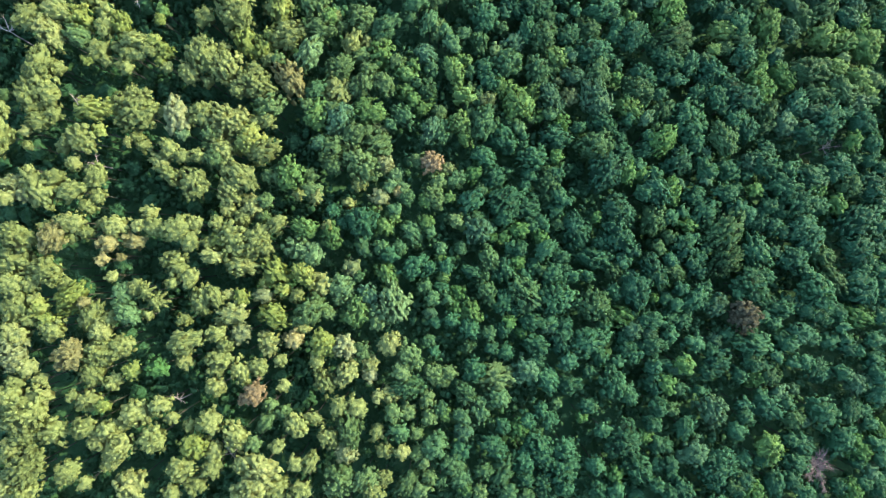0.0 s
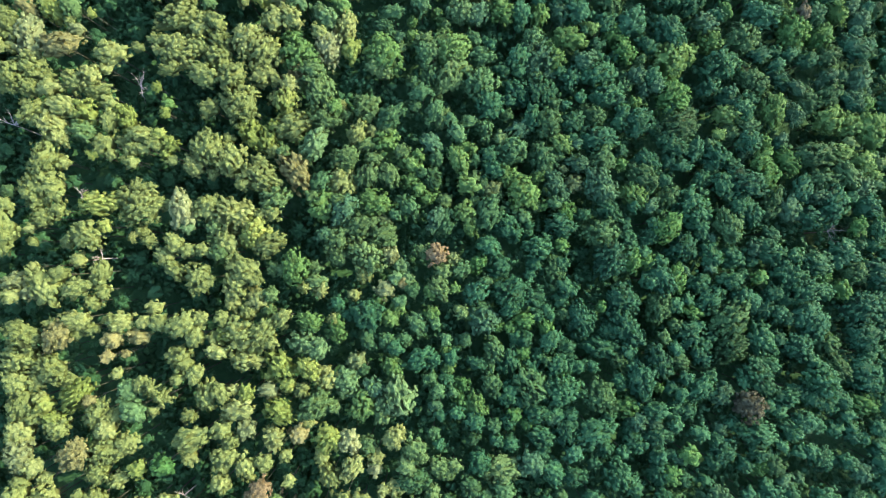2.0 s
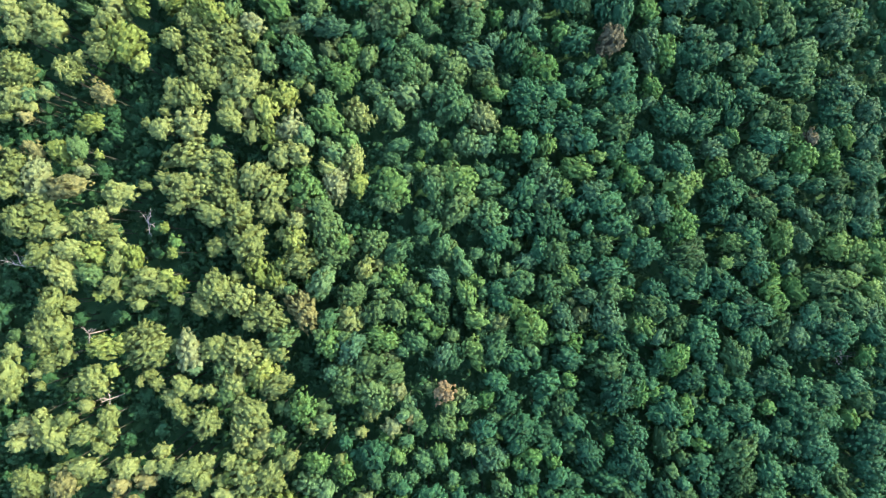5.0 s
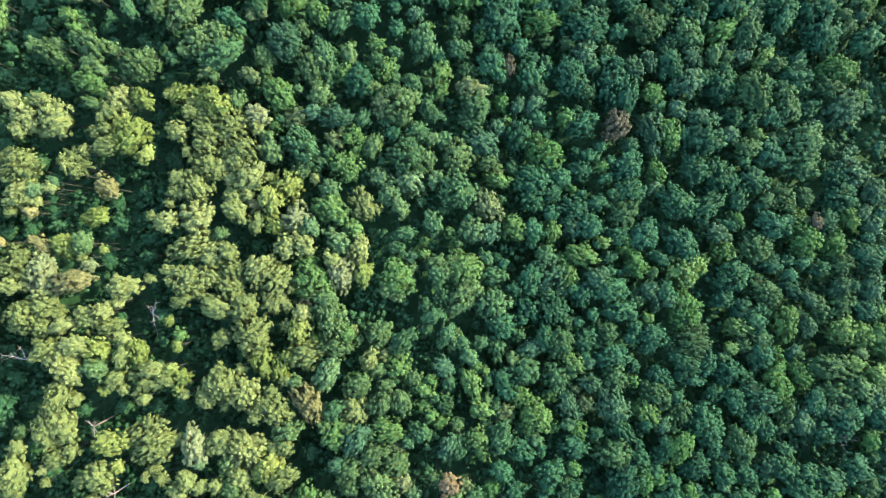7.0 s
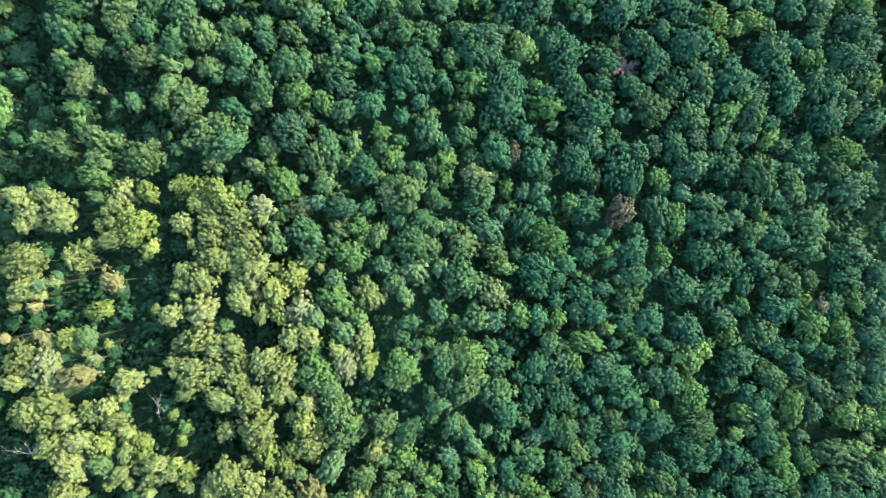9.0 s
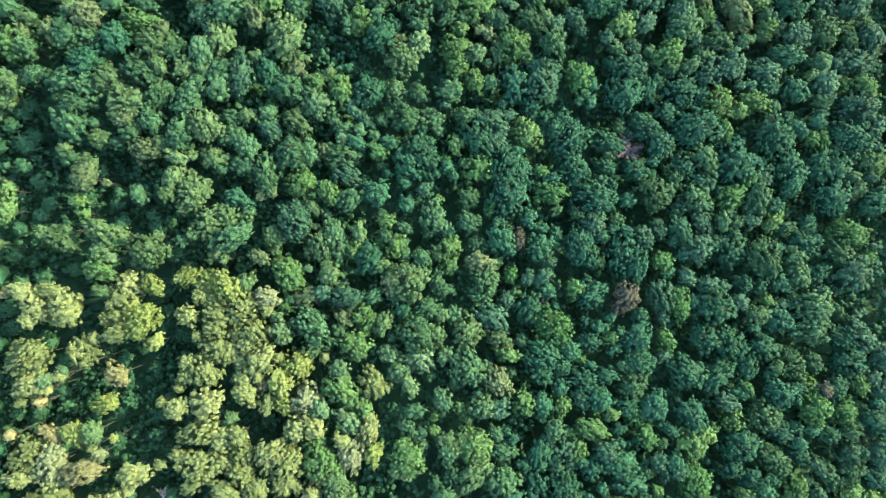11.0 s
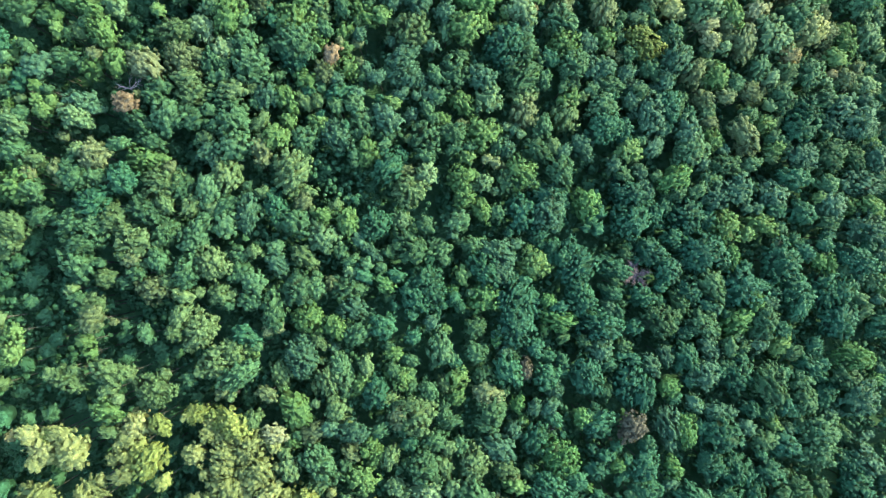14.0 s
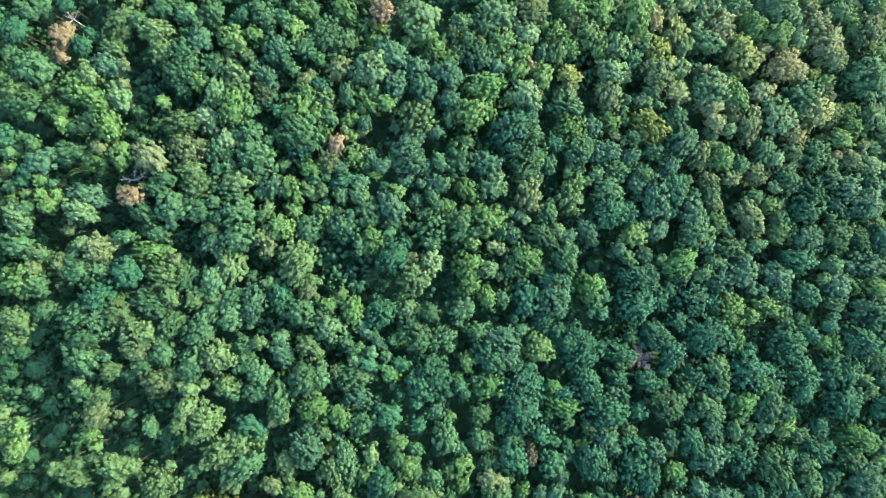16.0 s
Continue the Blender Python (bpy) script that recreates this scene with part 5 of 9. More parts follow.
tree("golden", -91.4, -25.3, 3.7, 0, 1.20, 127)
tree("under", -88.5, -20.5, 1.9)
tree("silver", -88.4, -15.9, 4.3, 0, 1.12, 98)
tree("golden", -87.8, -20.5, 2.2, 0, 1.15, 154)
tree("golden", -87.7, -23.9, 4.2, 0, 1.20, 154)
tree("golden", -87.6, -27.8, 2.3)
tree("golden", -83.6, -27.5, 2.6, 0, 1.20, 25)
tree("tan", -81.4, -17.8, 3.7, 0, 1.20, 11)
tree("golden", -79.6, -12.4, 1.4)
tree("golden", -78.7, -25.9, 2.9, 0, 1.19, 124)
tree("silver", -78.4, -14.3, 1.7)
tree("under", -78.1, -13.5, 2.2)
tree("under", -75.6, -27.1, 1.9)
tree("golden", -75.4, -24.7, 2.8, 0, 1.15, 72)
tree("yellow", -75.0, -10.6, 1.1)
tree("golden", -73.8, -27.8, 2.8, 0, 1.20, 14)
tree("under", -73.3, -20.2, 1.9)
tree("golden", -72.6, -22.5, 1.7)
tree("golden", -71.2, -19.3, 3.4, 0, 1.11, 18)
tree("under", -69.1, -12.2, 2.2)
tree("under", -66.0, -26.3, 2.4)
tree("golden", -65.9, -17.3, 1.5, 0, 1.20, 154)
tree("golden", -61.6, -17.7, 1.4)
tree("golden", -61.4, -15.5, 2.3, 0, 1.20, 162)
tree("yellow", -61.1, -26.8, 1.4)
tree("under", -60.9, -22.8, 1.9)
tree("lime", -59.2, -30.0, 1.7)
tree("golden", -58.7, -22.0, 2.5, 0, 1.20, 18)
tree("golden", -57.1, -18.0, 4.6)
tree("golden", -56.8, -10.0, 4.6, 0, 1.19, 18)
tree("golden", -52.6, -16.7, 3.2, 0, 1.20, 139)
tree("golden", -52.2, -12.7, 2.3, 0, 1.15, 0)
tree("golden", -51.4, -10.2, 1.7)
tree("golden", -50.8, -23.5, 3.5, 0, 1.12, 168)
tree("golden", -48.5, -11.2, 2.6, 0, 1.20, 142)
tree("golden", -48.1, -19.5, 3.7, 0, 1.11, 120)
tree("golden", -48.0, -15.1, 3.4, 0, 1.20, 135)
tree("golden", -45.0, -24.0, 4.0)
tree("golden", -41.5, -15.3, 4.1, 0, 1.19, 52)
tree("golden", -38.3, -22.7, 3.3, 0, 1.11, 35)
tree("golden", -38.1, -17.7, 4.7, 0, 1.13, 54)
tree("golden", -35.8, -28.4, 1.8)
tree("golden", -35.6, -10.0, 3.4)
tree("golden", -35.3, -23.8, 1.8)
tree("yellow", -32.5, -29.3, 3.1, 0, 1.20, 86)
tree("golden", -32.1, -25.1, 2.4)
tree("lime", -31.7, -13.6, 2.6, 0, 1.20, 0)
tree("olive", -31.3, -15.6, 1.5)
tree("tan", -30.3, -21.8, 2.7)
tree("lime", -29.9, -18.3, 4.8)
tree("olive", -26.6, -22.0, 3.0, 0, 1.20, 166)
tree("olive", -25.4, -26.9, 4.6, 0, 1.14, 108)
tree("golden", -25.2, -12.9, 2.3, 0, 1.15, 154)
tree("silver", -23.2, -16.6, 4.0, 0, 1.20, 76)
tree("golden", -20.5, -29.6, 1.5)
tree("under", -20.3, -23.6, 2.3)
tree("golden", -19.3, -11.2, 3.6, 0, 1.20, 91)
tree("yellow", -18.0, -16.2, 2.6, 0, 1.10, 80)
tree("under", -17.7, -11.3, 2.0)
tree("under", -13.9, -24.9, 2.0)
tree("olive", -12.8, -20.1, 2.1)
tree("under", -11.1, -23.4, 2.6)
tree("olive", -10.8, -20.8, 2.7)
tree("mid", -10.4, -10.7, 2.7, 0, 1.20, 135)
tree("lime", -10.3, -17.3, 4.2)
tree("grey", -7.2, -12.6, 1.8)
tree("olive", -6.5, -15.2, 1.5)
tree("lime", -3.9, -11.9, 1.4)
tree("mid", -3.6, -24.0, 2.4)
tree("mid", -3.5, -29.4, 2.1)
tree("mid", -1.6, -26.4, 2.6, 0, 1.18, 26)
tree("olive", -1.3, -13.5, 2.3, 0, 1.20, 18)
tree("mid", -0.9, -16.8, 3.0, 0, 1.20, 108)
tree("mid", 0.4, -22.1, 2.7, 0, 1.14, 90)
tree("olive", 1.1, -15.6, 2.8, 0, 1.20, 72)
tree("olive", 1.8, -26.0, 1.8)
tree("olive", 5.4, -21.7, 4.1, 0, 1.18, 56)
tree("lime", 5.7, -15.7, 4.9)
tree("under", 6.8, -26.1, 2.0)
tree("mid", 10.8, -12.6, 2.3, 0, 1.20, 135)
tree("mid", 11.9, -23.8, 4.9)
tree("mid", 12.4, -17.0, 3.6, 0, 1.20, 168)
tree("green", 13.7, -12.8, 1.5)
tree("green", 14.5, -28.6, 4.1)
tree("green", 15.1, -14.1, 1.4)
tree("green", 17.4, -20.3, 2.2)
tree("blue", 19.4, -27.1, 1.9)
tree("blue", 21.1, -24.9, 3.4, 0, 1.20, 130)
tree("green", 21.4, -17.3, 3.4, 0, 1.19, 64)
tree("under", 21.4, -11.6, 2.0)
tree("green", 21.5, -20.2, 2.5)
tree("grey", 24.1, -14.2, 1.6)
tree("mid", 25.1, -11.9, 2.8)
tree("bronze", 25.7, -21.6, 2.5)
tree("grey", 26.7, -17.1, 5.2, 0, 1.10, 44)
tree("green", 27.3, -25.5, 4.6)
tree("grey", 29.2, -20.8, 2.2)
tree("lime", 29.6, -13.6, 1.9)
tree("bronze", 30.4, -28.4, 1.9)
tree("lime", 30.9, -17.2, 2.9, 0, 1.14, 77)
tree("green", 32.0, -20.1, 1.6)
tree("blue", 33.2, -28.4, 1.4)
tree("lime", 34.0, -12.1, 3.5, 0, 1.20, 162)
tree("blue", 34.5, -21.6, 3.1, 0, 1.20, 72)
tree("under", 34.9, -24.3, 2.1)
tree("green", 36.8, -26.3, 1.6)
tree("grey", 38.1, -17.6, 3.4)
tree("green", 41.2, -20.7, 4.3, 0, 1.10, 16)
tree("blue", 41.3, -12.8, 2.1, 0, 1.18, 26)
tree("green", 41.6, -15.8, 1.6)
tree("green", 43.7, -16.5, 1.3)
tree("green", 43.8, -25.4, 3.8, 0, 1.17, 7)
tree("green", 45.9, -15.8, 1.3)
tree("grey", 46.6, -26.9, 1.9)
tree("green", 47.3, -29.6, 2.3)
tree("fresh", 48.0, -14.6, 3.3)
tree("mid", 48.2, -22.5, 2.8, 0, 1.20, 90)
tree("lime", 50.5, -27.4, 1.6)
tree("grey", 51.1, -20.5, 2.6)
tree("bronze", 52.3, -16.5, 1.9)
tree("grey", 53.1, -23.4, 2.4, 0, 1.20, 90)
tree("green", 53.8, -12.4, 1.9)
tree("green", 55.2, -13.8, 1.9)
tree("green", 55.4, -21.2, 2.9)
tree("grey", 56.0, -23.3, 2.3)
tree("green", 59.4, -28.8, 1.9)
tree("lime", 59.9, -15.9, 5.1)
tree("fresh", 60.0, -26.0, 4.6)
tree("fresh", 65.3, -16.0, 1.3)
tree("lime", 66.1, -13.2, 1.6)
tree("blue", 69.9, -22.9, 2.8, 0, 1.20, 45)
tree("lime", 70.8, -11.2, 3.5)
tree("green", 72.7, -17.4, 5.2)
tree("blue", 75.1, -25.4, 3.4)
tree("green", 77.8, -28.6, 3.1, 0, 1.20, 108)
tree("bronze", 78.5, -10.8, 4.9)
tree("green", 80.6, -25.8, 2.0)
tree("bronze", 80.8, -21.5, 4.6, 0, 1.16, 141)
tree("fresh", 81.3, -27.3, 1.5)
tree("blue", 83.0, -14.8, 2.5, 0, 1.20, 5)
tree("blue", 83.8, -12.6, 1.7)
tree("lime", 85.3, -29.0, 3.9, 0, 1.20, 75)
tree("blue", 86.9, -17.4, 2.2, 0, 1.18, 26)
tree("green", 87.5, -13.4, 2.0)
tree("blue", 87.7, -20.2, 2.8, 0, 1.20, 135)
tree("grey", 89.4, -26.5, 2.0)
tree("green", 91.0, -13.8, 2.4, 0, 1.20, 26)
tree("grey", 91.4, -29.9, 2.9, 0, 1.20, 116)
tree("grey", 91.9, -23.1, 2.3, 0, 1.20, 120)
tree("under", 92.7, -10.6, 1.8)
tree("bronze", 95.3, -25.3, 3.6, 0, 1.20, 122)
tree("green", 95.8, -15.3, 3.0, 0, 1.20, 4)
tree("grey", 100.6, -20.2, 3.1, 0, 1.18, 45)
tree("bronze", 100.7, -25.1, 4.6, 0, 1.20, 66)
tree("bronze", 101.0, -14.5, 3.7)
tree("green", 103.9, -19.9, 2.0)
tree("blue", 106.5, -26.1, 3.2, 0, 1.20, 143)
tree("blue", 107.9, -12.4, 3.9, 0, 1.20, 142)
tree("grey", 108.8, -20.7, 3.9, 0, 1.13, 58)
tree("fresh", 110.8, -26.2, 2.5, 0, 1.20, 135)
tree("blue", 111.6, -11.4, 2.0)
tree("under", 121.6, -26.7, 1.8)
tree("under", 121.9, -22.0, 2.1)
tree("under", -100.9, -6.6, 1.9)
tree("tan", -96.5, -9.2, 1.4)
tree("under", -95.9, -6.6, 2.1)
tree("golden", -95.0, -2.4, 1.4)
tree("under", -94.9, 1.5, 1.9)
tree("under", -93.8, 9.6, 1.9)
tree("golden", -93.3, 7.7, 4.7, 0, 1.20, 41)
tree("golden", -93.2, 2.1, 3.9, 0, 1.17, 42)
tree("under", -91.1, 1.5, 1.9)
tree("under", -91.0, -1.9, 1.9)
tree("tan", -90.9, -2.4, 1.7)
tree("golden", -90.4, 0.1, 1.7)
tree("under", -89.9, 5.6, 1.9)
tree("pale", -89.9, 2.6, 2.0)
tree("under", -89.7, -5.3, 2.1)
tree("tan", -89.6, -9.5, 2.5, 0, 1.20, 132)
tree("golden", -87.0, 3.3, 1.7)
tree("pale", -86.5, 4.5, 1.4)
tree("star", -84.2, 9.6, 1.4)
tree("yellow", -83.9, -9.9, 2.9, 0, 1.18, 128)
tree("star", -83.0, 8.3, 2.0)
tree("star", -81.2, 6.4, 1.7)
tree("star", -80.7, 8.3, 2.3)
tree("olive", -79.6, -9.2, 2.8, 0, 1.20, 112)
tree("under", -78.2, -6.7, 1.9)
tree("yellow", -78.0, -3.3, 2.8, 0, 1.20, 5)
tree("under", -77.2, 5.6, 1.9)
tree("under", -76.4, 0.1, 2.2)
tree("under", -76.4, -4.0, 2.7)
tree("tan", -75.1, 3.3, 3.0, 0, 1.20, 133)
tree("under", -70.7, 2.9, 2.2)
tree("under", -69.2, -8.1, 1.9)
tree("golden", -65.6, -3.1, 1.4)
tree("golden", -62.0, 0.1, 1.5)
tree("golden", -61.8, -4.5, 2.9)
tree("golden", -60.1, 5.6, 2.3, 0, 1.15, 64)
tree("golden", -59.9, 2.4, 2.3, 0, 1.20, 162)
tree("golden", -56.2, 3.6, 4.0, 0, 1.20, 125)
tree("under", -56.1, -6.8, 1.9)
tree("golden", -55.5, -3.3, 4.4, 0, 1.14, 45)
tree("golden", -53.6, 8.5, 4.3)
tree("olive", -50.2, -7.0, 1.8)
tree("golden", -50.1, 8.6, 1.8)
tree("golden", -48.6, 6.0, 2.4)
tree("golden", -48.0, 1.9, 2.6, 0, 1.20, 124)
tree("golden", -47.3, -1.8, 3.2, 0, 1.20, 146)
tree("golden", -46.6, 9.4, 3.5)
tree("golden", -44.8, 2.1, 1.8)
tree("under", -44.0, -9.7, 1.9)
tree("golden", -43.8, 6.1, 4.0, 0, 1.20, 40)
tree("tan", -43.5, 0.1, 1.8)
tree("golden", -42.6, -4.3, 2.5, 0, 1.20, 72)
tree("golden", -40.4, 6.0, 1.8)
tree("yellow", -39.5, 0.8, 3.3, 0, 1.20, 109)
tree("yellow", -38.7, -4.5, 2.7, 0, 1.20, 122)
tree("yellow", -35.9, 4.4, 3.9, 0, 1.13, 57)
tree("silver", -33.7, -3.4, 4.1)
tree("olive", -32.5, 8.3, 2.8, 0, 1.20, 18)
tree("olive", -32.0, -6.4, 1.8)
tree("golden", -31.9, -9.2, 3.1, 0, 1.20, 146)
tree("pale", -29.9, -5.2, 2.6, 0, 1.20, 108)
tree("golden", -29.6, 6.1, 1.5)
tree("pale", -25.8, 3.5, 2.7)
tree("lime", -25.5, -1.3, 4.0, 0, 1.10, 145)
tree("pale", -24.1, -8.6, 3.3, 0, 1.20, 141)
tree("lime", -22.4, 9.0, 3.9, 0, 1.19, 165)
tree("lime", -20.6, -6.1, 2.6, 0, 1.10, 120)
tree("golden", -18.4, -0.1, 4.1, 0, 1.20, 116)
tree("pale", -14.7, 6.7, 2.9, 0, 1.12, 129)
tree("pale", -12.2, 2.8, 3.2)
tree("olive", -9.5, -0.8, 2.6, 0, 1.20, 128)
tree("mid", -8.4, -6.9, 2.6, 0, 1.19, 5)
tree("pale", -7.5, 5.6, 4.2, 0, 1.16, 147)
tree("mid", -4.6, 0.8, 1.5)
tree("lime", -3.9, -8.6, 1.4)
tree("mid", -1.8, -4.3, 3.0, 0, 1.20, 112)
tree("pale", -1.2, 6.2, 2.4, 0, 1.20, 45)
tree("mid", 0.8, -1.2, 1.5)
tree("lime", 2.2, -6.6, 1.5)
tree("lime", 3.5, -8.6, 1.5)
tree("mid", 4.0, 3.4, 4.9, 0, 1.11, 123)
tree("olive", 4.2, -9.3, 1.2)
tree("mid", 6.9, -3.3, 1.8)
tree("pale", 7.7, -6.2, 3.6)
tree("brown", 11.4, -0.1, 3.9, 0, 1.20, 117)
tree("olive", 11.6, 9.8, 3.1, 0, 1.17, 158)
tree("grey", 11.9, -6.7, 3.0, 0, 1.12, 47)
tree("brown", 13.8, 7.7, 1.6)
tree("lime", 13.9, 6.1, 2.6, -1.5, 1.20, 166)
tree("bronze", 14.5, 1.5, 1.6)
tree("mid", 17.6, 9.1, 2.0, 0, 1.20, 116)
tree("lime", 17.7, -5.6, 3.3)
tree("green", 21.9, 1.6, 3.5)
tree("green", 22.2, -6.4, 3.4, 0, 1.20, 104)
tree("green", 22.8, 5.9, 4.6, 0, 1.20, 145)
tree("lime", 26.9, -6.3, 2.7, 0, 1.20, 90)
tree("blue", 27.0, -1.9, 2.2)
tree("blue", 27.2, 3.1, 2.7, 0, 1.20, 45)
tree("green", 28.9, 7.2, 3.0, 0, 1.16, 166)
tree("fresh", 31.8, 4.4, 1.9, 0, 1.20, 158)
tree("grey", 32.0, -4.9, 3.5, 0, 1.13, 137)
tree("blue", 32.6, -1.1, 4.5, 0, 1.19, 168)
tree("blue", 34.3, 8.8, 3.1)
tree("green", 34.8, 2.9, 1.6)
tree("fresh", 35.6, -8.8, 1.4)
tree("blue", 36.4, -5.0, 3.4)
tree("green", 38.2, -9.5, 1.3)
tree("green", 38.6, 0.8, 2.6, 0, 1.15, 0)
tree("fresh", 39.5, 9.6, 2.0, 0, 1.20, 18)
tree("lime", 39.6, -8.9, 2.0, 0, 1.20, 0)
tree("green", 40.6, 6.8, 2.1, 0, 1.20, 26)
tree("mid", 42.7, 2.9, 1.9)
tree("green", 43.6, -6.6, 3.0, 0, 1.20, 12)
tree("green", 43.9, -8.2, 1.9)
tree("bronze", 44.8, -1.8, 4.2)
tree("fresh", 45.8, -9.7, 2.7)
tree("blue", 46.0, 9.9, 4.0)
tree("green", 46.6, 3.9, 3.9)
tree("mid", 46.8, -4.0, 1.6)
tree("green", 49.9, 4.3, 1.6)
tree("blue", 50.3, -7.5, 4.1)
tree("grey", 53.0, 4.8, 2.3, 0, 1.20, 26)
tree("fresh", 53.7, 8.6, 2.8, 0, 1.20, 121)
tree("under", 57.5, 1.7, 2.1)
tree("green", 58.5, 1.2, 4.8, 0, 1.20, 139)
tree("blue", 59.6, -9.6, 4.4, 0, 1.20, 127)
tree("green", 63.7, 9.4, 4.2)
tree("green", 65.0, -3.4, 1.7)
tree("green", 66.3, -0.3, 4.4, 0, 1.20, 23)
tree("green", 67.4, 3.0, 1.7)
tree("green", 69.5, 8.0, 5.1, 0, 1.14, 107)
tree("grey", 69.6, -6.6, 3.4, 0, 1.15, 175)
tree("green", 72.3, -4.5, 2.2, 0, 1.20, 154)
tree("green", 73.8, 5.7, 2.5, 0, 1.20, 72)
tree("fresh", 74.3, -3.6, 2.0, 0, 1.20, 116)
tree("green", 75.1, 1.5, 3.4, 0, 1.20, 70)
tree("green", 79.0, 6.9, 4.0)
tree("green", 80.6, 0.1, 1.7)
tree("bronze", 82.1, 1.7, 2.5)
tree("mid", 83.1, 6.6, 1.3)
tree("blue", 83.3, -4.8, 4.2, 0, 1.13, 148)
tree("bronze", 86.4, 1.8, 4.6)
tree("blue", 87.2, -3.4, 2.0)
tree("lime", 91.0, -3.7, 3.8, 0, 1.18, 151)
tree("fresh", 91.6, -8.2, 4.5)
tree("bronze", 92.3, 2.8, 2.7, 0, 1.20, 96)
tree("dusky", 94.0, -3.6, 2.0, -1.5, 1.20, 110)
tree("green", 98.0, -4.1, 3.7)
tree("fresh", 99.5, -9.6, 3.6, 0, 1.14, 47)
tree("green", 100.9, 8.3, 3.8, 0, 1.20, 113)
tree("green", 102.1, 3.0, 4.8)
tree("lime", 104.1, -2.9, 2.9, 0, 1.20, 120)
tree("grey", 104.5, 9.5, 5.0, 0, 1.20, 124)
tree("grey", 107.6, -1.3, 2.3, 0, 1.20, 45)
tree("blue", 108.8, -7.8, 1.7)
tree("grey", 110.6, -4.8, 3.5, 0, 1.20, 111)
tree("grey", 110.8, 3.9, 3.7)
tree("blue", 112.2, -1.3, 1.7)
tree("under", 114.4, 4.8, 1.8)
tree("under", -101.3, 13.6, 1.9)
tree("under", -100.4, 23.5, 1.9)
tree("tan", -99.2, 21.8, 1.4)
tree("golden", -94.9, 22.2, 2.6, 0, 1.20, 154)
tree("under", -94.8, 24.7, 2.4)
tree("golden", -93.5, 16.1, 2.2, 0, 1.15, 116)
tree("golden", -92.1, 19.3, 4.1)
tree("yellow", -91.1, 21.6, 1.7)
tree("golden", -89.0, 15.8, 1.7)
tree("under", -88.5, 26.7, 1.9)
tree("golden", -88.3, 22.1, 2.7, 0, 1.20, 144)
tree("under", -88.3, 19.9, 1.9)
tree("under", -86.3, 16.5, 1.9)
tree("golden", -85.7, 18.6, 4.2)
tree("under", -83.0, 10.4, 1.9)
tree("star", -81.9, 10.2, 2.6)
tree("star", -80.2, 11.5, 1.7)
tree("lime", -78.9, 27.1, 3.1, 0, 1.20, 169)
tree("olive", -78.4, 22.3, 2.1, 0, 1.20, 162)
tree("golden", -77.9, 16.0, 2.0)
tree("olive", -76.6, 29.6, 1.7)
tree("golden", -76.2, 19.2, 1.4)
tree("golden", -75.5, 16.7, 1.7)
tree("golden", -75.1, 12.5, 2.7, 0, 1.20, 14)
tree("under", -74.9, 22.2, 1.9)
tree("golden", -74.4, 20.5, 2.0)
tree("yellow", -73.7, 14.8, 2.0)
tree("golden", -73.3, 23.1, 4.0)
tree("yellow", -72.6, 18.6, 2.3)
tree("yellow", -70.2, 15.3, 4.4, 0, 1.16, 60)
tree("under", -69.6, 13.9, 2.2)
tree("olive", -69.3, 24.4, 1.4)
tree("under", -68.3, 16.7, 2.2)
tree("yellow", -67.5, 23.5, 2.7, 0, 1.16, 130)
tree("under", -67.1, 21.6, 1.9)
tree("yellow", -66.9, 10.5, 2.1, 0, 1.20, 45)
tree("under", -65.3, 29.8, 2.2)
tree("under", -64.3, 11.2, 2.5)
tree("under", -62.7, 27.7, 1.9)
tree("golden", -62.1, 24.9, 1.5)
tree("yellow", -60.2, 25.3, 2.8, 0, 1.20, 34)
tree("golden", -60.1, 16.4, 2.8, 0, 1.16, 147)
tree("golden", -57.9, 11.7, 1.5)
tree("golden", -57.4, 20.8, 2.1)
tree("golden", -57.1, 23.6, 2.1)
tree("yellow", -54.9, 23.5, 3.4, 0, 1.19, 124)
tree("golden", -54.3, 13.3, 2.8, 0, 1.20, 146)
tree("golden", -53.9, 19.8, 4.0, 0, 1.20, 163)
tree("golden", -53.7, 16.1, 3.2, 0, 1.20, 148)
tree("olive", -52.2, 29.3, 1.5)
tree("yellow", -51.2, 22.9, 3.7, 0, 1.16, 125)
tree("under", -50.6, 26.9, 2.0)
tree("golden", -49.9, 11.8, 2.1)
tree("golden", -48.4, 17.5, 4.6)
tree("olive", -47.9, 23.6, 3.0, 0, 1.20, 69)
tree("golden", -45.8, 12.3, 3.8, 0, 1.20, 150)
tree("brown", -44.1, 29.6, 2.4, 0, 1.20, 143)
tree("golden", -42.5, 17.8, 2.1)
tree("silver", -42.4, 20.5, 2.9, 0, 1.20, 0)
tree("golden", -41.8, 12.6, 1.5)
tree("olive", -40.5, 15.9, 2.1)
tree("olive", -39.3, 12.2, 3.1, 0, 1.20, 102)
tree("lime", -38.2, 18.3, 2.1, 0, 1.20, 154)
tree("lime", -38.1, 25.9, 4.3, 0, 1.20, 131)
tree("mid", -37.4, 19.9, 1.5)
tree("brown", -33.8, 20.4, 3.5, 0, 1.20, 16)
tree("pale", -33.3, 27.1, 1.2)
tree("mid", -32.1, 13.3, 4.9, 0, 1.15, 132)
tree("grey", -29.7, 21.4, 2.4)
tree("olive", -28.3, 25.9, 3.2)
tree("olive", -26.5, 22.1, 2.1)
tree("bronze", -26.4, 12.7, 1.8)
tree("mid", -26.4, 29.9, 2.5, 0, 1.17, 64)
tree("brown", -25.0, 15.3, 2.6, 0, 1.20, 135)
tree("grey", -24.9, 20.6, 3.8, 0, 1.20, 9)
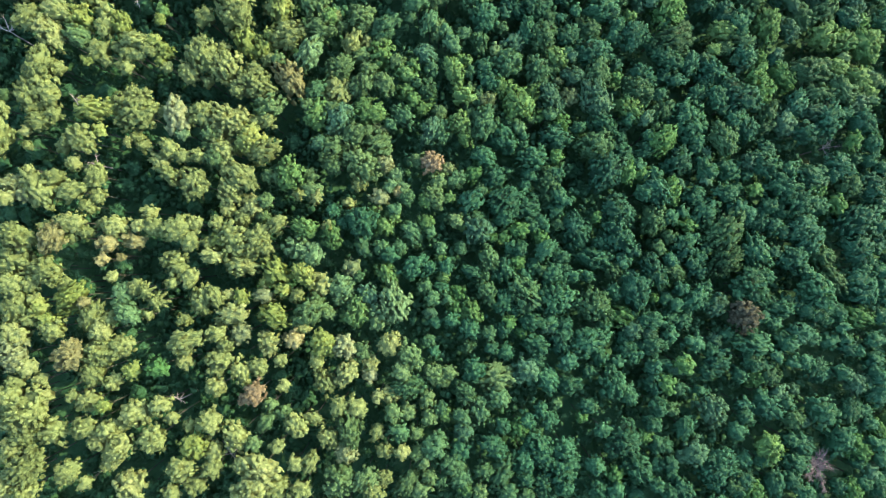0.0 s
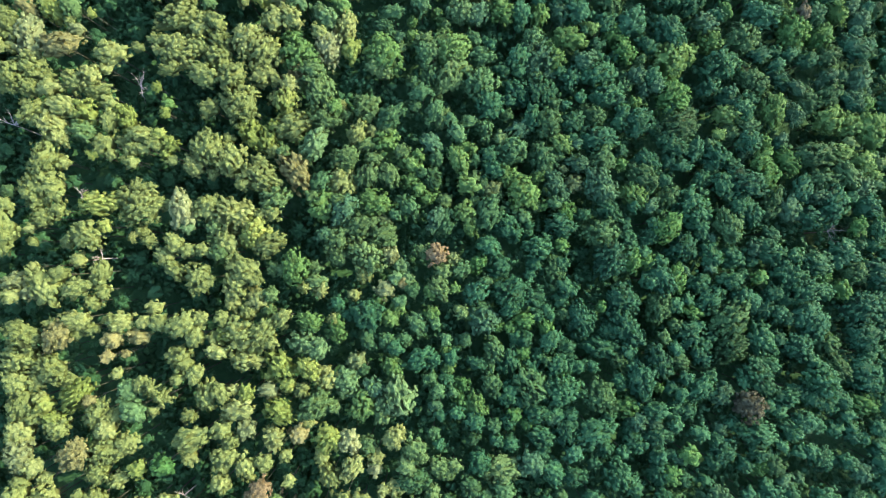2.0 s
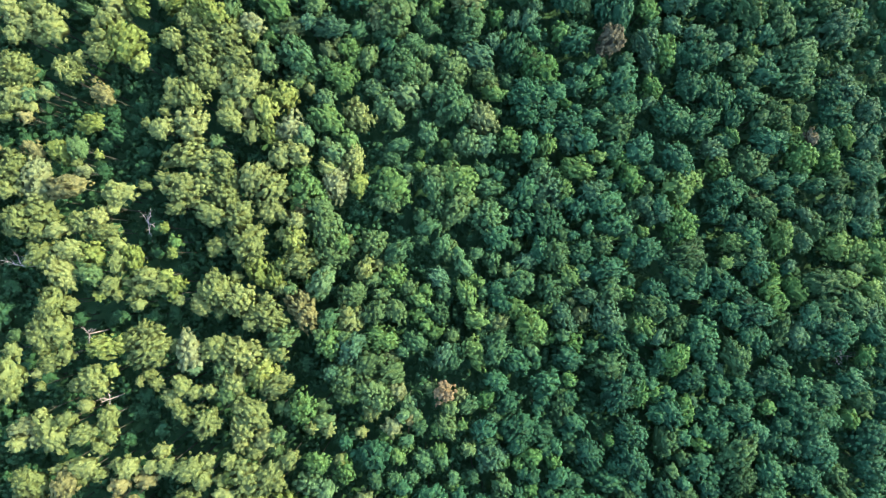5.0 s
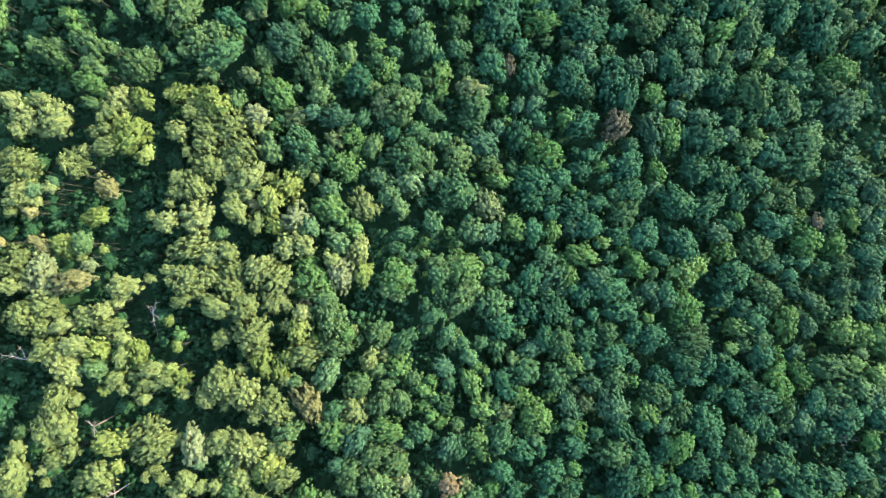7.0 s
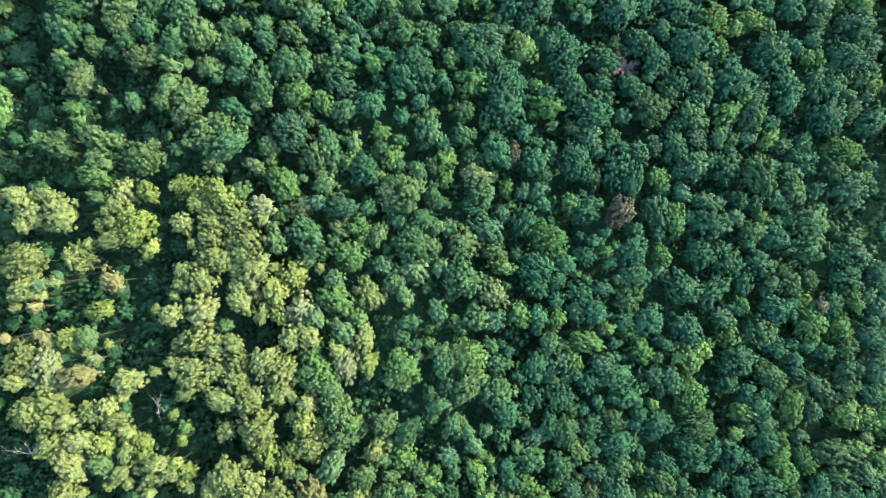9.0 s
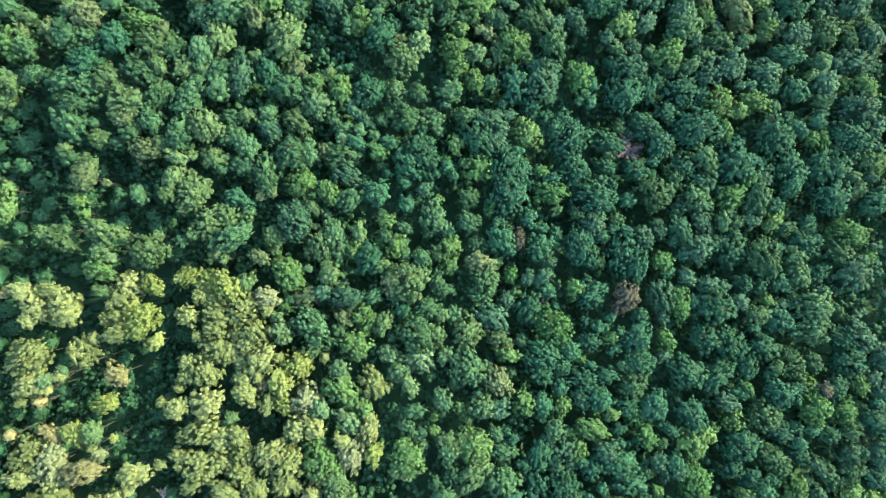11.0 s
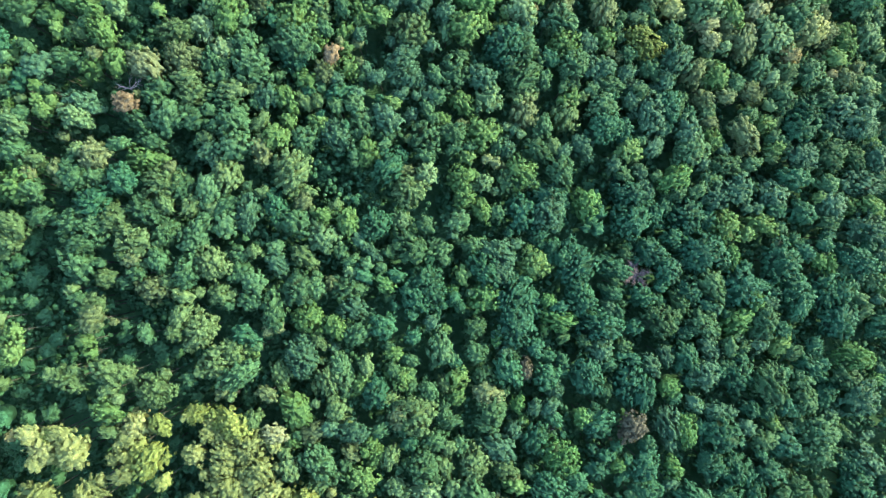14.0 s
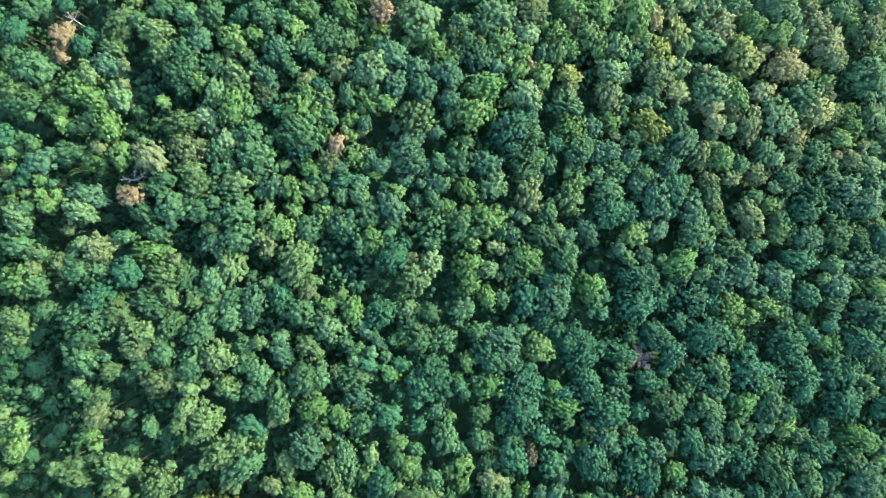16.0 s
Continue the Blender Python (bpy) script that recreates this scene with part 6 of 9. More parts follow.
tree("brown", -23.8, 17.4, 1.8)
tree("lime", -21.9, 15.5, 1.5)
tree("lime", -20.6, 17.5, 2.1)
tree("lime", -19.6, 14.1, 2.8, 0, 1.12, 61)
tree("green", -19.2, 29.2, 4.1)
tree("mid", -18.1, 20.7, 2.6, 0, 1.20, 45)
tree("olive", -16.8, 27.8, 2.3, 0, 1.20, 18)
tree("olive", -16.0, 13.7, 2.9, 0, 1.20, 77)
tree("mid", -14.5, 26.4, 1.8, 0, 1.20, 26)
tree("mid", -14.1, 10.5, 1.4)
tree("brown", -13.9, 23.7, 3.1, 0, 1.20, 76)
tree("mid", -12.6, 20.3, 2.8)
tree("green", -11.3, 17.0, 2.2)
tree("olive", -10.2, 23.9, 5.2)
tree("bronze", -8.0, 11.4, 4.5)
tree("mid", -6.8, 29.2, 2.7, 0, 1.20, 123)
tree("mid", -5.8, 17.4, 3.1, 0, 1.10, 32)
tree("olive", -3.5, 10.9, 3.1, 0, 1.17, 100)
tree("mid", -3.3, 23.9, 2.7, 0, 1.20, 86)
tree("olive", -1.9, 15.7, 1.8)
tree("mid", -1.6, 21.5, 2.5, 0, 1.20, 18)
tree("lime", -0.1, 27.6, 2.3, 0, 1.18, 43)
tree("mid", 0.8, 15.8, 2.5)
tree("olive", 3.9, 11.1, 4.6, 0, 1.13, 79)
tree("mid", 7.0, 20.7, 2.9, 0, 1.20, 166)
tree("brown", 7.3, 28.2, 3.2, 0, 1.20, 178)
tree("bronze", 8.4, 24.2, 4.0)
tree("grey", 10.1, 14.9, 4.4, 0, 1.20, 140)
tree("bronze", 11.6, 28.6, 1.6)
tree("grey", 13.7, 18.8, 2.9, 0, 1.14, 67)
tree("fresh", 14.9, 25.4, 2.3, 0, 1.13, 83)
tree("lime", 16.2, 21.0, 1.6, 0, 1.15, 45)
tree("grey", 18.9, 24.6, 2.2, 0, 1.20, 64)
tree("green", 19.0, 17.2, 4.2, 0, 1.20, 73)
tree("under", 19.3, 26.8, 2.1)
tree("grey", 22.8, 24.7, 2.4, 0, 1.20, 48)
tree("grey", 23.7, 17.4, 1.3)
tree("green", 23.7, 21.6, 2.5, 0, 1.20, 135)
tree("grey", 24.3, 28.7, 2.7)
tree("fresh", 25.1, 12.5, 4.9)
tree("blue", 25.8, 17.5, 1.3)
tree("fresh", 30.8, 21.7, 2.6, -1.5, 1.00, 90)
tree("green", 32.2, 22.4, 1.9)
tree("blue", 33.5, 13.4, 1.6)
tree("green", 34.1, 24.2, 1.3)
tree("blue", 34.9, 20.0, 3.9, 0, 1.20, 23)
tree("green", 36.4, 12.7, 1.9)
tree("bronze", 36.5, 28.8, 2.9, 0, 1.20, 118)
tree("green", 38.5, 12.0, 1.6)
tree("green", 39.3, 14.8, 1.9)
tree("green", 42.1, 11.3, 1.6)
tree("under", 42.3, 27.3, 2.1)
tree("blue", 42.7, 30.0, 5.1, 0, 1.20, 79)
tree("dusky", 43.0, 19.5, 4.0, -1.5, 1.16, 41)
tree("blue", 45.9, 28.2, 4.4, 0, 1.20, 78)
tree("green", 47.0, 15.1, 2.4)
tree("fresh", 52.4, 29.0, 2.2, 0, 1.18, 45)
tree("grey", 52.7, 19.7, 4.7, 0, 1.20, 116)
tree("grey", 53.3, 14.4, 2.3, 0, 1.20, 116)
tree("fresh", 54.4, 28.3, 2.4, 0, 1.20, 56)
tree("green", 54.9, 25.6, 2.0, 0, 1.20, 26)
tree("fresh", 57.2, 18.0, 4.0, 0, 1.20, 103)
tree("green", 57.6, 21.4, 1.7)
tree("blue", 58.6, 29.9, 1.7, 0, 1.19, 135)
tree("grey", 59.6, 24.5, 2.5, 0, 1.20, 130)
tree("green", 61.2, 18.6, 2.3)
tree("grey", 64.8, 22.7, 2.9, 0, 1.20, 18)
tree("green", 65.9, 16.9, 5.2)
tree("grey", 68.7, 22.3, 2.0)
tree("grey", 72.8, 18.3, 2.6)
tree("green", 73.9, 23.1, 2.7)
tree("mid", 75.4, 22.4, 2.0)
tree("green", 76.6, 11.6, 1.7)
tree("bronze", 77.6, 14.8, 3.3)
tree("green", 78.6, 22.5, 3.3)
tree("bronze", 79.1, 29.0, 5.4, 0, 1.20, 121)
tree("lime", 80.4, 18.9, 2.3, 0, 1.18, 135)
tree("green", 81.1, 11.6, 1.7)
tree("blue", 83.7, 23.2, 2.4)
tree("blue", 83.8, 13.6, 3.7, 0, 1.20, 151)
tree("grey", 84.3, 17.4, 2.0)
tree("green", 85.9, 21.8, 1.7)
tree("green", 86.5, 17.4, 1.7)
tree("mid", 87.7, 29.3, 3.9, 0, 1.16, 90)
tree("bronze", 88.1, 25.0, 4.2, 0, 1.11, 63)
tree("bronze", 88.1, 18.9, 2.0)
tree("mid", 92.3, 17.2, 5.0, 0, 1.14, 179)
tree("mid", 92.3, 11.9, 5.6)
tree("green", 94.2, 25.1, 3.9, 0, 1.20, 41)
tree("grey", 95.0, 20.4, 2.4)
tree("bronze", 99.7, 15.7, 2.5, 0, 1.20, 120)
tree("grey", 102.5, 25.0, 5.2, 0, 1.20, 49)
tree("grey", 105.4, 14.7, 1.4)
tree("under", 105.4, 22.8, 1.8)
tree("grey", 106.5, 22.0, 1.7)
tree("grey", 107.0, 15.4, 1.2)
tree("fresh", 108.7, 29.1, 2.3, 0, 1.18, 45)
tree("green", 111.0, 25.5, 1.4)
tree("green", 111.1, 27.7, 1.4)
tree("under", 112.7, 20.5, 2.2)
tree("green", 113.4, 15.2, 2.1, 0, 1.20, 64)
tree("under", 118.7, 25.3, 1.9)
tree("under", 120.5, 12.7, 1.8)
tree("under", -102.3, 30.2, 2.1)
tree("under", -100.5, 36.3, 1.9)
tree("lime", -98.9, 44.8, 2.0)
tree("lime", -98.5, 40.2, 2.7, 0, 1.20, 76)
tree("under", -96.9, 47.7, 1.9)
tree("under", -96.2, 39.6, 1.9)
tree("under", -93.7, 42.3, 1.9)
tree("olive", -91.3, 35.4, 1.7)
tree("olive", -87.9, 33.6, 3.6, 0, 1.20, 151)
tree("olive", -86.7, 36.0, 1.7)
tree("under", -86.1, 43.7, 1.9)
tree("lime", -84.1, 42.5, 2.1, 0, 1.18, 154)
tree("lime", -83.2, 39.8, 1.7)
tree("under", -82.4, 49.9, 1.9)
tree("brown", -81.2, 47.5, 3.2, -1.5, 1.17, 57)
tree("under", -79.7, 42.3, 1.9)
tree("under", -79.1, 45.1, 1.9)
tree("olive", -78.7, 31.2, 2.6, 0, 1.18, 45)
tree("olive", -78.7, 35.6, 3.7, 0, 1.20, 152)
tree("brown", -78.5, 46.8, 1.1)
tree("under", -78.4, 37.5, 2.5)
tree("olive", -75.0, 35.0, 2.2, 0, 1.15, 116)
tree("under", -71.3, 39.6, 1.9)
tree("mid", -70.8, 44.0, 2.3, 0, 1.20, 111)
tree("under", -70.6, 36.8, 2.5)
tree("olive", -68.9, 31.2, 4.6, 0, 1.15, 131)
tree("under", -68.0, 38.2, 1.9)
tree("olive", -67.0, 34.6, 1.5)
tree("olive", -64.7, 44.2, 2.4)
tree("olive", -63.3, 47.9, 2.9, 0, 1.15, 72)
tree("mid", -62.1, 33.3, 1.7)
tree("olive", -59.4, 44.6, 4.6)
tree("olive", -59.1, 35.2, 1.5)
tree("olive", -55.6, 37.2, 4.6)
tree("brown", -54.1, 30.3, 1.9, 0, 1.20, 26)
tree("olive", -51.7, 38.9, 3.3, 0, 1.17, 90)
tree("mid", -50.7, 34.2, 4.4, 0, 1.20, 43)
tree("green", -49.4, 43.0, 3.3, 0, 1.20, 162)
tree("lime", -47.8, 39.3, 1.8, 0, 1.20, 154)
tree("mid", -46.7, 40.3, 1.5)
tree("brown", -44.2, 44.3, 1.5)
tree("bronze", -42.8, 49.3, 4.3, 0, 1.20, 105)
tree("brown", -41.7, 44.9, 1.5)
tree("olive", -41.4, 34.0, 3.2, 0, 1.20, 113)
tree("under", -38.4, 32.4, 2.0)
tree("grey", -36.3, 37.9, 4.5, 0, 1.18, 144)
tree("grey", -36.1, 41.3, 2.6, 0, 1.13, 116)
tree("lime", -35.1, 47.2, 4.0)
tree("olive", -32.3, 41.5, 2.1, 0, 1.20, 116)
tree("olive", -30.2, 32.8, 4.6, 0, 1.18, 112)
tree("grey", -29.4, 39.7, 1.5)
tree("lime", -28.9, 45.1, 2.8, 0, 1.20, 116)
tree("mid", -27.3, 34.2, 4.0, 0, 1.20, 117)
tree("grey", -24.6, 49.2, 3.6, 0, 1.19, 155)
tree("mid", -23.9, 43.3, 3.2, 0, 1.19, 46)
tree("lime", -22.7, 31.4, 2.7, 0, 1.20, 60)
tree("olive", -21.6, 35.8, 2.6, 0, 1.20, 102)
tree("green", -17.9, 45.0, 3.7)
tree("mid", -16.3, 40.3, 1.2)
tree("lime", -16.3, 33.6, 1.8)
tree("bronze", -15.2, 34.7, 2.1, 0, 1.20, 116)
tree("lime", -15.2, 38.2, 2.3, 0, 1.17, 166)
tree("green", -15.0, 49.7, 1.5)
tree("lime", -13.3, 32.4, 2.9, 0, 1.20, 67)
tree("mid", -11.6, 32.9, 1.8)
tree("bronze", -11.3, 30.0, 2.6)
tree("green", -11.0, 47.7, 1.8)
tree("mid", -11.0, 36.6, 2.0, 0, 1.20, 154)
tree("green", -10.7, 42.5, 2.6)
tree("grey", -6.3, 45.7, 2.2)
tree("mid", -5.6, 35.5, 1.5)
tree("green", -4.9, 47.1, 1.5)
tree("mid", -4.0, 39.3, 3.9, 0, 1.20, 99)
tree("green", -3.5, 49.8, 1.5)
tree("olive", -3.1, 30.6, 2.2, 0, 1.20, 116)
tree("lime", -2.9, 43.7, 1.5)
tree("green", -0.6, 36.1, 2.6, 0, 1.20, 146)
tree("lime", -0.3, 32.3, 3.0, 0, 1.19, 57)
tree("green", 0.6, 49.2, 1.5)
tree("bronze", 4.1, 43.9, 3.4)
tree("mid", 4.5, 38.1, 3.3)
tree("bronze", 6.6, 32.6, 2.8)
tree("fresh", 9.7, 41.3, 1.8, 0, 1.20, 64)
tree("grey", 11.8, 38.3, 2.5)
tree("green", 12.6, 33.9, 4.2, 0, 1.12, 118)
tree("blue", 14.2, 44.4, 5.4)
tree("bronze", 14.4, 36.8, 1.6)
tree("dusky", 16.6, 34.0, 2.7, -1.5, 1.20, 96)
tree("blue", 19.1, 39.0, 2.5)
tree("fresh", 21.4, 43.7, 1.3)
tree("green", 21.7, 32.1, 3.7)
tree("green", 22.6, 36.8, 1.9, 0, 1.20, 0)
tree("fresh", 24.9, 45.8, 3.7, 0, 1.20, 167)
tree("blue", 25.4, 48.8, 2.5, 0, 1.15, 26)
tree("green", 26.1, 35.5, 2.4, 0, 1.20, 108)
tree("bronze", 26.2, 41.2, 1.9, 0, 1.20, 26)
tree("green", 26.3, 32.6, 1.3)
tree("under", 30.1, 37.8, 2.1)
tree("bronze", 31.4, 40.6, 2.1, 0, 1.20, 154)
tree("green", 31.4, 46.5, 1.9)
tree("blue", 32.2, 32.0, 4.5, 0, 1.20, 100)
tree("blue", 35.4, 44.3, 4.9, 0, 1.14, 168)
tree("grey", 35.8, 38.2, 3.9)
tree("green", 37.5, 34.6, 2.5, 0, 1.14, 18)
tree("grey", 37.7, 48.3, 2.6)
tree("green", 40.4, 47.4, 2.3, 0, 1.20, 116)
tree("green", 40.7, 36.7, 1.6)
tree("bronze", 41.6, 49.4, 1.3)
tree("bronze", 41.7, 38.7, 2.8, 0, 1.20, 127)
tree("blue", 44.0, 35.8, 2.2, 0, 1.18, 154)
tree("green", 44.5, 43.8, 2.5)
tree("grey", 48.2, 34.4, 3.2, 0, 1.20, 141)
tree("bronze", 50.3, 45.3, 4.6, 0, 1.10, 134)
tree("green", 51.8, 48.7, 1.7)
tree("grey", 52.3, 36.7, 2.7, 0, 1.20, 104)
tree("green", 54.0, 44.5, 2.0)
tree("bronze", 54.9, 46.7, 2.1)
tree("green", 56.0, 33.8, 1.7)
tree("green", 57.6, 36.4, 3.8, 0, 1.20, 112)
tree("blue", 58.0, 42.0, 2.7, 0, 1.20, 18)
tree("mid", 62.4, 44.3, 4.9, 0, 1.20, 142)
tree("grey", 62.7, 31.6, 4.3)
tree("blue", 63.5, 49.2, 2.4, 0, 1.20, 154)
tree("grey", 64.1, 37.8, 3.7, 0, 1.12, 128)
tree("bronze", 64.4, 46.6, 1.7)
tree("grey", 66.0, 48.1, 1.7)
tree("green", 66.4, 32.3, 2.0)
tree("mid", 67.9, 33.7, 2.0)
tree("green", 68.9, 46.6, 1.7)
tree("bronze", 69.0, 38.7, 2.5, 0, 1.20, 102)
tree("green", 70.5, 31.2, 5.0)
tree("fresh", 71.6, 44.8, 4.0, 0, 1.20, 27)
tree("grey", 71.8, 40.9, 1.7)
tree("green", 72.2, 35.6, 2.0, 0, 1.20, 154)
tree("bronze", 73.1, 38.4, 2.3, 0, 1.18, 64)
tree("fresh", 76.3, 49.7, 2.4, 0, 1.20, 64)
tree("grey", 77.3, 39.1, 2.8)
tree("mid", 78.1, 44.6, 4.0, 0, 1.16, 82)
tree("grey", 79.9, 49.2, 2.7, 0, 1.20, 162)
tree("bronze", 80.7, 45.4, 2.0, 0, 1.20, 64)
tree("lime", 82.8, 38.6, 3.1, 0, 1.20, 46)
tree("green", 83.3, 42.7, 2.8)
tree("green", 83.3, 31.0, 2.8)
tree("under", 85.3, 34.6, 1.8)
tree("mid", 85.7, 36.7, 2.7, 0, 1.15, 26)
tree("green", 87.7, 48.2, 3.2, 0, 1.20, 72)
tree("green", 91.0, 32.6, 4.4, 0, 1.20, 135)
tree("blue", 92.4, 37.6, 2.7, 0, 1.15, 64)
tree("blue", 93.6, 33.6, 2.1)
tree("under", 96.2, 43.9, 2.2)
tree("under", 96.8, 37.7, 1.8)
tree("blue", 99.0, 44.8, 5.0)
tree("bronze", 100.1, 30.2, 4.2, 0, 1.11, 149)
tree("under", 100.2, 40.8, 2.2)
tree("under", 100.4, 47.0, 2.2)
tree("fresh", 101.7, 35.4, 4.6, 0, 1.20, 168)
tree("bronze", 105.9, 46.8, 2.6, 0, 1.20, 33)
tree("green", 110.3, 43.7, 4.3, 0, 1.10, 33)
tree("grey", 110.5, 32.1, 1.4)
tree("under", 115.0, 39.2, 2.2)
tree("under", 116.4, 32.9, 1.9)
tree("under", 118.2, 36.0, 1.9)
tree("under", -105.6, 55.1, 1.9)
tree("under", -102.5, 60.5, 2.1)
tree("under", -100.7, 63.2, 1.9)
tree("under", -100.0, 56.5, 2.7)
tree("under", -100.0, 51.1, 2.4)
tree("olive", -99.9, 65.7, 3.0)
tree("under", -99.6, 65.6, 2.4)
tree("olive", -98.6, 68.7, 3.5, 0, 1.20, 149)
tree("under", -98.2, 58.5, 2.1)
tree("olive", -86.8, 54.3, 1.7)
tree("mid", -86.4, 69.8, 4.2, 0, 1.20, 34)
tree("mid", -85.8, 60.1, 4.4, 0, 1.14, 144)
tree("mid", -85.6, 51.8, 2.3)
tree("mid", -84.7, 64.2, 3.2, 0, 1.20, 3)
tree("mid", -82.5, 68.3, 4.7)
tree("olive", -82.4, 50.6, 3.1, 0, 1.20, 39)
tree("mid", -80.4, 60.1, 1.4)
tree("olive", -79.9, 56.8, 2.7)
tree("mid", -76.2, 55.7, 2.0)
tree("olive", -75.6, 62.1, 2.0)
tree("mid", -75.3, 67.9, 1.1)
tree("brown", -73.8, 61.5, 2.9)
tree("olive", -73.5, 65.0, 4.7, 0, 1.12, 5)
tree("bronze", -72.6, 57.7, 2.3)
tree("olive", -72.0, 59.6, 2.1)
tree("brown", -69.6, 54.3, 3.6, 0, 1.10, 153)
tree("mid", -68.1, 61.1, 3.2, 0, 1.20, 122)
tree("bronze", -67.0, 66.9, 3.7, 0, 1.20, 57)
tree("olive", -66.0, 55.8, 2.1)
tree("olive", -62.8, 52.8, 2.6, 0, 1.20, 146)
tree("mid", -61.8, 58.3, 4.3, 0, 1.12, 92)
tree("mid", -60.1, 65.8, 4.5, 0, 1.19, 65)
tree("olive", -59.8, 53.3, 1.5)
tree("olive", -56.5, 60.2, 4.5, 0, 1.14, 113)
tree("olive", -55.1, 52.6, 3.4)
tree("mid", -53.5, 68.9, 3.4, 0, 1.12, 59)
tree("mid", -53.0, 50.1, 1.5)
tree("olive", -52.4, 52.7, 1.5)
tree("mid", -51.3, 62.1, 2.7, 0, 1.20, 18)
tree("mid", -50.9, 58.1, 3.4)
tree("mid", -48.1, 51.3, 3.1, 0, 1.19, 162)
tree("under", -47.6, 67.5, 2.0)
tree("mid", -47.4, 55.3, 3.4, 0, 1.14, 126)
tree("olive", -47.4, 62.6, 2.1)
tree("mid", -43.0, 63.4, 2.4)
tree("grey", -42.5, 59.8, 3.3, 0, 1.20, 141)
tree("mid", -38.1, 69.4, 4.4)
tree("mid", -37.3, 53.7, 4.1)
tree("olive", -36.2, 61.3, 3.1, 0, 1.20, 148)
tree("under", -34.4, 60.9, 2.0)
tree("mid", -33.6, 54.3, 3.3, 0, 1.15, 105)
tree("mid", -33.1, 69.2, 1.2)
tree("pale", -31.8, 66.1, 4.3)
tree("brown", -30.2, 55.0, 2.1)
tree("mid", -27.8, 62.8, 2.5, 0, 1.17, 116)
tree("lime", -27.5, 51.7, 1.5)
tree("lime", -26.1, 69.5, 3.5, 0, 1.13, 101)
tree("bronze", -25.9, 54.0, 4.0, 0, 1.20, 177)
tree("mid", -25.6, 60.4, 2.5, 0, 1.20, 26)
tree("pale", -25.6, 57.7, 1.8)
tree("grey", -23.6, 65.7, 2.3, 0, 1.20, 116)
tree("grey", -22.6, 68.4, 1.8)
tree("green", -22.5, 57.2, 2.5, 0, 1.20, 153)
tree("grey", -21.7, 63.8, 1.8)
tree("mid", -21.7, 59.8, 1.8)
tree("grey", -19.8, 62.0, 2.2, 0, 1.20, 135)
tree("green", -19.7, 69.1, 4.5)
tree("mid", -18.3, 58.5, 1.8)
tree("fresh", -17.2, 54.9, 2.5, 0, 1.17, 154)
tree("bronze", -16.4, 62.6, 1.8)
tree("bronze", -16.3, 51.8, 1.8)
tree("green", -14.7, 57.0, 2.4, 0, 1.15, 154)
tree("bronze", -14.4, 64.0, 1.8)
tree("bronze", -12.2, 65.6, 4.0, 0, 1.16, 137)
tree("bronze", -10.3, 62.5, 3.5, 0, 1.13, 22)
tree("green", -10.0, 51.8, 4.3, 0, 1.20, 123)
tree("bronze", -7.7, 69.2, 2.6)
tree("green", -6.9, 60.7, 1.5)
tree("green", -6.9, 54.4, 5.2, 0, 1.11, 130)
tree("mid", -4.6, 63.6, 3.0, 0, 1.11, 26)
tree("mid", -3.5, 60.7, 1.9)
tree("fresh", -1.5, 52.6, 2.2)
tree("grey", -1.1, 66.7, 1.5)
tree("green", -0.8, 51.2, 2.2)
tree("under", 0.0, 65.9, 2.1)
tree("mid", 0.1, 69.9, 3.4, 0, 1.20, 26)
tree("lime", 1.4, 57.1, 2.6)
tree("mid", 3.3, 52.6, 1.6)
tree("mid", 3.5, 64.3, 3.0, 0, 1.20, 0)
tree("green", 6.4, 58.4, 4.6, 0, 1.20, 129)
tree("fresh", 6.9, 51.6, 4.3)
tree("grey", 9.9, 57.8, 3.7, 0, 1.20, 135)
tree("grey", 9.9, 61.5, 4.9, 0, 1.20, 153)
tree("blue", 12.8, 67.2, 1.3)
tree("blue", 13.1, 51.9, 5.0, 0, 1.18, 58)
tree("bronze", 13.7, 55.5, 1.9)
tree("grey", 14.5, 64.5, 1.9)
tree("green", 16.5, 55.5, 1.9)
tree("blue", 17.4, 50.1, 4.0, 0, 1.20, 121)
tree("lime", 18.9, 60.0, 4.0)
tree("blue", 20.0, 67.0, 2.7, 0, 1.20, 45)
tree("green", 20.8, 64.6, 1.9)
tree("fresh", 22.3, 50.6, 2.0)
tree("green", 22.9, 61.2, 1.9)
tree("green", 23.7, 64.0, 2.3)
tree("green", 25.6, 69.8, 1.3)
tree("green", 25.8, 61.2, 2.7, 0, 1.16, 90)
tree("blue", 27.9, 63.3, 2.9)
tree("blue", 29.8, 59.1, 4.9, 0, 1.15, 47)
tree("green", 30.5, 51.5, 4.8, 0, 1.18, 113)
tree("green", 32.0, 68.4, 1.3)
tree("green", 34.9, 68.3, 1.9)
tree("green", 38.6, 52.4, 3.0, 0, 1.20, 163)
tree("green", 39.0, 58.6, 4.3, 0, 1.20, 170)
tree("bronze", 39.7, 54.8, 1.8, 0, 1.14, 135)
tree("bronze", 42.8, 62.0, 2.2, 0, 1.18, 154)
tree("green", 43.2, 63.6, 1.3)
tree("green", 46.8, 51.3, 3.5)
tree("blue", 48.7, 62.5, 4.1)
tree("green", 51.1, 50.1, 2.0)
tree("blue", 51.2, 53.7, 1.7)
tree("blue", 52.5, 57.7, 3.5, 0, 1.20, 76)
tree("grey", 54.4, 57.9, 3.3, 0, 1.17, 115)
tree("green", 54.7, 66.6, 3.0, 0, 1.20, 11)
tree("green", 55.7, 64.5, 2.0)
tree("bronze", 56.2, 50.2, 3.0, 0, 1.20, 127)
tree("green", 58.0, 63.8, 1.3)
tree("blue", 58.5, 52.3, 3.7)
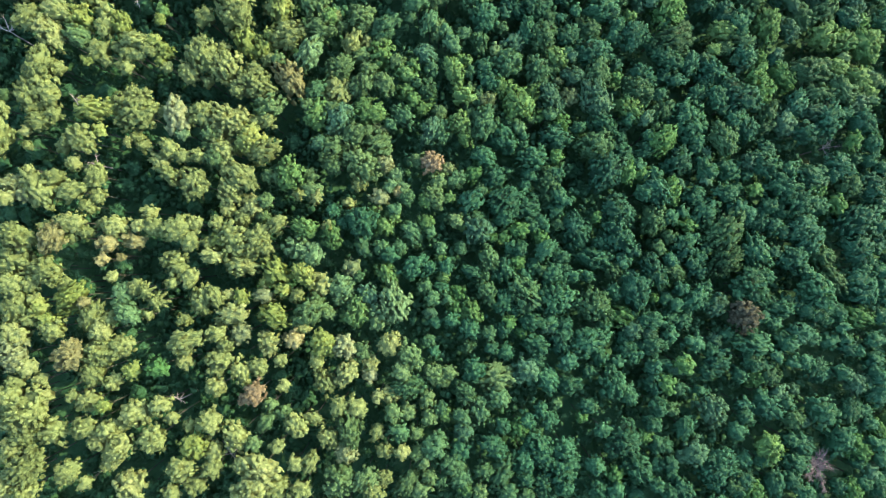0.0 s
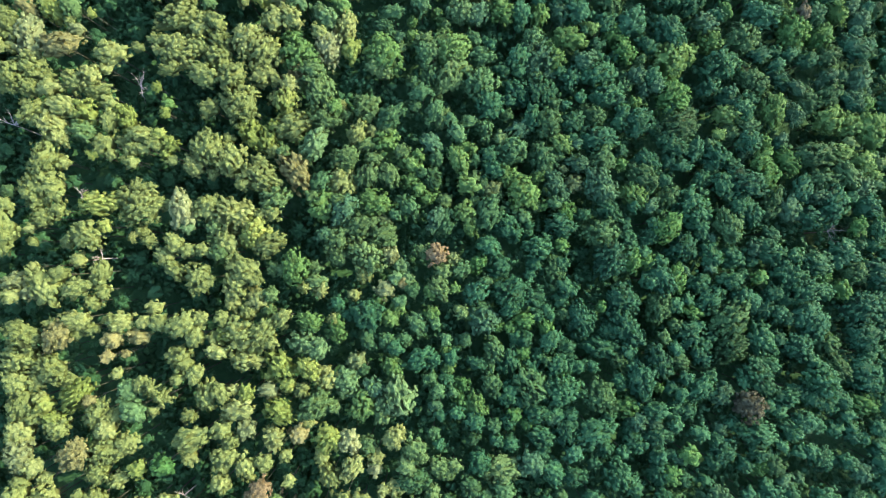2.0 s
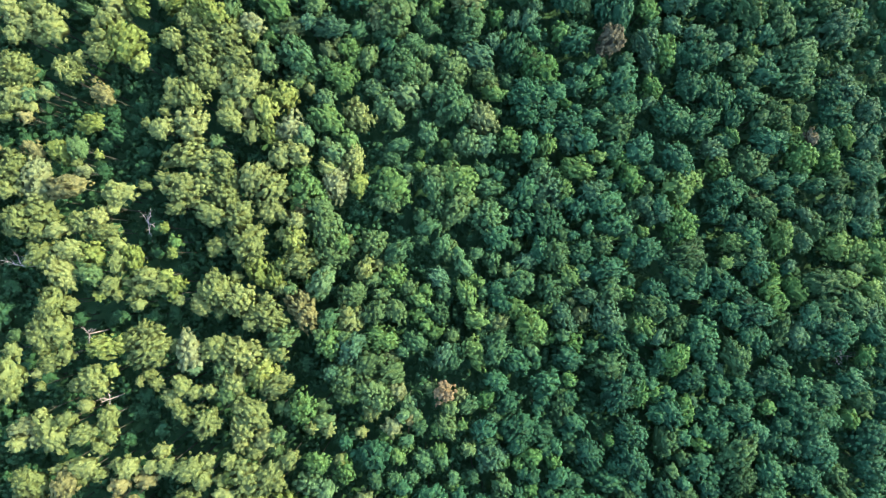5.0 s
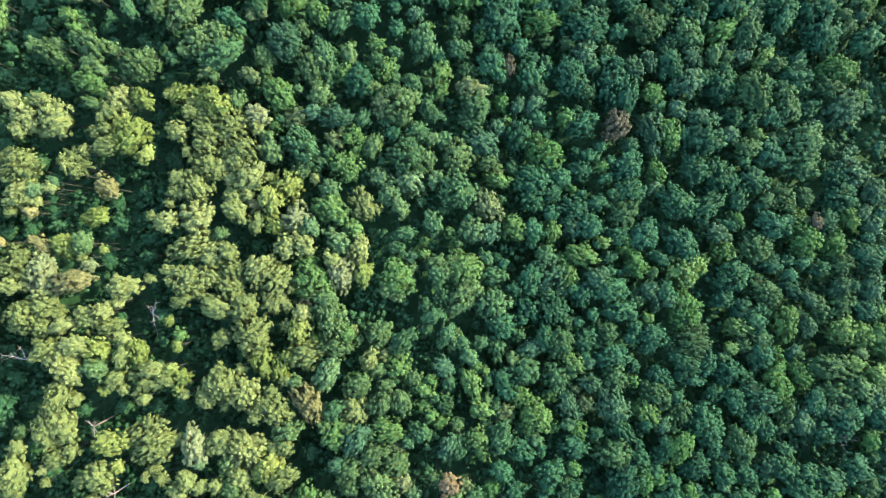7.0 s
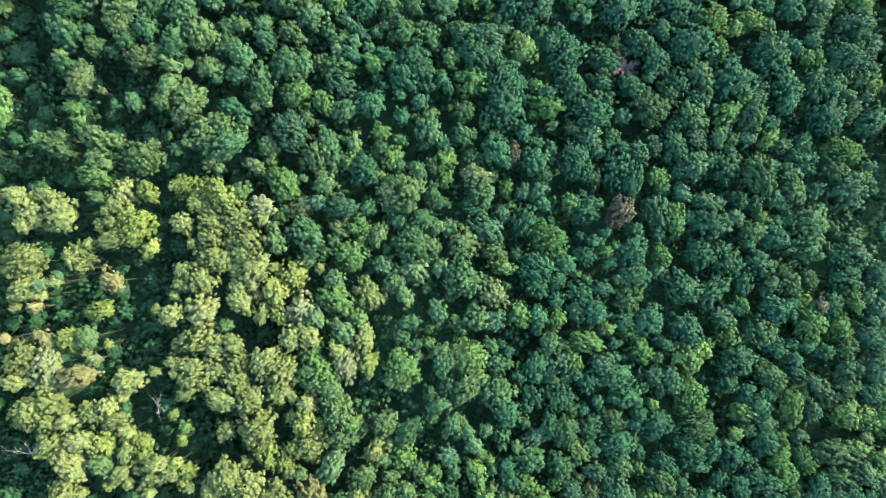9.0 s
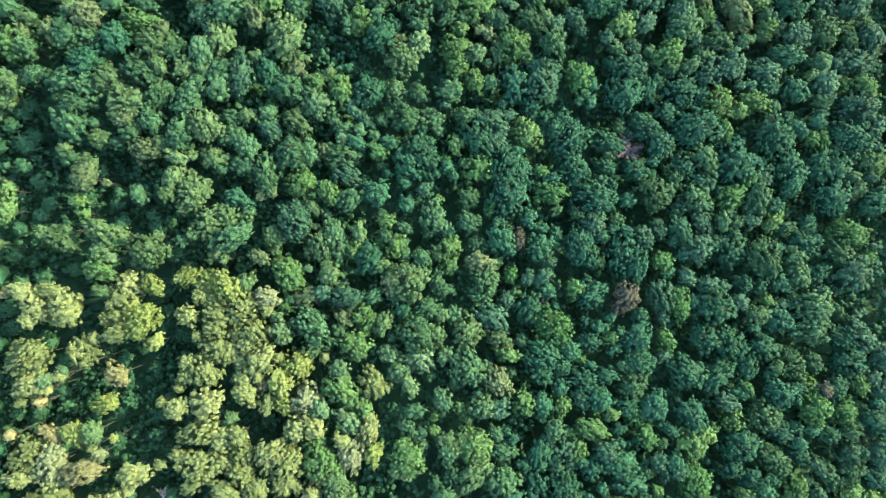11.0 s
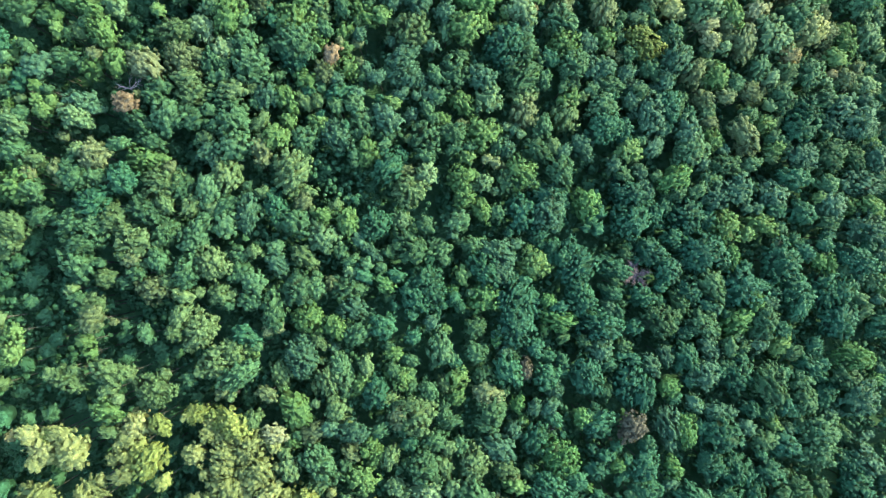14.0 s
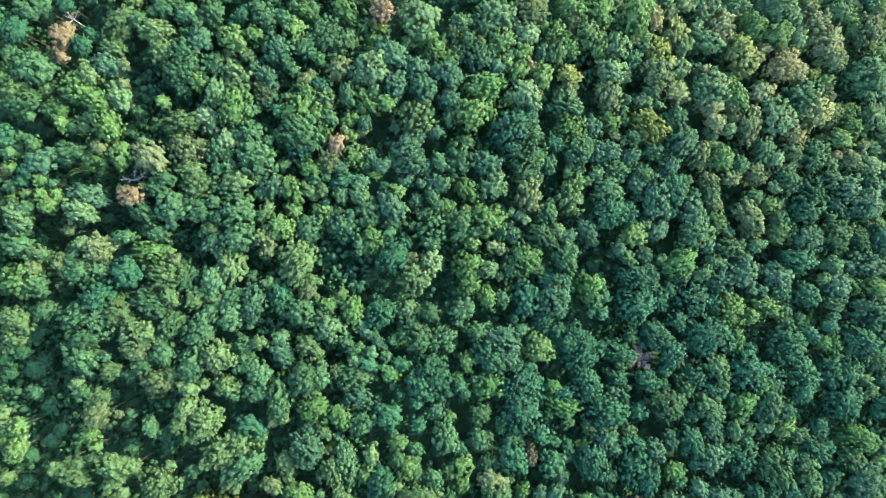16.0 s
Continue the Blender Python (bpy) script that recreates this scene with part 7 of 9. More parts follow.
tree("blue", 62.3, 62.3, 5.8)
tree("bronze", 64.3, 54.2, 4.3, 0, 1.20, 108)
tree("fresh", 66.7, 65.2, 2.6, 0, 1.20, 162)
tree("lime", 68.2, 68.8, 4.6)
tree("mid", 68.4, 59.3, 2.2, 0, 1.15, 90)
tree("fresh", 69.9, 61.3, 2.7, 0, 1.15, 90)
tree("green", 70.7, 59.6, 1.4)
tree("blue", 72.6, 53.6, 5.8)
tree("blue", 73.7, 58.9, 1.7)
tree("lime", 74.0, 67.2, 2.4)
tree("under", 74.3, 50.1, 1.8)
tree("lime", 78.6, 69.5, 4.1, 0, 1.18, 158)
tree("blue", 79.7, 53.9, 2.4)
tree("blue", 81.9, 51.7, 2.1)
tree("green", 83.1, 60.2, 5.7)
tree("mid", 83.5, 68.5, 2.1)
tree("green", 87.5, 52.5, 5.6, 0, 1.10, 120)
tree("green", 88.3, 65.7, 2.1)
tree("blue", 90.1, 62.3, 2.5, 0, 1.18, 139)
tree("fresh", 93.6, 59.9, 2.1)
tree("bronze", 95.2, 61.4, 1.7)
tree("green", 95.2, 64.3, 2.4)
tree("green", 95.6, 53.0, 5.4, 0, 1.13, 94)
tree("fresh", 96.7, 59.0, 2.7, 0, 1.14, 86)
tree("blue", 96.8, 66.5, 2.1)
tree("green", 99.5, 52.6, 4.7, 0, 1.20, 82)
tree("bronze", 100.0, 57.5, 2.1, 0, 1.20, 64)
tree("blue", 103.4, 60.1, 5.0, 0, 1.15, 145)
tree("blue", 103.9, 56.3, 3.4, 0, 1.13, 72)
tree("bronze", 104.6, 50.2, 2.5, 0, 1.20, 150)
tree("grey", 106.6, 68.7, 5.3, 0, 1.16, 169)
tree("green", 107.7, 64.4, 3.0, 0, 1.20, 122)
tree("mid", 108.8, 54.5, 3.7, 0, 1.13, 114)
tree("grey", 109.6, 50.1, 2.1)
tree("grey", 110.7, 61.5, 2.5)
tree("lime", 111.5, 53.7, 2.7, 0, 1.15, 64)
tree("grey", 112.4, 64.5, 2.5)
tree("grey", 112.4, 58.3, 1.9, 0, 1.14, 135)
tree("under", -101.3, 88.5, 2.1)
tree("under", -99.5, 79.1, 1.9)
tree("mid", -99.1, 85.4, 3.5, 0, 1.20, 148)
tree("under", -98.9, 86.5, 2.1)
tree("lime", -98.2, 77.5, 4.3)
tree("under", -97.1, 73.7, 2.1)
tree("brown", -95.7, 80.1, 2.0)
tree("bronze", -94.8, 76.4, 3.0, 0, 1.20, 124)
tree("olive", -94.8, 83.1, 2.5, 0, 1.18, 162)
tree("mid", -93.6, 70.5, 2.8, 0, 1.15, 41)
tree("under", -93.3, 75.0, 1.9)
tree("brown", -89.8, 80.8, 2.6, 0, 1.20, 108)
tree("brown", -88.9, 88.6, 1.5, 0, 1.11, 150)
tree("mid", -87.9, 83.0, 2.6, 0, 1.18, 45)
tree("mid", -86.1, 79.5, 3.4)
tree("olive", -85.3, 85.7, 1.7)
tree("mid", -82.7, 79.5, 3.2)
tree("brown", -81.9, 84.5, 3.6)
tree("green", -81.8, 73.7, 4.3, 0, 1.15, 14)
tree("olive", -78.2, 70.1, 4.1)
tree("mid", -76.6, 86.8, 2.5, 0, 1.20, 18)
tree("green", -75.5, 79.2, 3.9)
tree("lime", -71.6, 83.7, 4.0, 0, 1.20, 167)
tree("mid", -70.7, 71.8, 4.1, 0, 1.20, 145)
tree("mid", -70.1, 88.1, 3.2, 0, 1.20, 168)
tree("olive", -67.7, 78.2, 4.7, 0, 1.12, 176)
tree("under", -67.6, 87.3, 2.2)
tree("lime", -67.5, 83.8, 1.5)
tree("olive", -66.5, 73.6, 2.8, 0, 1.20, 124)
tree("under", -66.3, 81.7, 2.2)
tree("under", -65.7, 80.3, 1.9)
tree("brown", -65.7, 81.9, 1.7)
tree("mid", -63.9, 77.6, 3.6, 0, 1.12, 55)
tree("olive", -61.1, 73.1, 2.7, 0, 1.20, 52)
tree("mid", -59.4, 88.7, 2.0, 0, 1.18, 64)
tree("mid", -58.3, 70.2, 2.3, 0, 1.20, 45)
tree("olive", -57.7, 89.0, 1.8)
tree("mid", -57.3, 76.7, 3.5, 0, 1.19, 93)
tree("grey", -57.1, 85.8, 3.2, 0, 1.20, 45)
tree("olive", -56.5, 72.8, 1.8)
tree("grey", -55.9, 83.2, 2.1)
tree("olive", -53.6, 80.1, 4.2, 0, 1.20, 78)
tree("mid", -53.2, 73.0, 3.5, 0, 1.20, 39)
tree("under", -52.3, 78.9, 2.0)
tree("mid", -51.3, 87.0, 4.4, 0, 1.10, 176)
tree("under", -50.3, 80.3, 2.0)
tree("grey", -49.6, 78.0, 1.5)
tree("grey", -48.7, 71.9, 4.2, 0, 1.20, 93)
tree("bronze", -46.5, 82.5, 1.2)
tree("brown", -45.7, 86.3, 3.2, 0, 1.20, 107)
tree("olive", -45.2, 76.6, 1.8)
tree("green", -42.9, 73.6, 3.8, 0, 1.19, 88)
tree("lime", -42.7, 89.1, 3.6)
tree("olive", -39.6, 83.1, 4.1, 0, 1.20, 55)
tree("olive", -38.2, 76.6, 1.8)
tree("olive", -38.2, 80.1, 4.1, 0, 1.20, 50)
tree("under", -36.6, 81.6, 2.0)
tree("brown", -36.5, 74.7, 2.4, 0, 1.17, 64)
tree("mid", -36.0, 89.1, 3.6)
tree("olive", -35.2, 77.0, 2.1, 0, 1.20, 154)
tree("olive", -34.4, 72.6, 1.2)
tree("under", -33.8, 80.2, 2.0)
tree("under", -32.4, 82.4, 2.6)
tree("lime", -31.9, 71.2, 2.3)
tree("under", -31.0, 78.0, 2.0)
tree("olive", -29.3, 73.0, 2.2, 0, 1.20, 45)
tree("under", -28.2, 80.2, 2.0)
tree("mid", -24.6, 85.8, 1.8)
tree("mid", -24.6, 83.8, 1.2)
tree("green", -24.6, 75.1, 1.2)
tree("under", -24.0, 71.5, 2.0)
tree("under", -23.3, 75.8, 2.0)
tree("lime", -21.3, 86.5, 3.8)
tree("under", -21.1, 78.7, 2.0)
tree("mid", -17.3, 88.5, 1.8)
tree("green", -16.6, 82.6, 4.1, 0, 1.20, 47)
tree("bronze", -16.0, 79.8, 2.2)
tree("mid", -15.3, 70.3, 1.5)
tree("green", -14.0, 86.5, 2.4, 0, 1.20, 135)
tree("pale", -13.3, 70.2, 2.9)
tree("brown", -12.1, 82.1, 2.3, 0, 1.20, 175)
tree("olive", -12.0, 89.9, 1.2)
tree("olive", -11.3, 77.6, 4.5)
tree("mid", -7.6, 85.7, 2.4, 0, 1.15, 154)
tree("pale", -7.4, 81.1, 3.1, 0, 1.11, 119)
tree("under", -3.8, 75.7, 2.0)
tree("mid", -0.7, 87.8, 2.4, 0, 1.15, 26)
tree("lime", 1.3, 80.2, 3.9)
tree("lime", 1.7, 75.8, 3.0)
tree("lime", 2.4, 85.8, 2.3)
tree("mid", 3.1, 88.6, 1.9)
tree("pale", 5.8, 79.3, 2.8, 0, 1.18, 33)
tree("lime", 6.0, 72.6, 3.0, 0, 1.16, 118)
tree("brown", 7.2, 85.2, 1.6)
tree("pale", 9.3, 77.6, 1.3)
tree("brown", 9.3, 84.5, 1.6)
tree("mid", 9.9, 72.1, 2.5)
tree("mid", 10.0, 88.3, 2.6, 0, 1.11, 81)
tree("brown", 11.4, 83.8, 1.3)
tree("bronze", 12.1, 79.9, 3.3, 0, 1.20, 78)
tree("grey", 12.4, 88.4, 2.7, 0, 1.20, 113)
tree("mid", 14.9, 79.6, 2.2)
tree("lime", 15.7, 82.2, 4.3, 0, 1.15, 121)
tree("blue", 16.0, 72.1, 4.4, 0, 1.16, 93)
tree("mid", 17.8, 80.3, 1.9)
tree("lime", 19.4, 79.1, 1.9, 0, 1.20, 116)
tree("bronze", 19.8, 87.4, 3.6, 0, 1.17, 131)
tree("grey", 22.6, 72.3, 4.9)
tree("blue", 22.9, 76.3, 4.1, 0, 1.20, 163)
tree("olive", 23.5, 88.7, 2.3)
tree("mid", 25.2, 82.6, 4.6, 0, 1.20, 117)
tree("blue", 25.6, 71.9, 1.3)
tree("grey", 26.0, 87.5, 2.5, 0, 1.15, 26)
tree("grey", 31.1, 88.7, 3.4, 0, 1.20, 134)
tree("fresh", 32.2, 74.3, 4.1, 0, 1.15, 101)
tree("green", 33.5, 70.4, 1.9)
tree("under", 34.1, 80.0, 2.4)
tree("green", 34.9, 74.6, 1.3)
tree("under", 35.6, 84.5, 2.1)
tree("green", 35.7, 72.5, 1.9)
tree("under", 38.7, 80.0, 2.1)
tree("grey", 39.1, 84.4, 2.4)
tree("bronze", 41.6, 82.1, 2.5, 0, 1.20, 123)
tree("lime", 43.1, 87.9, 3.2)
tree("blue", 43.3, 76.8, 4.7, 0, 1.18, 139)
tree("blue", 43.5, 70.5, 4.7)
tree("grey", 46.2, 82.7, 2.8, 0, 1.15, 110)
tree("green", 46.7, 73.1, 1.3)
tree("grey", 47.6, 78.1, 3.0, 0, 1.20, 115)
tree("grey", 49.5, 89.1, 3.0, 0, 1.20, 53)
tree("blue", 49.8, 71.6, 3.1, 0, 1.20, 102)
tree("under", 49.8, 86.0, 1.8)
tree("bronze", 50.4, 81.7, 1.7)
tree("green", 52.5, 73.9, 2.9, 0, 1.12, 85)
tree("fresh", 55.0, 80.9, 4.1, 0, 1.20, 28)
tree("mid", 55.6, 77.6, 3.1, 0, 1.17, 26)
tree("blue", 58.3, 71.7, 5.2)
tree("mid", 59.2, 88.0, 4.7)
tree("bronze", 60.6, 77.9, 2.6, 0, 1.20, 30)
tree("grey", 62.6, 84.9, 2.2, 0, 1.18, 64)
tree("blue", 64.2, 70.7, 2.9, 0, 1.20, 72)
tree("mid", 64.4, 81.0, 3.2, 0, 1.11, 63)
tree("grey", 65.9, 76.7, 4.7)
tree("bronze", 68.4, 84.7, 4.0, 0, 1.18, 176)
tree("grey", 68.7, 88.6, 1.9, 0, 1.14, 135)
tree("grey", 71.6, 78.4, 4.4)
tree("bronze", 73.0, 83.1, 1.4)
tree("brown", 74.2, 88.7, 2.7, 0, 1.15, 154)
tree("grey", 74.4, 73.6, 1.7)
tree("mid", 75.8, 85.1, 2.7, 0, 1.18, 31)
tree("grey", 76.0, 79.4, 1.7)
tree("grey", 77.4, 73.6, 1.7)
tree("green", 79.0, 74.3, 1.7)
tree("grey", 81.3, 77.2, 4.3, 0, 1.15, 128)
tree("olive", 81.5, 87.4, 2.3, 0, 1.20, 135)
tree("green", 82.0, 73.5, 3.1, 0, 1.20, 11)
tree("under", 82.0, 82.2, 2.2)
tree("lime", 82.3, 89.3, 2.7)
tree("under", 82.8, 76.7, 2.2)
tree("bronze", 86.2, 78.2, 1.9, 0, 1.14, 45)
tree("green", 86.9, 81.4, 4.1, 0, 1.20, 164)
tree("green", 89.0, 72.4, 3.7)
tree("grey", 89.4, 87.0, 4.5)
tree("lime", 94.2, 76.7, 2.1, 0, 1.20, 26)
tree("under", 95.1, 75.1, 1.8)
tree("mid", 96.1, 80.2, 3.5)
tree("mid", 96.9, 70.2, 2.8, 0, 1.20, 174)
tree("bronze", 97.0, 87.8, 5.3)
tree("grey", 97.5, 75.0, 4.4)
tree("under", 99.3, 78.2, 1.9)
tree("grey", 100.7, 80.1, 1.7)
tree("lime", 103.3, 74.4, 3.0)
tree("bronze", 104.5, 86.4, 4.0, 0, 1.20, 122)
tree("mid", 106.1, 73.5, 1.7)
tree("grey", 106.1, 80.3, 5.2, 0, 1.20, 172)
tree("lime", 108.1, 74.1, 3.4, 0, 1.20, 146)
tree("grey", 110.1, 86.9, 3.7, 0, 1.20, 85)
tree("mid", 110.9, 82.3, 2.1)
tree("under", -101.9, 91.9, 1.9)
tree("lime", -100.2, 95.7, 1.4)
tree("mid", -100.2, 98.2, 2.0)
tree("lime", -100.1, 102.5, 1.4)
tree("mid", -100.1, 105.6, 1.7)
tree("olive", -99.7, 92.6, 1.7)
tree("lime", -99.0, 106.2, 2.0)
tree("pale", -98.4, 91.2, 3.2, 0, 1.20, 135)
tree("lime", -98.4, 108.7, 1.7)
tree("green", -97.9, 99.4, 1.7)
tree("olive", -97.4, 96.9, 1.4)
tree("lime", -97.3, 105.0, 1.4)
tree("mid", -96.8, 93.2, 2.0)
tree("green", -96.2, 101.9, 2.0)
tree("bronze", -95.4, 107.9, 2.2, 0, 1.15, 116)
tree("under", -94.4, 100.7, 1.9)
tree("lime", -93.9, 96.4, 1.7)
tree("lime", -93.9, 99.5, 1.7)
tree("grey", -93.2, 103.8, 3.4)
tree("under", -93.1, 104.8, 1.9)
tree("lime", -92.2, 93.9, 2.0)
tree("mid", -91.6, 98.9, 1.4)
tree("lime", -91.0, 96.4, 1.7)
tree("under", -90.7, 100.1, 2.2)
tree("mid", -88.7, 105.9, 3.4, 0, 1.20, 14)
tree("pale", -85.8, 92.9, 3.7, 0, 1.19, 137)
tree("mid", -85.2, 105.3, 1.7)
tree("grey", -84.8, 96.0, 4.0, 0, 1.20, 153)
tree("under", -84.4, 91.3, 1.9)
tree("under", -84.4, 97.5, 1.9)
tree("lime", -82.9, 104.6, 2.9)
tree("brown", -81.7, 107.3, 2.0)
tree("lime", -77.4, 105.7, 3.0, 0, 1.19, 89)
tree("bronze", -77.0, 97.8, 1.1)
tree("rust", -74.9, 96.3, 2.8, -1.5, 1.16, 21)
tree("mid", -72.9, 92.8, 3.6, 0, 1.20, 146)
tree("brown", -72.8, 98.5, 1.2)
tree("olive", -72.8, 108.7, 1.4)
tree("silver", -70.8, 104.9, 4.2, 0, 1.20, 137)
tree("mid", -69.1, 97.8, 2.8, 0, 1.20, 135)
tree("mid", -67.9, 100.7, 2.6, 0, 1.20, 146)
tree("olive", -66.8, 107.6, 1.7)
tree("mid", -66.2, 93.8, 4.4)
tree("mid", -65.6, 109.6, 1.7)
tree("brown", -63.4, 106.8, 4.6, 0, 1.11, 125)
tree("olive", -62.3, 102.3, 2.9, 0, 1.20, 11)
tree("olive", -60.9, 99.1, 4.3, 0, 1.20, 167)
tree("mid", -60.9, 93.3, 3.5, 0, 1.11, 6)
tree("brown", -60.4, 108.0, 2.6, 0, 1.20, 156)
tree("mid", -57.1, 94.9, 2.1)
tree("mid", -56.8, 106.9, 3.0, 0, 1.20, 107)
tree("mid", -56.5, 91.6, 1.8)
tree("mid", -56.4, 98.8, 2.1)
tree("mid", -56.4, 102.7, 1.8)
tree("pale", -54.4, 109.2, 3.3, 0, 1.10, 89)
tree("mid", -54.1, 106.2, 2.1, 0, 1.20, 26)
tree("mid", -53.9, 103.4, 2.1)
tree("mid", -53.1, 96.9, 3.0, 0, 1.20, 0)
tree("olive", -52.0, 100.1, 3.4, 0, 1.20, 0)
tree("mid", -51.8, 92.6, 4.8)
tree("mid", -51.5, 104.1, 1.8)
tree("mid", -47.8, 105.6, 5.0, 0, 1.12, 149)
tree("olive", -47.7, 100.9, 1.8)
tree("mid", -47.1, 97.6, 1.8)
tree("olive", -45.8, 93.0, 2.6, 0, 1.20, 43)
tree("mid", -45.2, 109.4, 1.5)
tree("grey", -44.5, 99.3, 3.6)
tree("bronze", -42.0, 104.2, 1.8)
tree("lime", -40.1, 98.4, 3.4, 0, 1.20, 117)
tree("lime", -39.9, 93.6, 2.2, 0, 1.20, 108)
tree("blue", -38.7, 108.5, 3.8, 0, 1.20, 136)
tree("under", -38.0, 94.5, 2.0)
tree("olive", -36.3, 98.4, 2.4, 0, 1.20, 135)
tree("lime", -35.8, 103.1, 2.6, 0, 1.20, 154)
tree("green", -35.0, 100.4, 2.1)
tree("olive", -33.3, 98.3, 2.1, 0, 1.20, 116)
tree("lime", -32.5, 92.6, 3.1, 0, 1.17, 130)
tree("green", -32.4, 95.1, 1.5)
tree("mid", -32.4, 101.8, 1.8)
tree("brown", -31.3, 104.8, 3.0)
tree("rust", -29.5, 109.1, 2.5, -1.5, 1.05, 73)
tree("lime", -29.2, 107.2, 1.2)
tree("bronze", -28.9, 97.3, 2.5, 0, 1.17, 116)
tree("grey", -28.5, 103.5, 2.0, 0, 1.20, 154)
tree("grey", -28.4, 90.1, 4.1, 0, 1.13, 114)
tree("green", -27.9, 100.1, 3.5, 0, 1.17, 16)
tree("green", -26.6, 92.5, 1.5)
tree("lime", -26.0, 106.6, 3.1)
tree("mid", -24.4, 97.4, 2.9, 0, 1.19, 135)
tree("grey", -23.9, 100.6, 1.8)
tree("brown", -23.3, 108.0, 1.5)
tree("mid", -22.7, 93.0, 4.4)
tree("bronze", -22.6, 104.6, 1.2)
tree("grey", -21.8, 106.3, 2.0, 0, 1.18, 116)
tree("grey", -19.1, 104.4, 2.2, 0, 1.20, 26)
tree("green", -18.6, 99.3, 1.5)
tree("bronze", -16.7, 91.2, 3.3, 0, 1.17, 10)
tree("grey", -16.7, 94.4, 3.7, 0, 1.12, 133)
tree("mid", -16.6, 105.9, 2.1, 0, 1.19, 90)
tree("lime", -15.8, 98.4, 2.1, 0, 1.19, 156)
tree("grey", -13.6, 100.9, 2.4, 0, 1.15, 26)
tree("grey", -13.0, 105.5, 4.6, 0, 1.20, 29)
tree("grey", -12.9, 109.1, 4.0, 0, 1.20, 26)
tree("grey", -11.2, 95.9, 2.2)
tree("grey", -9.9, 100.1, 1.5)
tree("grey", -9.3, 103.7, 2.7)
tree("mid", -8.1, 90.2, 5.2)
tree("mid", -7.4, 97.1, 2.1, 0, 1.18, 116)
tree("grey", -6.5, 100.5, 2.9)
tree("mid", -5.9, 94.7, 1.8)
tree("mid", -5.3, 105.4, 2.4, 0, 1.20, 116)
tree("mid", -4.5, 100.2, 2.2)
tree("lime", -3.8, 94.7, 2.2)
tree("mid", -3.1, 92.7, 2.2)
tree("bronze", -1.1, 91.3, 3.3)
tree("mid", -0.9, 106.0, 4.4)
tree("brown", 1.0, 94.1, 1.6)
tree("lime", 1.2, 98.8, 3.0, 0, 1.20, 127)
tree("grey", 5.9, 105.3, 3.8, 0, 1.12, 153)
tree("lime", 6.3, 91.5, 4.4)
tree("pale", 7.6, 100.2, 4.3)
tree("pale", 12.1, 93.5, 1.3)
tree("grey", 12.8, 108.7, 2.2)
tree("grey", 14.0, 92.8, 1.6)
tree("olive", 14.9, 99.8, 1.6)
tree("pale", 15.6, 91.4, 1.3)
tree("bronze", 16.1, 105.9, 4.8, 0, 1.13, 41)
tree("brown", 16.6, 96.9, 4.2, 0, 1.15, 84)
tree("olive", 16.8, 102.5, 3.8, 0, 1.20, 17)
tree("lime", 18.5, 108.2, 1.3)
tree("lime", 19.2, 106.1, 1.6)
tree("mid", 21.0, 93.2, 3.3, 0, 1.13, 96)
tree("mid", 21.6, 105.4, 2.6, 0, 1.20, 90)
tree("lime", 26.3, 99.9, 1.6)
tree("bronze", 26.6, 103.9, 1.9, 0, 1.20, 64)
tree("olive", 27.0, 96.6, 4.4, 0, 1.20, 74)
tree("mid", 28.5, 104.2, 1.6)
tree("lime", 28.6, 101.1, 2.6)
tree("mid", 28.8, 108.6, 4.6)
tree("olive", 31.4, 101.4, 1.6)
tree("mid", 33.6, 102.8, 2.3)
tree("grey", 34.1, 107.8, 3.5, 0, 1.20, 122)
tree("mid", 36.3, 98.8, 3.8, 0, 1.15, 175)
tree("grey", 36.5, 109.0, 3.5, 0, 1.12, 169)
tree("green", 36.6, 93.4, 5.0)
tree("mid", 38.3, 104.3, 3.6, 0, 1.20, 175)
tree("green", 38.7, 102.2, 2.3)
tree("blue", 41.6, 93.2, 3.1, 0, 1.17, 98)
tree("grey", 42.8, 107.6, 2.8, 0, 1.20, 48)
tree("grey", 44.1, 100.3, 3.4, 0, 1.20, 111)
tree("grey", 44.4, 104.3, 3.0, 0, 1.20, 26)
tree("bronze", 46.0, 103.0, 2.3)
tree("mid", 46.2, 90.7, 1.8, 0, 1.14, 135)
tree("grey", 48.8, 97.1, 5.0, 0, 1.20, 89)
tree("mid", 49.1, 108.5, 3.5, 0, 1.20, 137)
tree("grey", 50.5, 103.8, 1.7)
tree("grey", 52.0, 93.8, 2.4)
tree("under", 52.3, 109.0, 1.8)
tree("blue", 53.1, 99.0, 4.2, 0, 1.20, 105)
tree("grey", 53.2, 105.8, 3.2, 0, 1.20, 72)
tree("bronze", 55.8, 98.9, 2.5, 0, 1.20, 95)
tree("under", 57.0, 90.7, 1.8)
tree("bronze", 57.2, 101.7, 2.0)
tree("grey", 58.7, 93.0, 4.4)
tree("under", 59.4, 90.7, 2.1)
tree("green", 59.6, 98.3, 2.1)
tree("brown", 60.5, 108.0, 3.6, 0, 1.17, 62)
tree("olive", 63.3, 106.1, 1.7)
tree("brown", 63.3, 101.6, 3.4, 0, 1.20, 153)
tree("pale", 64.3, 98.7, 2.8, 0, 1.17, 64)
tree("brown", 65.0, 95.6, 2.5, 0, 1.17, 162)
tree("lime", 65.5, 91.2, 3.6)
tree("lime", 66.4, 107.2, 3.7)
tree("brown", 68.9, 102.4, 2.6, 0, 1.15, 154)
tree("olive", 70.1, 103.3, 2.0)
tree("mid", 71.6, 106.0, 3.1)
tree("brown", 73.6, 92.7, 4.2, 0, 1.20, 132)
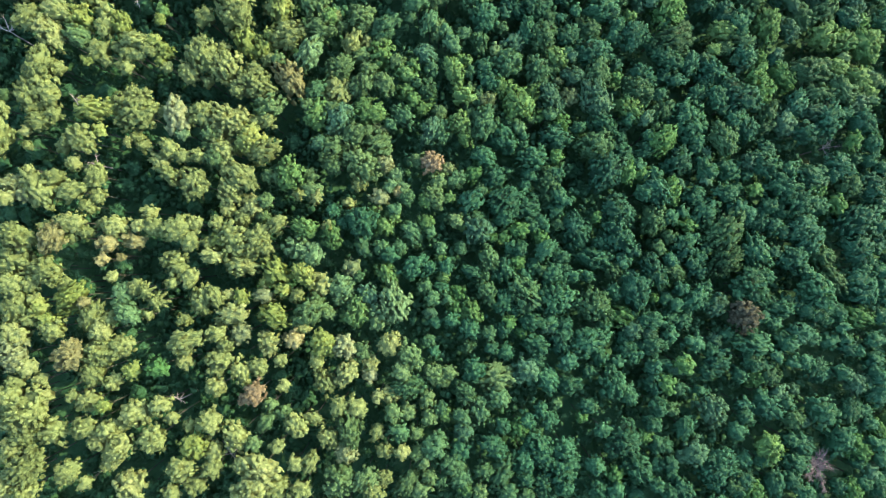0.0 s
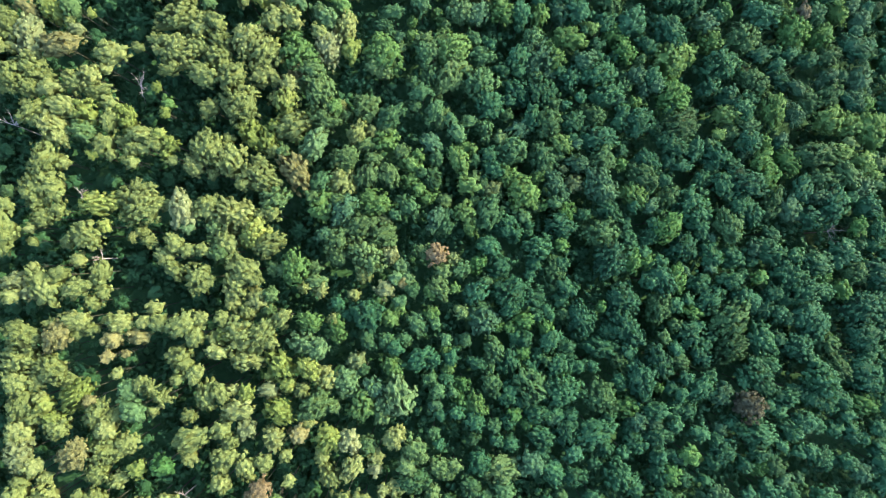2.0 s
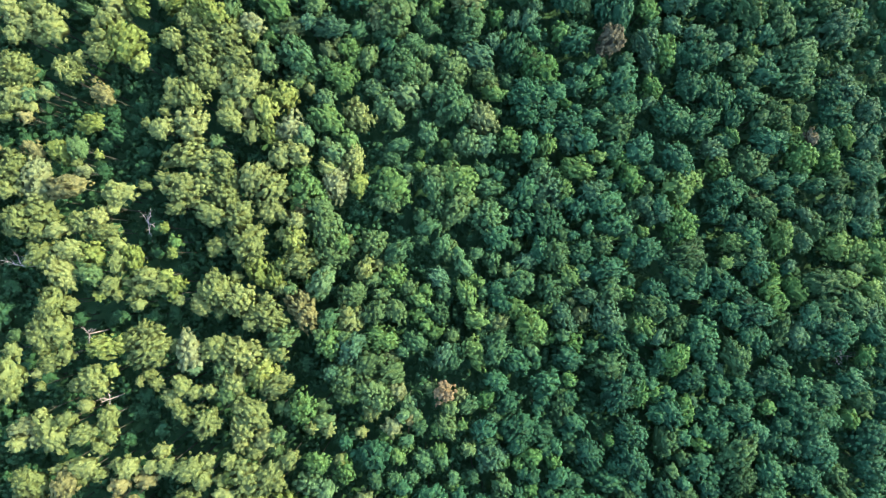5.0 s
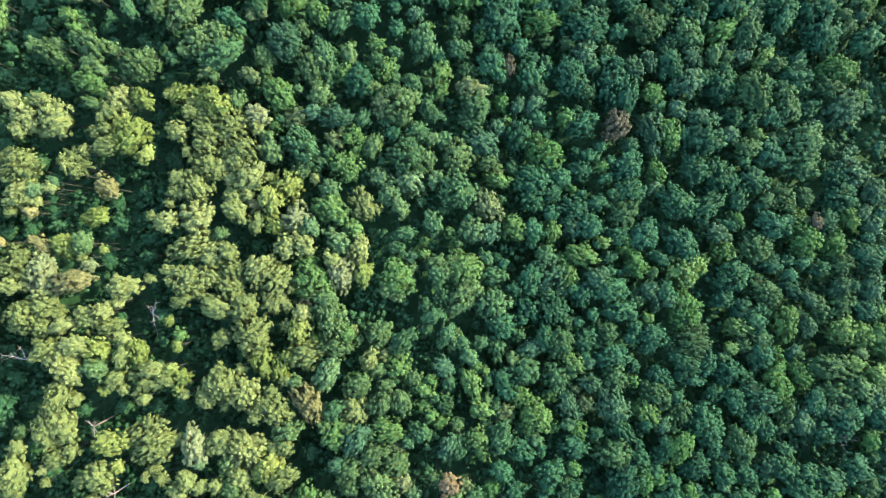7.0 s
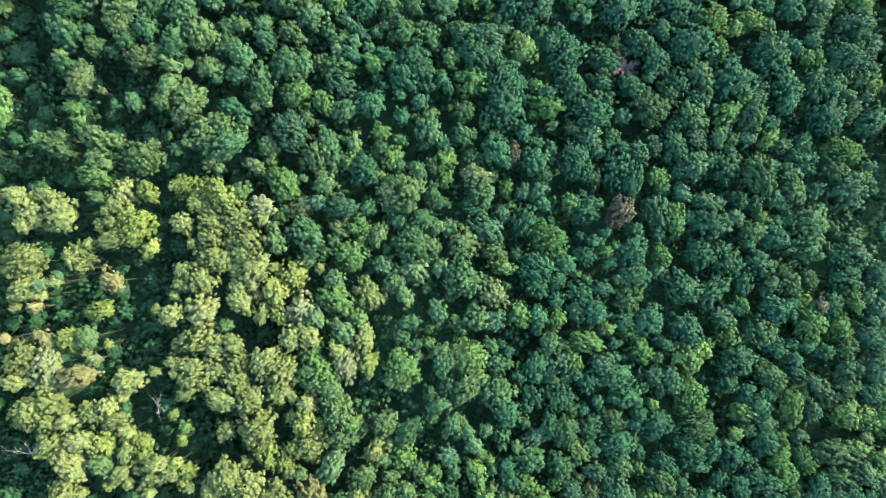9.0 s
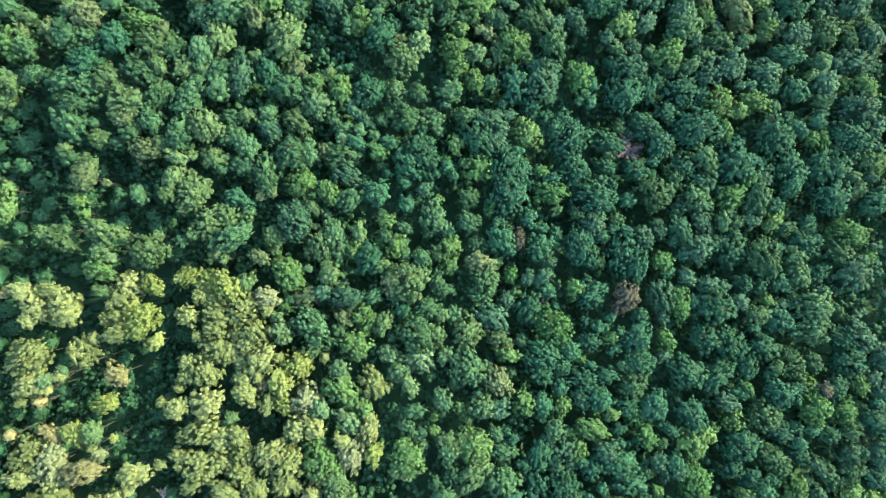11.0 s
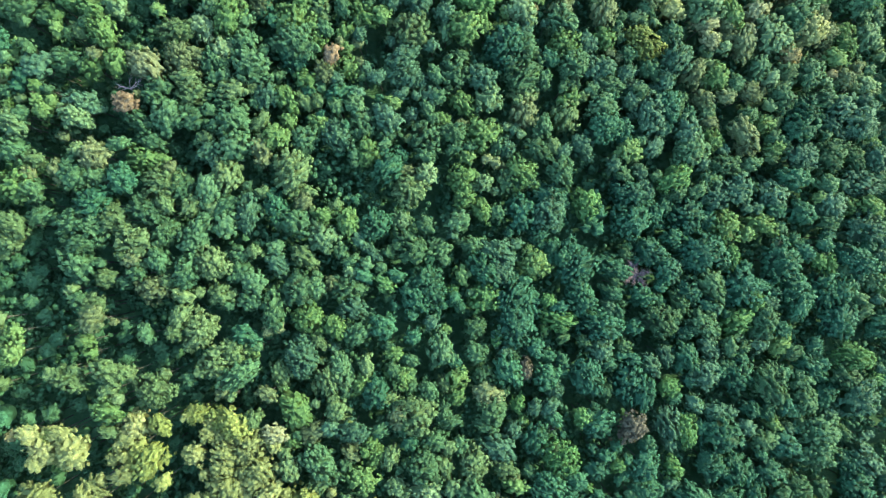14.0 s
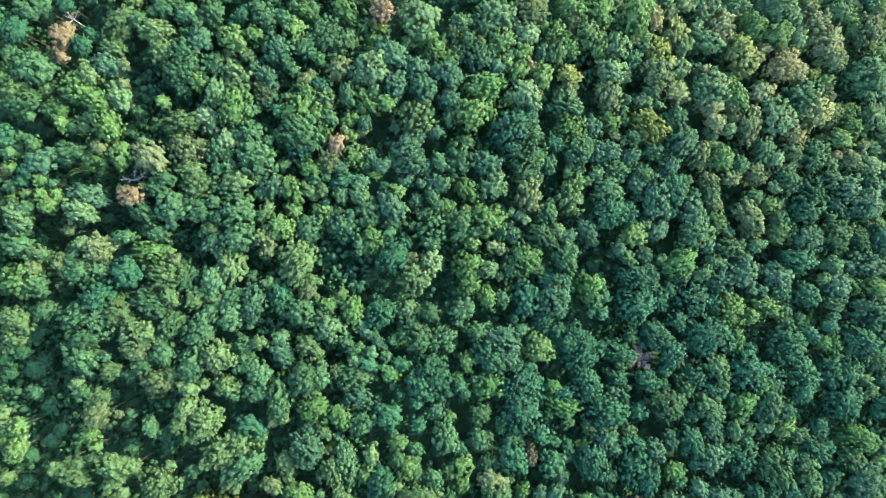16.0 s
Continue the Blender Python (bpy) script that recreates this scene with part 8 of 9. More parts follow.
tree("bronze", 74.6, 97.5, 2.8, 0, 1.11, 43)
tree("brown", 75.6, 103.0, 2.9, 0, 1.20, 150)
tree("golden", 76.2, 104.9, 2.1)
tree("mid", 78.1, 109.6, 3.7, 0, 1.19, 61)
tree("brown", 79.3, 104.2, 1.7)
tree("lime", 79.9, 96.0, 2.9)
tree("olive", 80.7, 100.3, 1.9, 0, 1.12, 128)
tree("pale", 81.2, 107.4, 2.5, 0, 1.20, 59)
tree("mid", 82.2, 91.9, 2.5)
tree("olive", 83.3, 96.5, 2.3, 0, 1.18, 64)
tree("mid", 84.0, 101.8, 3.9)
tree("mid", 84.8, 90.8, 2.3, 0, 1.12, 135)
tree("pale", 84.9, 105.4, 2.4, 0, 1.20, 26)
tree("olive", 85.6, 109.3, 3.0)
tree("olive", 87.8, 107.2, 1.7)
tree("green", 88.8, 94.4, 4.8)
tree("green", 90.6, 98.4, 5.2, 0, 1.20, 136)
tree("mid", 91.3, 108.7, 4.3)
tree("mid", 95.0, 102.3, 3.3, 0, 1.20, 18)
tree("pale", 95.8, 107.1, 2.6, 0, 1.20, 135)
tree("bronze", 96.0, 92.4, 1.9, 0, 1.14, 45)
tree("tan", 97.9, 108.8, 1.7)
tree("grey", 98.4, 95.3, 3.7, 0, 1.19, 121)
tree("olive", 99.5, 106.6, 1.7)
tree("grey", 100.5, 100.3, 4.1, 0, 1.15, 13)
tree("brown", 101.3, 107.7, 3.0, 0, 1.16, 131)
tree("grey", 104.2, 103.0, 2.1)
tree("olive", 104.2, 105.9, 1.4)
tree("grey", 105.5, 96.2, 5.1, 0, 1.12, 61)
tree("grey", 107.3, 102.3, 2.5)
tree("pale", 107.3, 106.3, 3.7, 0, 1.20, 154)
tree("bronze", 107.9, 90.4, 1.4)
tree("mid", 108.9, 107.5, 1.4)
tree("grey", 109.7, 100.8, 2.1)
tree("lime", 110.2, 91.1, 2.2, 0, 1.11, 148)
# From here on the right-hand looks are paler: added brightness, put into leaf colour.
tree("under", -107.2, 112.5, 1.9)
tree("under", -101.7, 114.0, 2.1)
tree("mid", -100.5, 128.1, 2.2, 0, 1.15, 64)
tree("lime", -100.5, 121.6, 2.3)
tree("lime", -99.6, 124.5, 2.7, 0, 1.13, 135)
tree("under", -99.3, 113.4, 2.4)
tree("olive", -98.9, 119.6, 3.6, 0, 1.20, 50)
tree("bronze", -97.5, 116.7, 4.2, 0, 1.18, 21)
tree("under", -97.3, 123.5, 1.9)
tree("under", -96.8, 111.4, 2.1)
tree("bronze", -96.0, 113.7, 1.4)
tree("mid", -94.5, 124.0, 4.4)
tree("olive", -93.1, 120.0, 1.7)
tree("mid", -92.4, 115.3, 2.0, 0, 1.20, 154)
tree("lime", -91.4, 117.0, 2.0)
tree("lime", -89.7, 115.2, 1.7)
tree("lime", -89.5, 112.2, 2.0, 0, 1.20, 116)
tree("rust", -88.4, 126.4, 1.7, -1.5, 1.00, 90)
tree("bronze", -86.9, 111.5, 1.4)
tree("lime", -86.4, 120.2, 4.3)
tree("olive", -85.2, 112.3, 2.4, 0, 1.20, 135)
tree("green", -84.9, 129.7, 2.3)
tree("olive", -83.5, 123.6, 2.7, 0, 1.20, 126)
tree("bronze", -82.9, 113.7, 2.0, 0, 1.20, 26)
tree("lime", -81.8, 117.1, 3.1, 0, 1.17, 152)
tree("grey", -80.4, 125.9, 3.6)
tree("under", -80.3, 125.5, 2.2)
tree("lime", -79.9, 112.0, 3.8, 0, 1.20, 123)
tree("under", -79.2, 112.6, 2.2)
tree("under", -79.1, 118.7, 1.9)
tree("olive", -79.0, 129.7, 2.9, 0, 1.20, 153)
tree("under", -77.8, 121.5, 2.5)
tree("pale", -77.7, 118.8, 3.2, 0, 1.19, 130)
tree("brown", -77.4, 121.9, 1.7)
tree("under", -76.6, 116.8, 2.2)
tree("brown", -76.2, 125.7, 1.4)
tree("under", -75.8, 125.0, 1.9)
tree("under", -75.8, 129.7, 2.2)
tree("under", -75.2, 120.9, 2.2)
tree("olive", -68.8, 129.6, 3.1)
tree("lime", -68.5, 117.8, 1.7)
tree("under", -66.2, 120.5, 2.2)
tree("olive", -64.8, 113.1, 4.2, 0, 1.20, 26)
tree("mid", -64.2, 125.6, 4.9)
tree("mid", -64.2, 121.7, 2.7)
tree("mid", -63.3, 129.3, 3.8, 0, 1.20, 139)
tree("lime", -60.6, 122.5, 2.1)
tree("mid", -59.4, 123.2, 1.5)
tree("pale", -59.0, 114.5, 3.5, 0, 1.20, 112)
tree("mid", -56.9, 126.7, 3.2, 0, 1.14, 97)
tree("pale", -56.5, 120.3, 3.1, 0, 1.20, 86)
tree("olive", -53.8, 129.9, 1.5)
tree("olive", -52.8, 125.3, 4.3, 0, 1.16, 142)
tree("lime", -52.8, 117.2, 4.3, 0, 1.14, 77)
tree("olive", -52.4, 121.4, 3.4, 0, 1.20, 150)
tree("mid", -50.3, 116.9, 3.1, 0, 1.12, 48)
tree("olive", -49.5, 128.8, 1.8)
tree("mid", -49.3, 110.7, 3.9, 0, 1.19, 133)
tree("mid", -48.2, 126.9, 1.5)
tree("under", -47.5, 116.2, 2.0)
tree("brown", -46.5, 120.9, 2.9, 0, 1.17, 141)
tree("under", -46.2, 112.8, 2.0)
tree("grey", -46.0, 124.3, 3.4, 0, 1.20, 125)
tree("green", -45.8, 118.6, 1.2)
tree("under", -44.8, 110.7, 2.0)
tree("green", -44.5, 119.9, 1.5)
tree("mid", -43.9, 122.5, 1.2)
tree("green", -43.3, 116.7, 1.8)
tree("mid", -40.7, 127.3, 1.8)
tree("mid", -39.4, 126.0, 1.5)
tree("lime", -38.2, 117.0, 5.0)
tree("mid", -37.9, 111.2, 4.9, 0, 1.14, 138)
tree("brown", -37.1, 124.1, 2.6, 0, 1.20, 53)
tree("lime", -36.7, 121.1, 2.4, 0, 1.17, 154)
tree("mid", -35.6, 123.5, 1.5)
tree("lime", -34.3, 115.6, 1.5)
tree("mid", -33.7, 110.4, 1.2)
tree("fresh", -33.6, 128.9, 1.5)
tree("lime", -33.2, 112.8, 2.8)
tree("green", -33.2, 122.7, 2.4, 0, 1.17, 154)
tree("bronze", -33.0, 128.0, 0.9)
tree("olive", -32.7, 120.2, 3.4, 0, 1.13, 138)
tree("mid", -31.4, 115.4, 2.4, 0, 1.20, 135)
tree("brown", -29.1, 127.1, 3.7)
tree("brown", -27.9, 112.5, 1.2)
tree("mid", -27.1, 120.7, 2.8, 0, 1.20, 111)
tree("lime", -27.0, 115.2, 2.6, 0, 1.20, 50)
tree("lime", -26.9, 111.2, 2.0, 0, 1.15, 0)
tree("grey", -26.5, 125.9, 1.2)
tree("brown", -23.9, 112.6, 1.5)
tree("olive", -23.9, 118.0, 1.5)
tree("mid", -23.9, 124.6, 1.8)
tree("mid", -23.9, 128.6, 1.5)
tree("lime", -23.2, 119.9, 3.6, 0, 1.20, 130)
tree("grey", -23.2, 114.3, 2.0, 0, 1.12, 83)
tree("mid", -21.4, 121.6, 2.1, 0, 1.20, 26)
tree("pale", -21.4, 127.0, 4.8)
tree("lime", -18.3, 119.2, 2.6)
tree("under", -18.3, 114.9, 2.0)
tree("olive", -18.0, 121.5, 1.2)
tree("grey", -16.1, 123.7, 3.6)
tree("grey", -16.0, 113.5, 1.5)
tree("olive", -11.6, 115.9, 5.1)
tree("grey", -10.9, 127.7, 3.1)
tree("grey", -9.5, 122.9, 4.0)
tree("bronze", -7.9, 117.1, 1.5)
tree("grey", -6.2, 112.5, 2.1, 0, 1.11, 24)
tree("grey", -5.9, 127.4, 2.1, 0, 1.20, 45)
tree("grey", -3.0, 126.4, 3.7)
tree("mid", -2.9, 116.5, 2.5, 0, 1.20, 72)
tree("grey", -2.9, 121.0, 3.4)
tree("bronze", 0.8, 110.6, 2.4, 0, 1.20, 159)
tree("lime", 2.1, 117.1, 4.3)
tree("fresh", 5.2, 124.0, 4.8, 0, 1.13, 179)
tree("lime", 6.5, 119.6, 1.2)
tree("lime", 7.1, 117.6, 1.7, 0, 1.20, 101)
tree("grey", 8.6, 128.6, 2.2)
tree("blue", 12.0, 113.3, 5.3, 0, 1.12, 51)
tree("lime", 12.2, 121.8, 2.0)
tree("mid", 13.4, 117.1, 3.0, 0, 1.20, 0)
tree("lime", 13.4, 127.7, 3.0, 0, 1.16, 62)
tree("pale", 15.7, 122.1, 4.2, 0, 1.12, 122)
tree("mid", 16.1, 112.6, 5.0)
tree("grey", 17.1, 117.2, 1.9)
tree("tan", 17.1, 129.4, 2.5, 0, 1.18, 121)
tree("olive", 17.8, 119.3, 1.6)
tree("brown", 18.5, 121.4, 1.3)
tree("tan", 19.2, 123.5, 1.3)
tree("lime", 19.8, 126.8, 3.3, 0, 1.17, 71)
tree("grey", 22.0, 119.4, 1.3)
tree("green", 22.9, 110.5, 2.8, 0, 1.20, 124)
tree("brown", 26.1, 122.7, 3.7, 0, 1.17, 65)
tree("mid", 26.2, 119.9, 4.5, 0, 1.16, 151)
tree("yellow", 26.6, 127.6, 2.8, 0, 1.19, 174)
tree("lime", 26.7, 113.8, 4.5)
tree("grey", 32.4, 114.6, 3.3, 0, 1.10, 103)
tree("under", 34.1, 128.4, 2.1)
tree("olive", 35.0, 124.7, 2.0)
tree("brown", 36.9, 122.7, 4.2, 0, 1.20, 78)
tree("pale", 37.2, 128.7, 3.9, 0, 1.14, 137)
tree("lime", 37.3, 116.4, 3.2)
tree("brown", 38.7, 112.8, 1.6)
tree("mid", 40.2, 119.2, 1.6)
tree("mid", 40.9, 127.0, 1.6)
tree("brown", 40.9, 111.4, 1.3)
tree("mid", 40.9, 117.1, 2.0)
tree("brown", 41.6, 128.5, 1.3)
tree("mid", 41.6, 122.1, 1.6)
tree("mid", 43.3, 112.5, 2.7)
tree("under", 45.9, 128.8, 2.4)
tree("pale", 45.9, 121.7, 2.8, 0, 1.19, 178)
tree("yellow", 47.0, 115.4, 4.7, 0, 1.20, 131)
tree("olive", 47.5, 119.4, 1.7)
tree("mid", 48.1, 124.2, 2.3, 0, 1.20, 154)
tree("brown", 48.9, 128.5, 4.4, 0, 1.17, 114)
tree("pale", 50.0, 121.4, 1.9, 0, 1.14, 135)
tree("lime", 52.6, 128.0, 3.0, 0, 1.20, 119)
tree("mid", 52.7, 116.6, 3.0, 0, 1.20, 112)
tree("mid", 54.8, 118.1, 2.7, 0, 1.16, 113)
tree("golden", 54.8, 124.1, 3.4)
tree("grey", 55.2, 111.0, 5.0, 0, 1.20, 47)
tree("pale", 57.2, 113.9, 1.7)
tree("silver", 62.5, 129.9, 1.7)
tree("pale", 62.9, 125.5, 5.7)
tree("pale", 63.3, 114.8, 1.3)
tree("silver", 63.7, 120.9, 3.4, 0, 1.20, 11)
tree("silver", 64.5, 116.6, 2.8, 0, 1.20, 148)
tree("olive", 64.7, 110.5, 2.5, 0, 1.20, 0)
tree("pale", 64.8, 113.4, 1.7)
tree("brown", 67.1, 117.8, 1.4)
tree("silver", 67.8, 126.5, 1.7)
tree("lime", 68.4, 127.9, 2.4, 0, 1.19, 0)
tree("pale", 68.4, 114.7, 2.2, 0, 1.16, 45)
tree("brown", 69.6, 121.1, 2.6, 0, 1.15, 116)
tree("brown", 70.1, 117.8, 1.7)
tree("lime", 70.2, 123.7, 3.6, 0, 1.20, 112)
tree("brown", 73.7, 115.5, 4.0, 0, 1.20, 75)
tree("silver", 75.7, 119.6, 2.0, 0, 1.20, 122)
tree("under", 75.7, 113.3, 1.8)
tree("silver", 77.7, 124.8, 3.3, 0, 1.19, 34)
tree("olive", 77.8, 126.7, 1.7)
tree("pale", 78.6, 122.4, 1.4)
tree("under", 80.7, 128.3, 1.8)
tree("pale", 81.6, 117.9, 5.5)
tree("brown", 81.7, 123.2, 1.4)
tree("pale", 86.3, 115.3, 1.4)
tree("tan", 86.3, 113.1, 2.9)
tree("mid", 88.6, 119.7, 2.8)
tree("mid", 89.0, 123.8, 5.6, 0, 1.11, 18)
tree("golden", 91.5, 119.6, 4.8)
tree("yellow", 91.8, 129.9, 2.2, 0, 1.11, 58)
tree("brown", 94.8, 113.2, 1.7)
tree("lime", 95.4, 128.2, 2.3, 0, 1.18, 17)
tree("brown", 95.4, 124.8, 3.0, 0, 1.14, 93)
tree("brown", 96.4, 118.9, 3.6, 0, 1.12, 62)
tree("golden", 98.0, 114.7, 1.7)
tree("lime", 98.7, 113.0, 2.8, 0, 1.10, 155)
tree("brown", 101.2, 121.4, 1.4)
tree("lime", 101.5, 117.5, 4.5, 0, 1.20, 114)
tree("mid", 105.1, 125.2, 1.8)
tree("brown", 105.6, 110.7, 2.4, 0, 1.20, 58)
tree("mid", 105.8, 129.7, 5.9)
tree("mid", 107.5, 124.5, 1.8)
tree("pale", 107.9, 119.3, 4.1, 0, 1.20, 71)
tree("mid", 108.9, 110.2, 2.1)
tree("lime", 109.5, 129.3, 3.0, 0, 1.19, 95)
tree("olive", 110.6, 117.2, 1.8)
tree("pale", 110.6, 125.4, 2.1)
tree("olive", 111.4, 114.2, 1.8)
tree("pale", 111.4, 123.1, 1.4)
tree("under", 111.5, 125.0, 1.9)
tree("under", -107.4, 140.2, 1.8)
tree("under", -100.8, 131.3, 1.9)
tree("olive", -99.7, 130.9, 1.4)
tree("green", -98.1, 132.3, 3.0, 0, 1.19, 61)
tree("mid", -96.1, 136.7, 2.5, 0, 1.20, 146)
tree("mid", -93.4, 137.9, 2.3)
tree("bronze", -92.9, 136.7, 1.7)
tree("rust", -89.0, 131.0, 3.5, -1.5, 1.20, 73)
tree("green", -87.7, 138.3, 2.0)
tree("green", -83.7, 132.3, 2.0)
tree("under", -79.0, 132.3, 2.2)
tree("olive", -77.5, 134.8, 4.0, 0, 1.20, 64)
tree("mid", -73.1, 135.9, 2.0)
tree("mid", -70.7, 138.0, 1.4)
tree("olive", -70.0, 133.9, 3.6, 0, 1.16, 172)
tree("mid", -67.8, 139.0, 2.5, 0, 1.20, 162)
tree("mid", -63.2, 138.4, 3.5, 0, 1.19, 153)
tree("mid", -63.1, 133.7, 2.1, 0, 1.20, 154)
tree("mid", -60.5, 136.0, 1.5)
tree("under", -60.1, 137.3, 2.2)
tree("grey", -59.9, 132.3, 3.3)
tree("mid", -57.7, 138.3, 3.4)
tree("green", -53.2, 136.4, 1.5)
tree("lime", -52.8, 132.3, 3.4, 0, 1.19, 146)
tree("green", -50.7, 138.3, 2.2, 0, 1.20, 64)
tree("lime", -48.8, 132.1, 1.2)
tree("lime", -48.1, 133.8, 2.1)
tree("mid", -47.5, 139.9, 2.1)
tree("mid", -45.6, 137.4, 2.9)
tree("mid", -44.4, 134.9, 1.5)
tree("green", -44.4, 139.4, 1.8)
tree("grey", -42.9, 130.6, 4.0, 0, 1.15, 135)
tree("mid", -41.1, 137.5, 2.5, 0, 1.20, 135)
tree("lime", -39.4, 135.1, 3.1, 0, 1.17, 89)
tree("mid", -39.4, 141.0, 1.8)
tree("lime", -37.0, 140.3, 2.1, 0, 1.20, 154)
tree("mid", -36.6, 131.8, 2.6, 0, 1.20, 42)
tree("bronze", -35.5, 141.3, 1.8)
tree("mid", -34.9, 130.1, 1.8)
tree("bronze", -34.9, 138.7, 1.5)
tree("under", -33.7, 144.3, 2.0)
tree("mid", -32.0, 134.4, 5.2)
tree("lime", -27.8, 140.4, 3.2, 0, 1.15, 126)
tree("pale", -27.3, 134.2, 2.8, 0, 1.20, 95)
tree("lime", -23.9, 137.3, 1.5)
tree("brown", -22.6, 138.0, 1.2)
tree("lime", -21.3, 134.9, 2.3, 0, 1.20, 116)
tree("yellow", -19.7, 137.1, 1.8, 0, 1.20, 154)
tree("rust", -19.2, 140.6, 3.3, -1.5, 1.08, 154)
tree("grey", -17.1, 130.6, 4.4, 0, 1.14, 134)
tree("silver", -14.6, 140.4, 1.8)
tree("olive", -13.3, 134.5, 1.5)
tree("pale", -10.9, 139.2, 5.4)
tree("lime", -8.0, 135.4, 2.3, 0, 1.20, 0)
tree("mid", -7.9, 130.7, 1.2)
tree("lime", -6.2, 132.0, 2.7, 0, 1.12, 154)
tree("under", -5.2, 145.9, 2.0)
tree("lime", -2.9, 130.5, 2.5, 0, 1.17, 154)
tree("under", -2.3, 146.8, 2.0)
tree("olive", -2.2, 136.9, 2.3, 0, 1.20, 108)
tree("mid", -1.2, 131.9, 2.7, 0, 1.13, 117)
tree("pale", -0.0, 139.4, 2.7)
tree("bronze", 1.7, 135.2, 1.9)
tree("grey", 3.9, 130.5, 4.6, 0, 1.11, 106)
tree("brown", 4.4, 134.6, 1.6)
tree("bronze", 5.2, 139.1, 3.7)
tree("grey", 7.2, 130.6, 2.0, 0, 1.20, 90)
tree("pale", 8.8, 141.6, 4.3, 0, 1.14, 159)
tree("lime", 9.6, 135.3, 3.8, 0, 1.11, 31)
tree("lime", 10.7, 130.1, 1.9, 0, 1.20, 135)
tree("grey", 11.4, 131.5, 1.6)
tree("lime", 14.6, 132.9, 3.5)
tree("pale", 15.9, 137.6, 3.4, 0, 1.15, 162)
tree("brown", 16.7, 142.9, 4.8, 0, 1.14, 0)
tree("grey", 19.7, 132.6, 2.6, 0, 1.20, 72)
tree("lime", 20.1, 140.0, 1.8, 0, 1.14, 135)
tree("lime", 23.1, 138.7, 3.0, 0, 1.20, 59)
tree("olive", 23.7, 133.2, 3.2, 0, 1.17, 73)
tree("lime", 25.9, 134.6, 3.8)
tree("lime", 27.5, 143.7, 3.9)
tree("brown", 27.7, 140.7, 2.8, 0, 1.20, 90)
tree("olive", 30.8, 137.5, 4.0)
tree("under", 34.1, 133.7, 2.1)
tree("lime", 34.5, 135.3, 3.2, 0, 1.20, 78)
tree("lime", 34.6, 142.9, 4.1, 0, 1.10, 113)
tree("olive", 37.2, 131.9, 2.0)
tree("pale", 38.7, 134.8, 4.1, 0, 1.13, 92)
tree("olive", 39.2, 143.0, 1.8, 0, 1.14, 45)
tree("brown", 39.4, 145.3, 2.0)
tree("mid", 41.2, 139.4, 2.0, 0, 1.15, 135)
tree("green", 42.9, 132.2, 2.9, 0, 1.19, 74)
tree("brown", 43.1, 136.9, 2.5)
tree("lime", 43.9, 142.5, 4.6, 0, 1.11, 80)
tree("lime", 46.0, 137.9, 2.0)
tree("mid", 46.0, 135.7, 1.7)
tree("tan", 49.0, 142.5, 3.1, 0, 1.20, 93)
tree("yellow", 49.3, 135.0, 4.1)
tree("olive", 52.0, 146.7, 1.7)
tree("yellow", 52.7, 131.7, 1.7)
tree("golden", 53.5, 144.6, 2.0)
tree("golden", 54.1, 139.1, 4.5, 0, 1.15, 89)
tree("pale", 54.9, 130.5, 3.7)
tree("brown", 56.5, 146.2, 2.4)
tree("olive", 56.6, 135.6, 2.5, 0, 1.20, 45)
tree("pale", 60.2, 141.3, 2.0)
tree("pale", 62.3, 137.1, 4.3, 0, 1.20, 169)
tree("silver", 62.5, 146.4, 2.0)
tree("olive", 62.5, 143.6, 2.0)
tree("olive", 64.8, 146.5, 2.4)
tree("silver", 66.1, 141.2, 4.6, 0, 1.19, 47)
tree("under", 70.0, 135.7, 2.2)
tree("mid", 70.1, 146.1, 2.0)
tree("yellow", 71.6, 136.5, 3.2)
tree("olive", 71.6, 144.7, 1.7)
tree("golden", 72.9, 133.3, 5.0)
tree("pale", 73.2, 146.9, 2.0)
tree("under", 73.3, 135.8, 2.2)
tree("yellow", 74.0, 130.3, 1.7)
tree("lime", 74.7, 141.4, 3.7)
tree("mid", 77.8, 146.4, 2.1)
tree("mid", 77.8, 142.8, 1.7)
tree("silver", 78.3, 136.2, 2.0, 0, 1.20, 0)
tree("pale", 79.3, 142.1, 1.4)
tree("lime", 81.0, 139.5, 3.2, -1.5, 1.20, 16)
tree("pale", 82.4, 145.5, 5.2)
tree("tan", 82.9, 131.2, 4.5)
tree("under", 83.1, 131.5, 1.8)
tree("brown", 83.2, 135.7, 1.7)
tree("lime", 85.5, 136.8, 2.2, 0, 1.20, 26)
tree("pale", 87.1, 147.5, 1.7)
tree("pale", 87.2, 139.3, 3.0, 0, 1.20, 87)
tree("silver", 87.7, 130.3, 3.4)
tree("lime", 89.0, 137.5, 1.8, 0, 1.20, 125)
tree("golden", 89.4, 141.0, 1.7)
tree("brown", 89.9, 147.2, 2.8, 0, 1.20, 135)
tree("olive", 91.0, 138.9, 2.1)
tree("silver", 91.7, 143.1, 4.0, 0, 1.20, 167)
tree("golden", 94.1, 133.1, 1.7)
tree("silver", 95.3, 138.2, 4.7, 0, 1.17, 66)
tree("brown", 97.1, 133.3, 3.4, 0, 1.13, 18)
tree("mid", 98.0, 142.0, 2.1)
tree("olive", 98.7, 145.4, 3.9, 0, 1.17, 142)
tree("lime", 102.8, 142.0, 2.3)
tree("olive", 102.9, 147.3, 3.0, 0, 1.12, 126)
tree("lime", 105.1, 145.2, 1.8)
tree("brown", 106.0, 140.3, 4.8, 0, 1.20, 73)
tree("lime", 108.5, 136.2, 3.6, 0, 1.20, 6)
tree("silver", 109.1, 145.4, 1.8)
tree("under", 109.9, 140.9, 1.9)
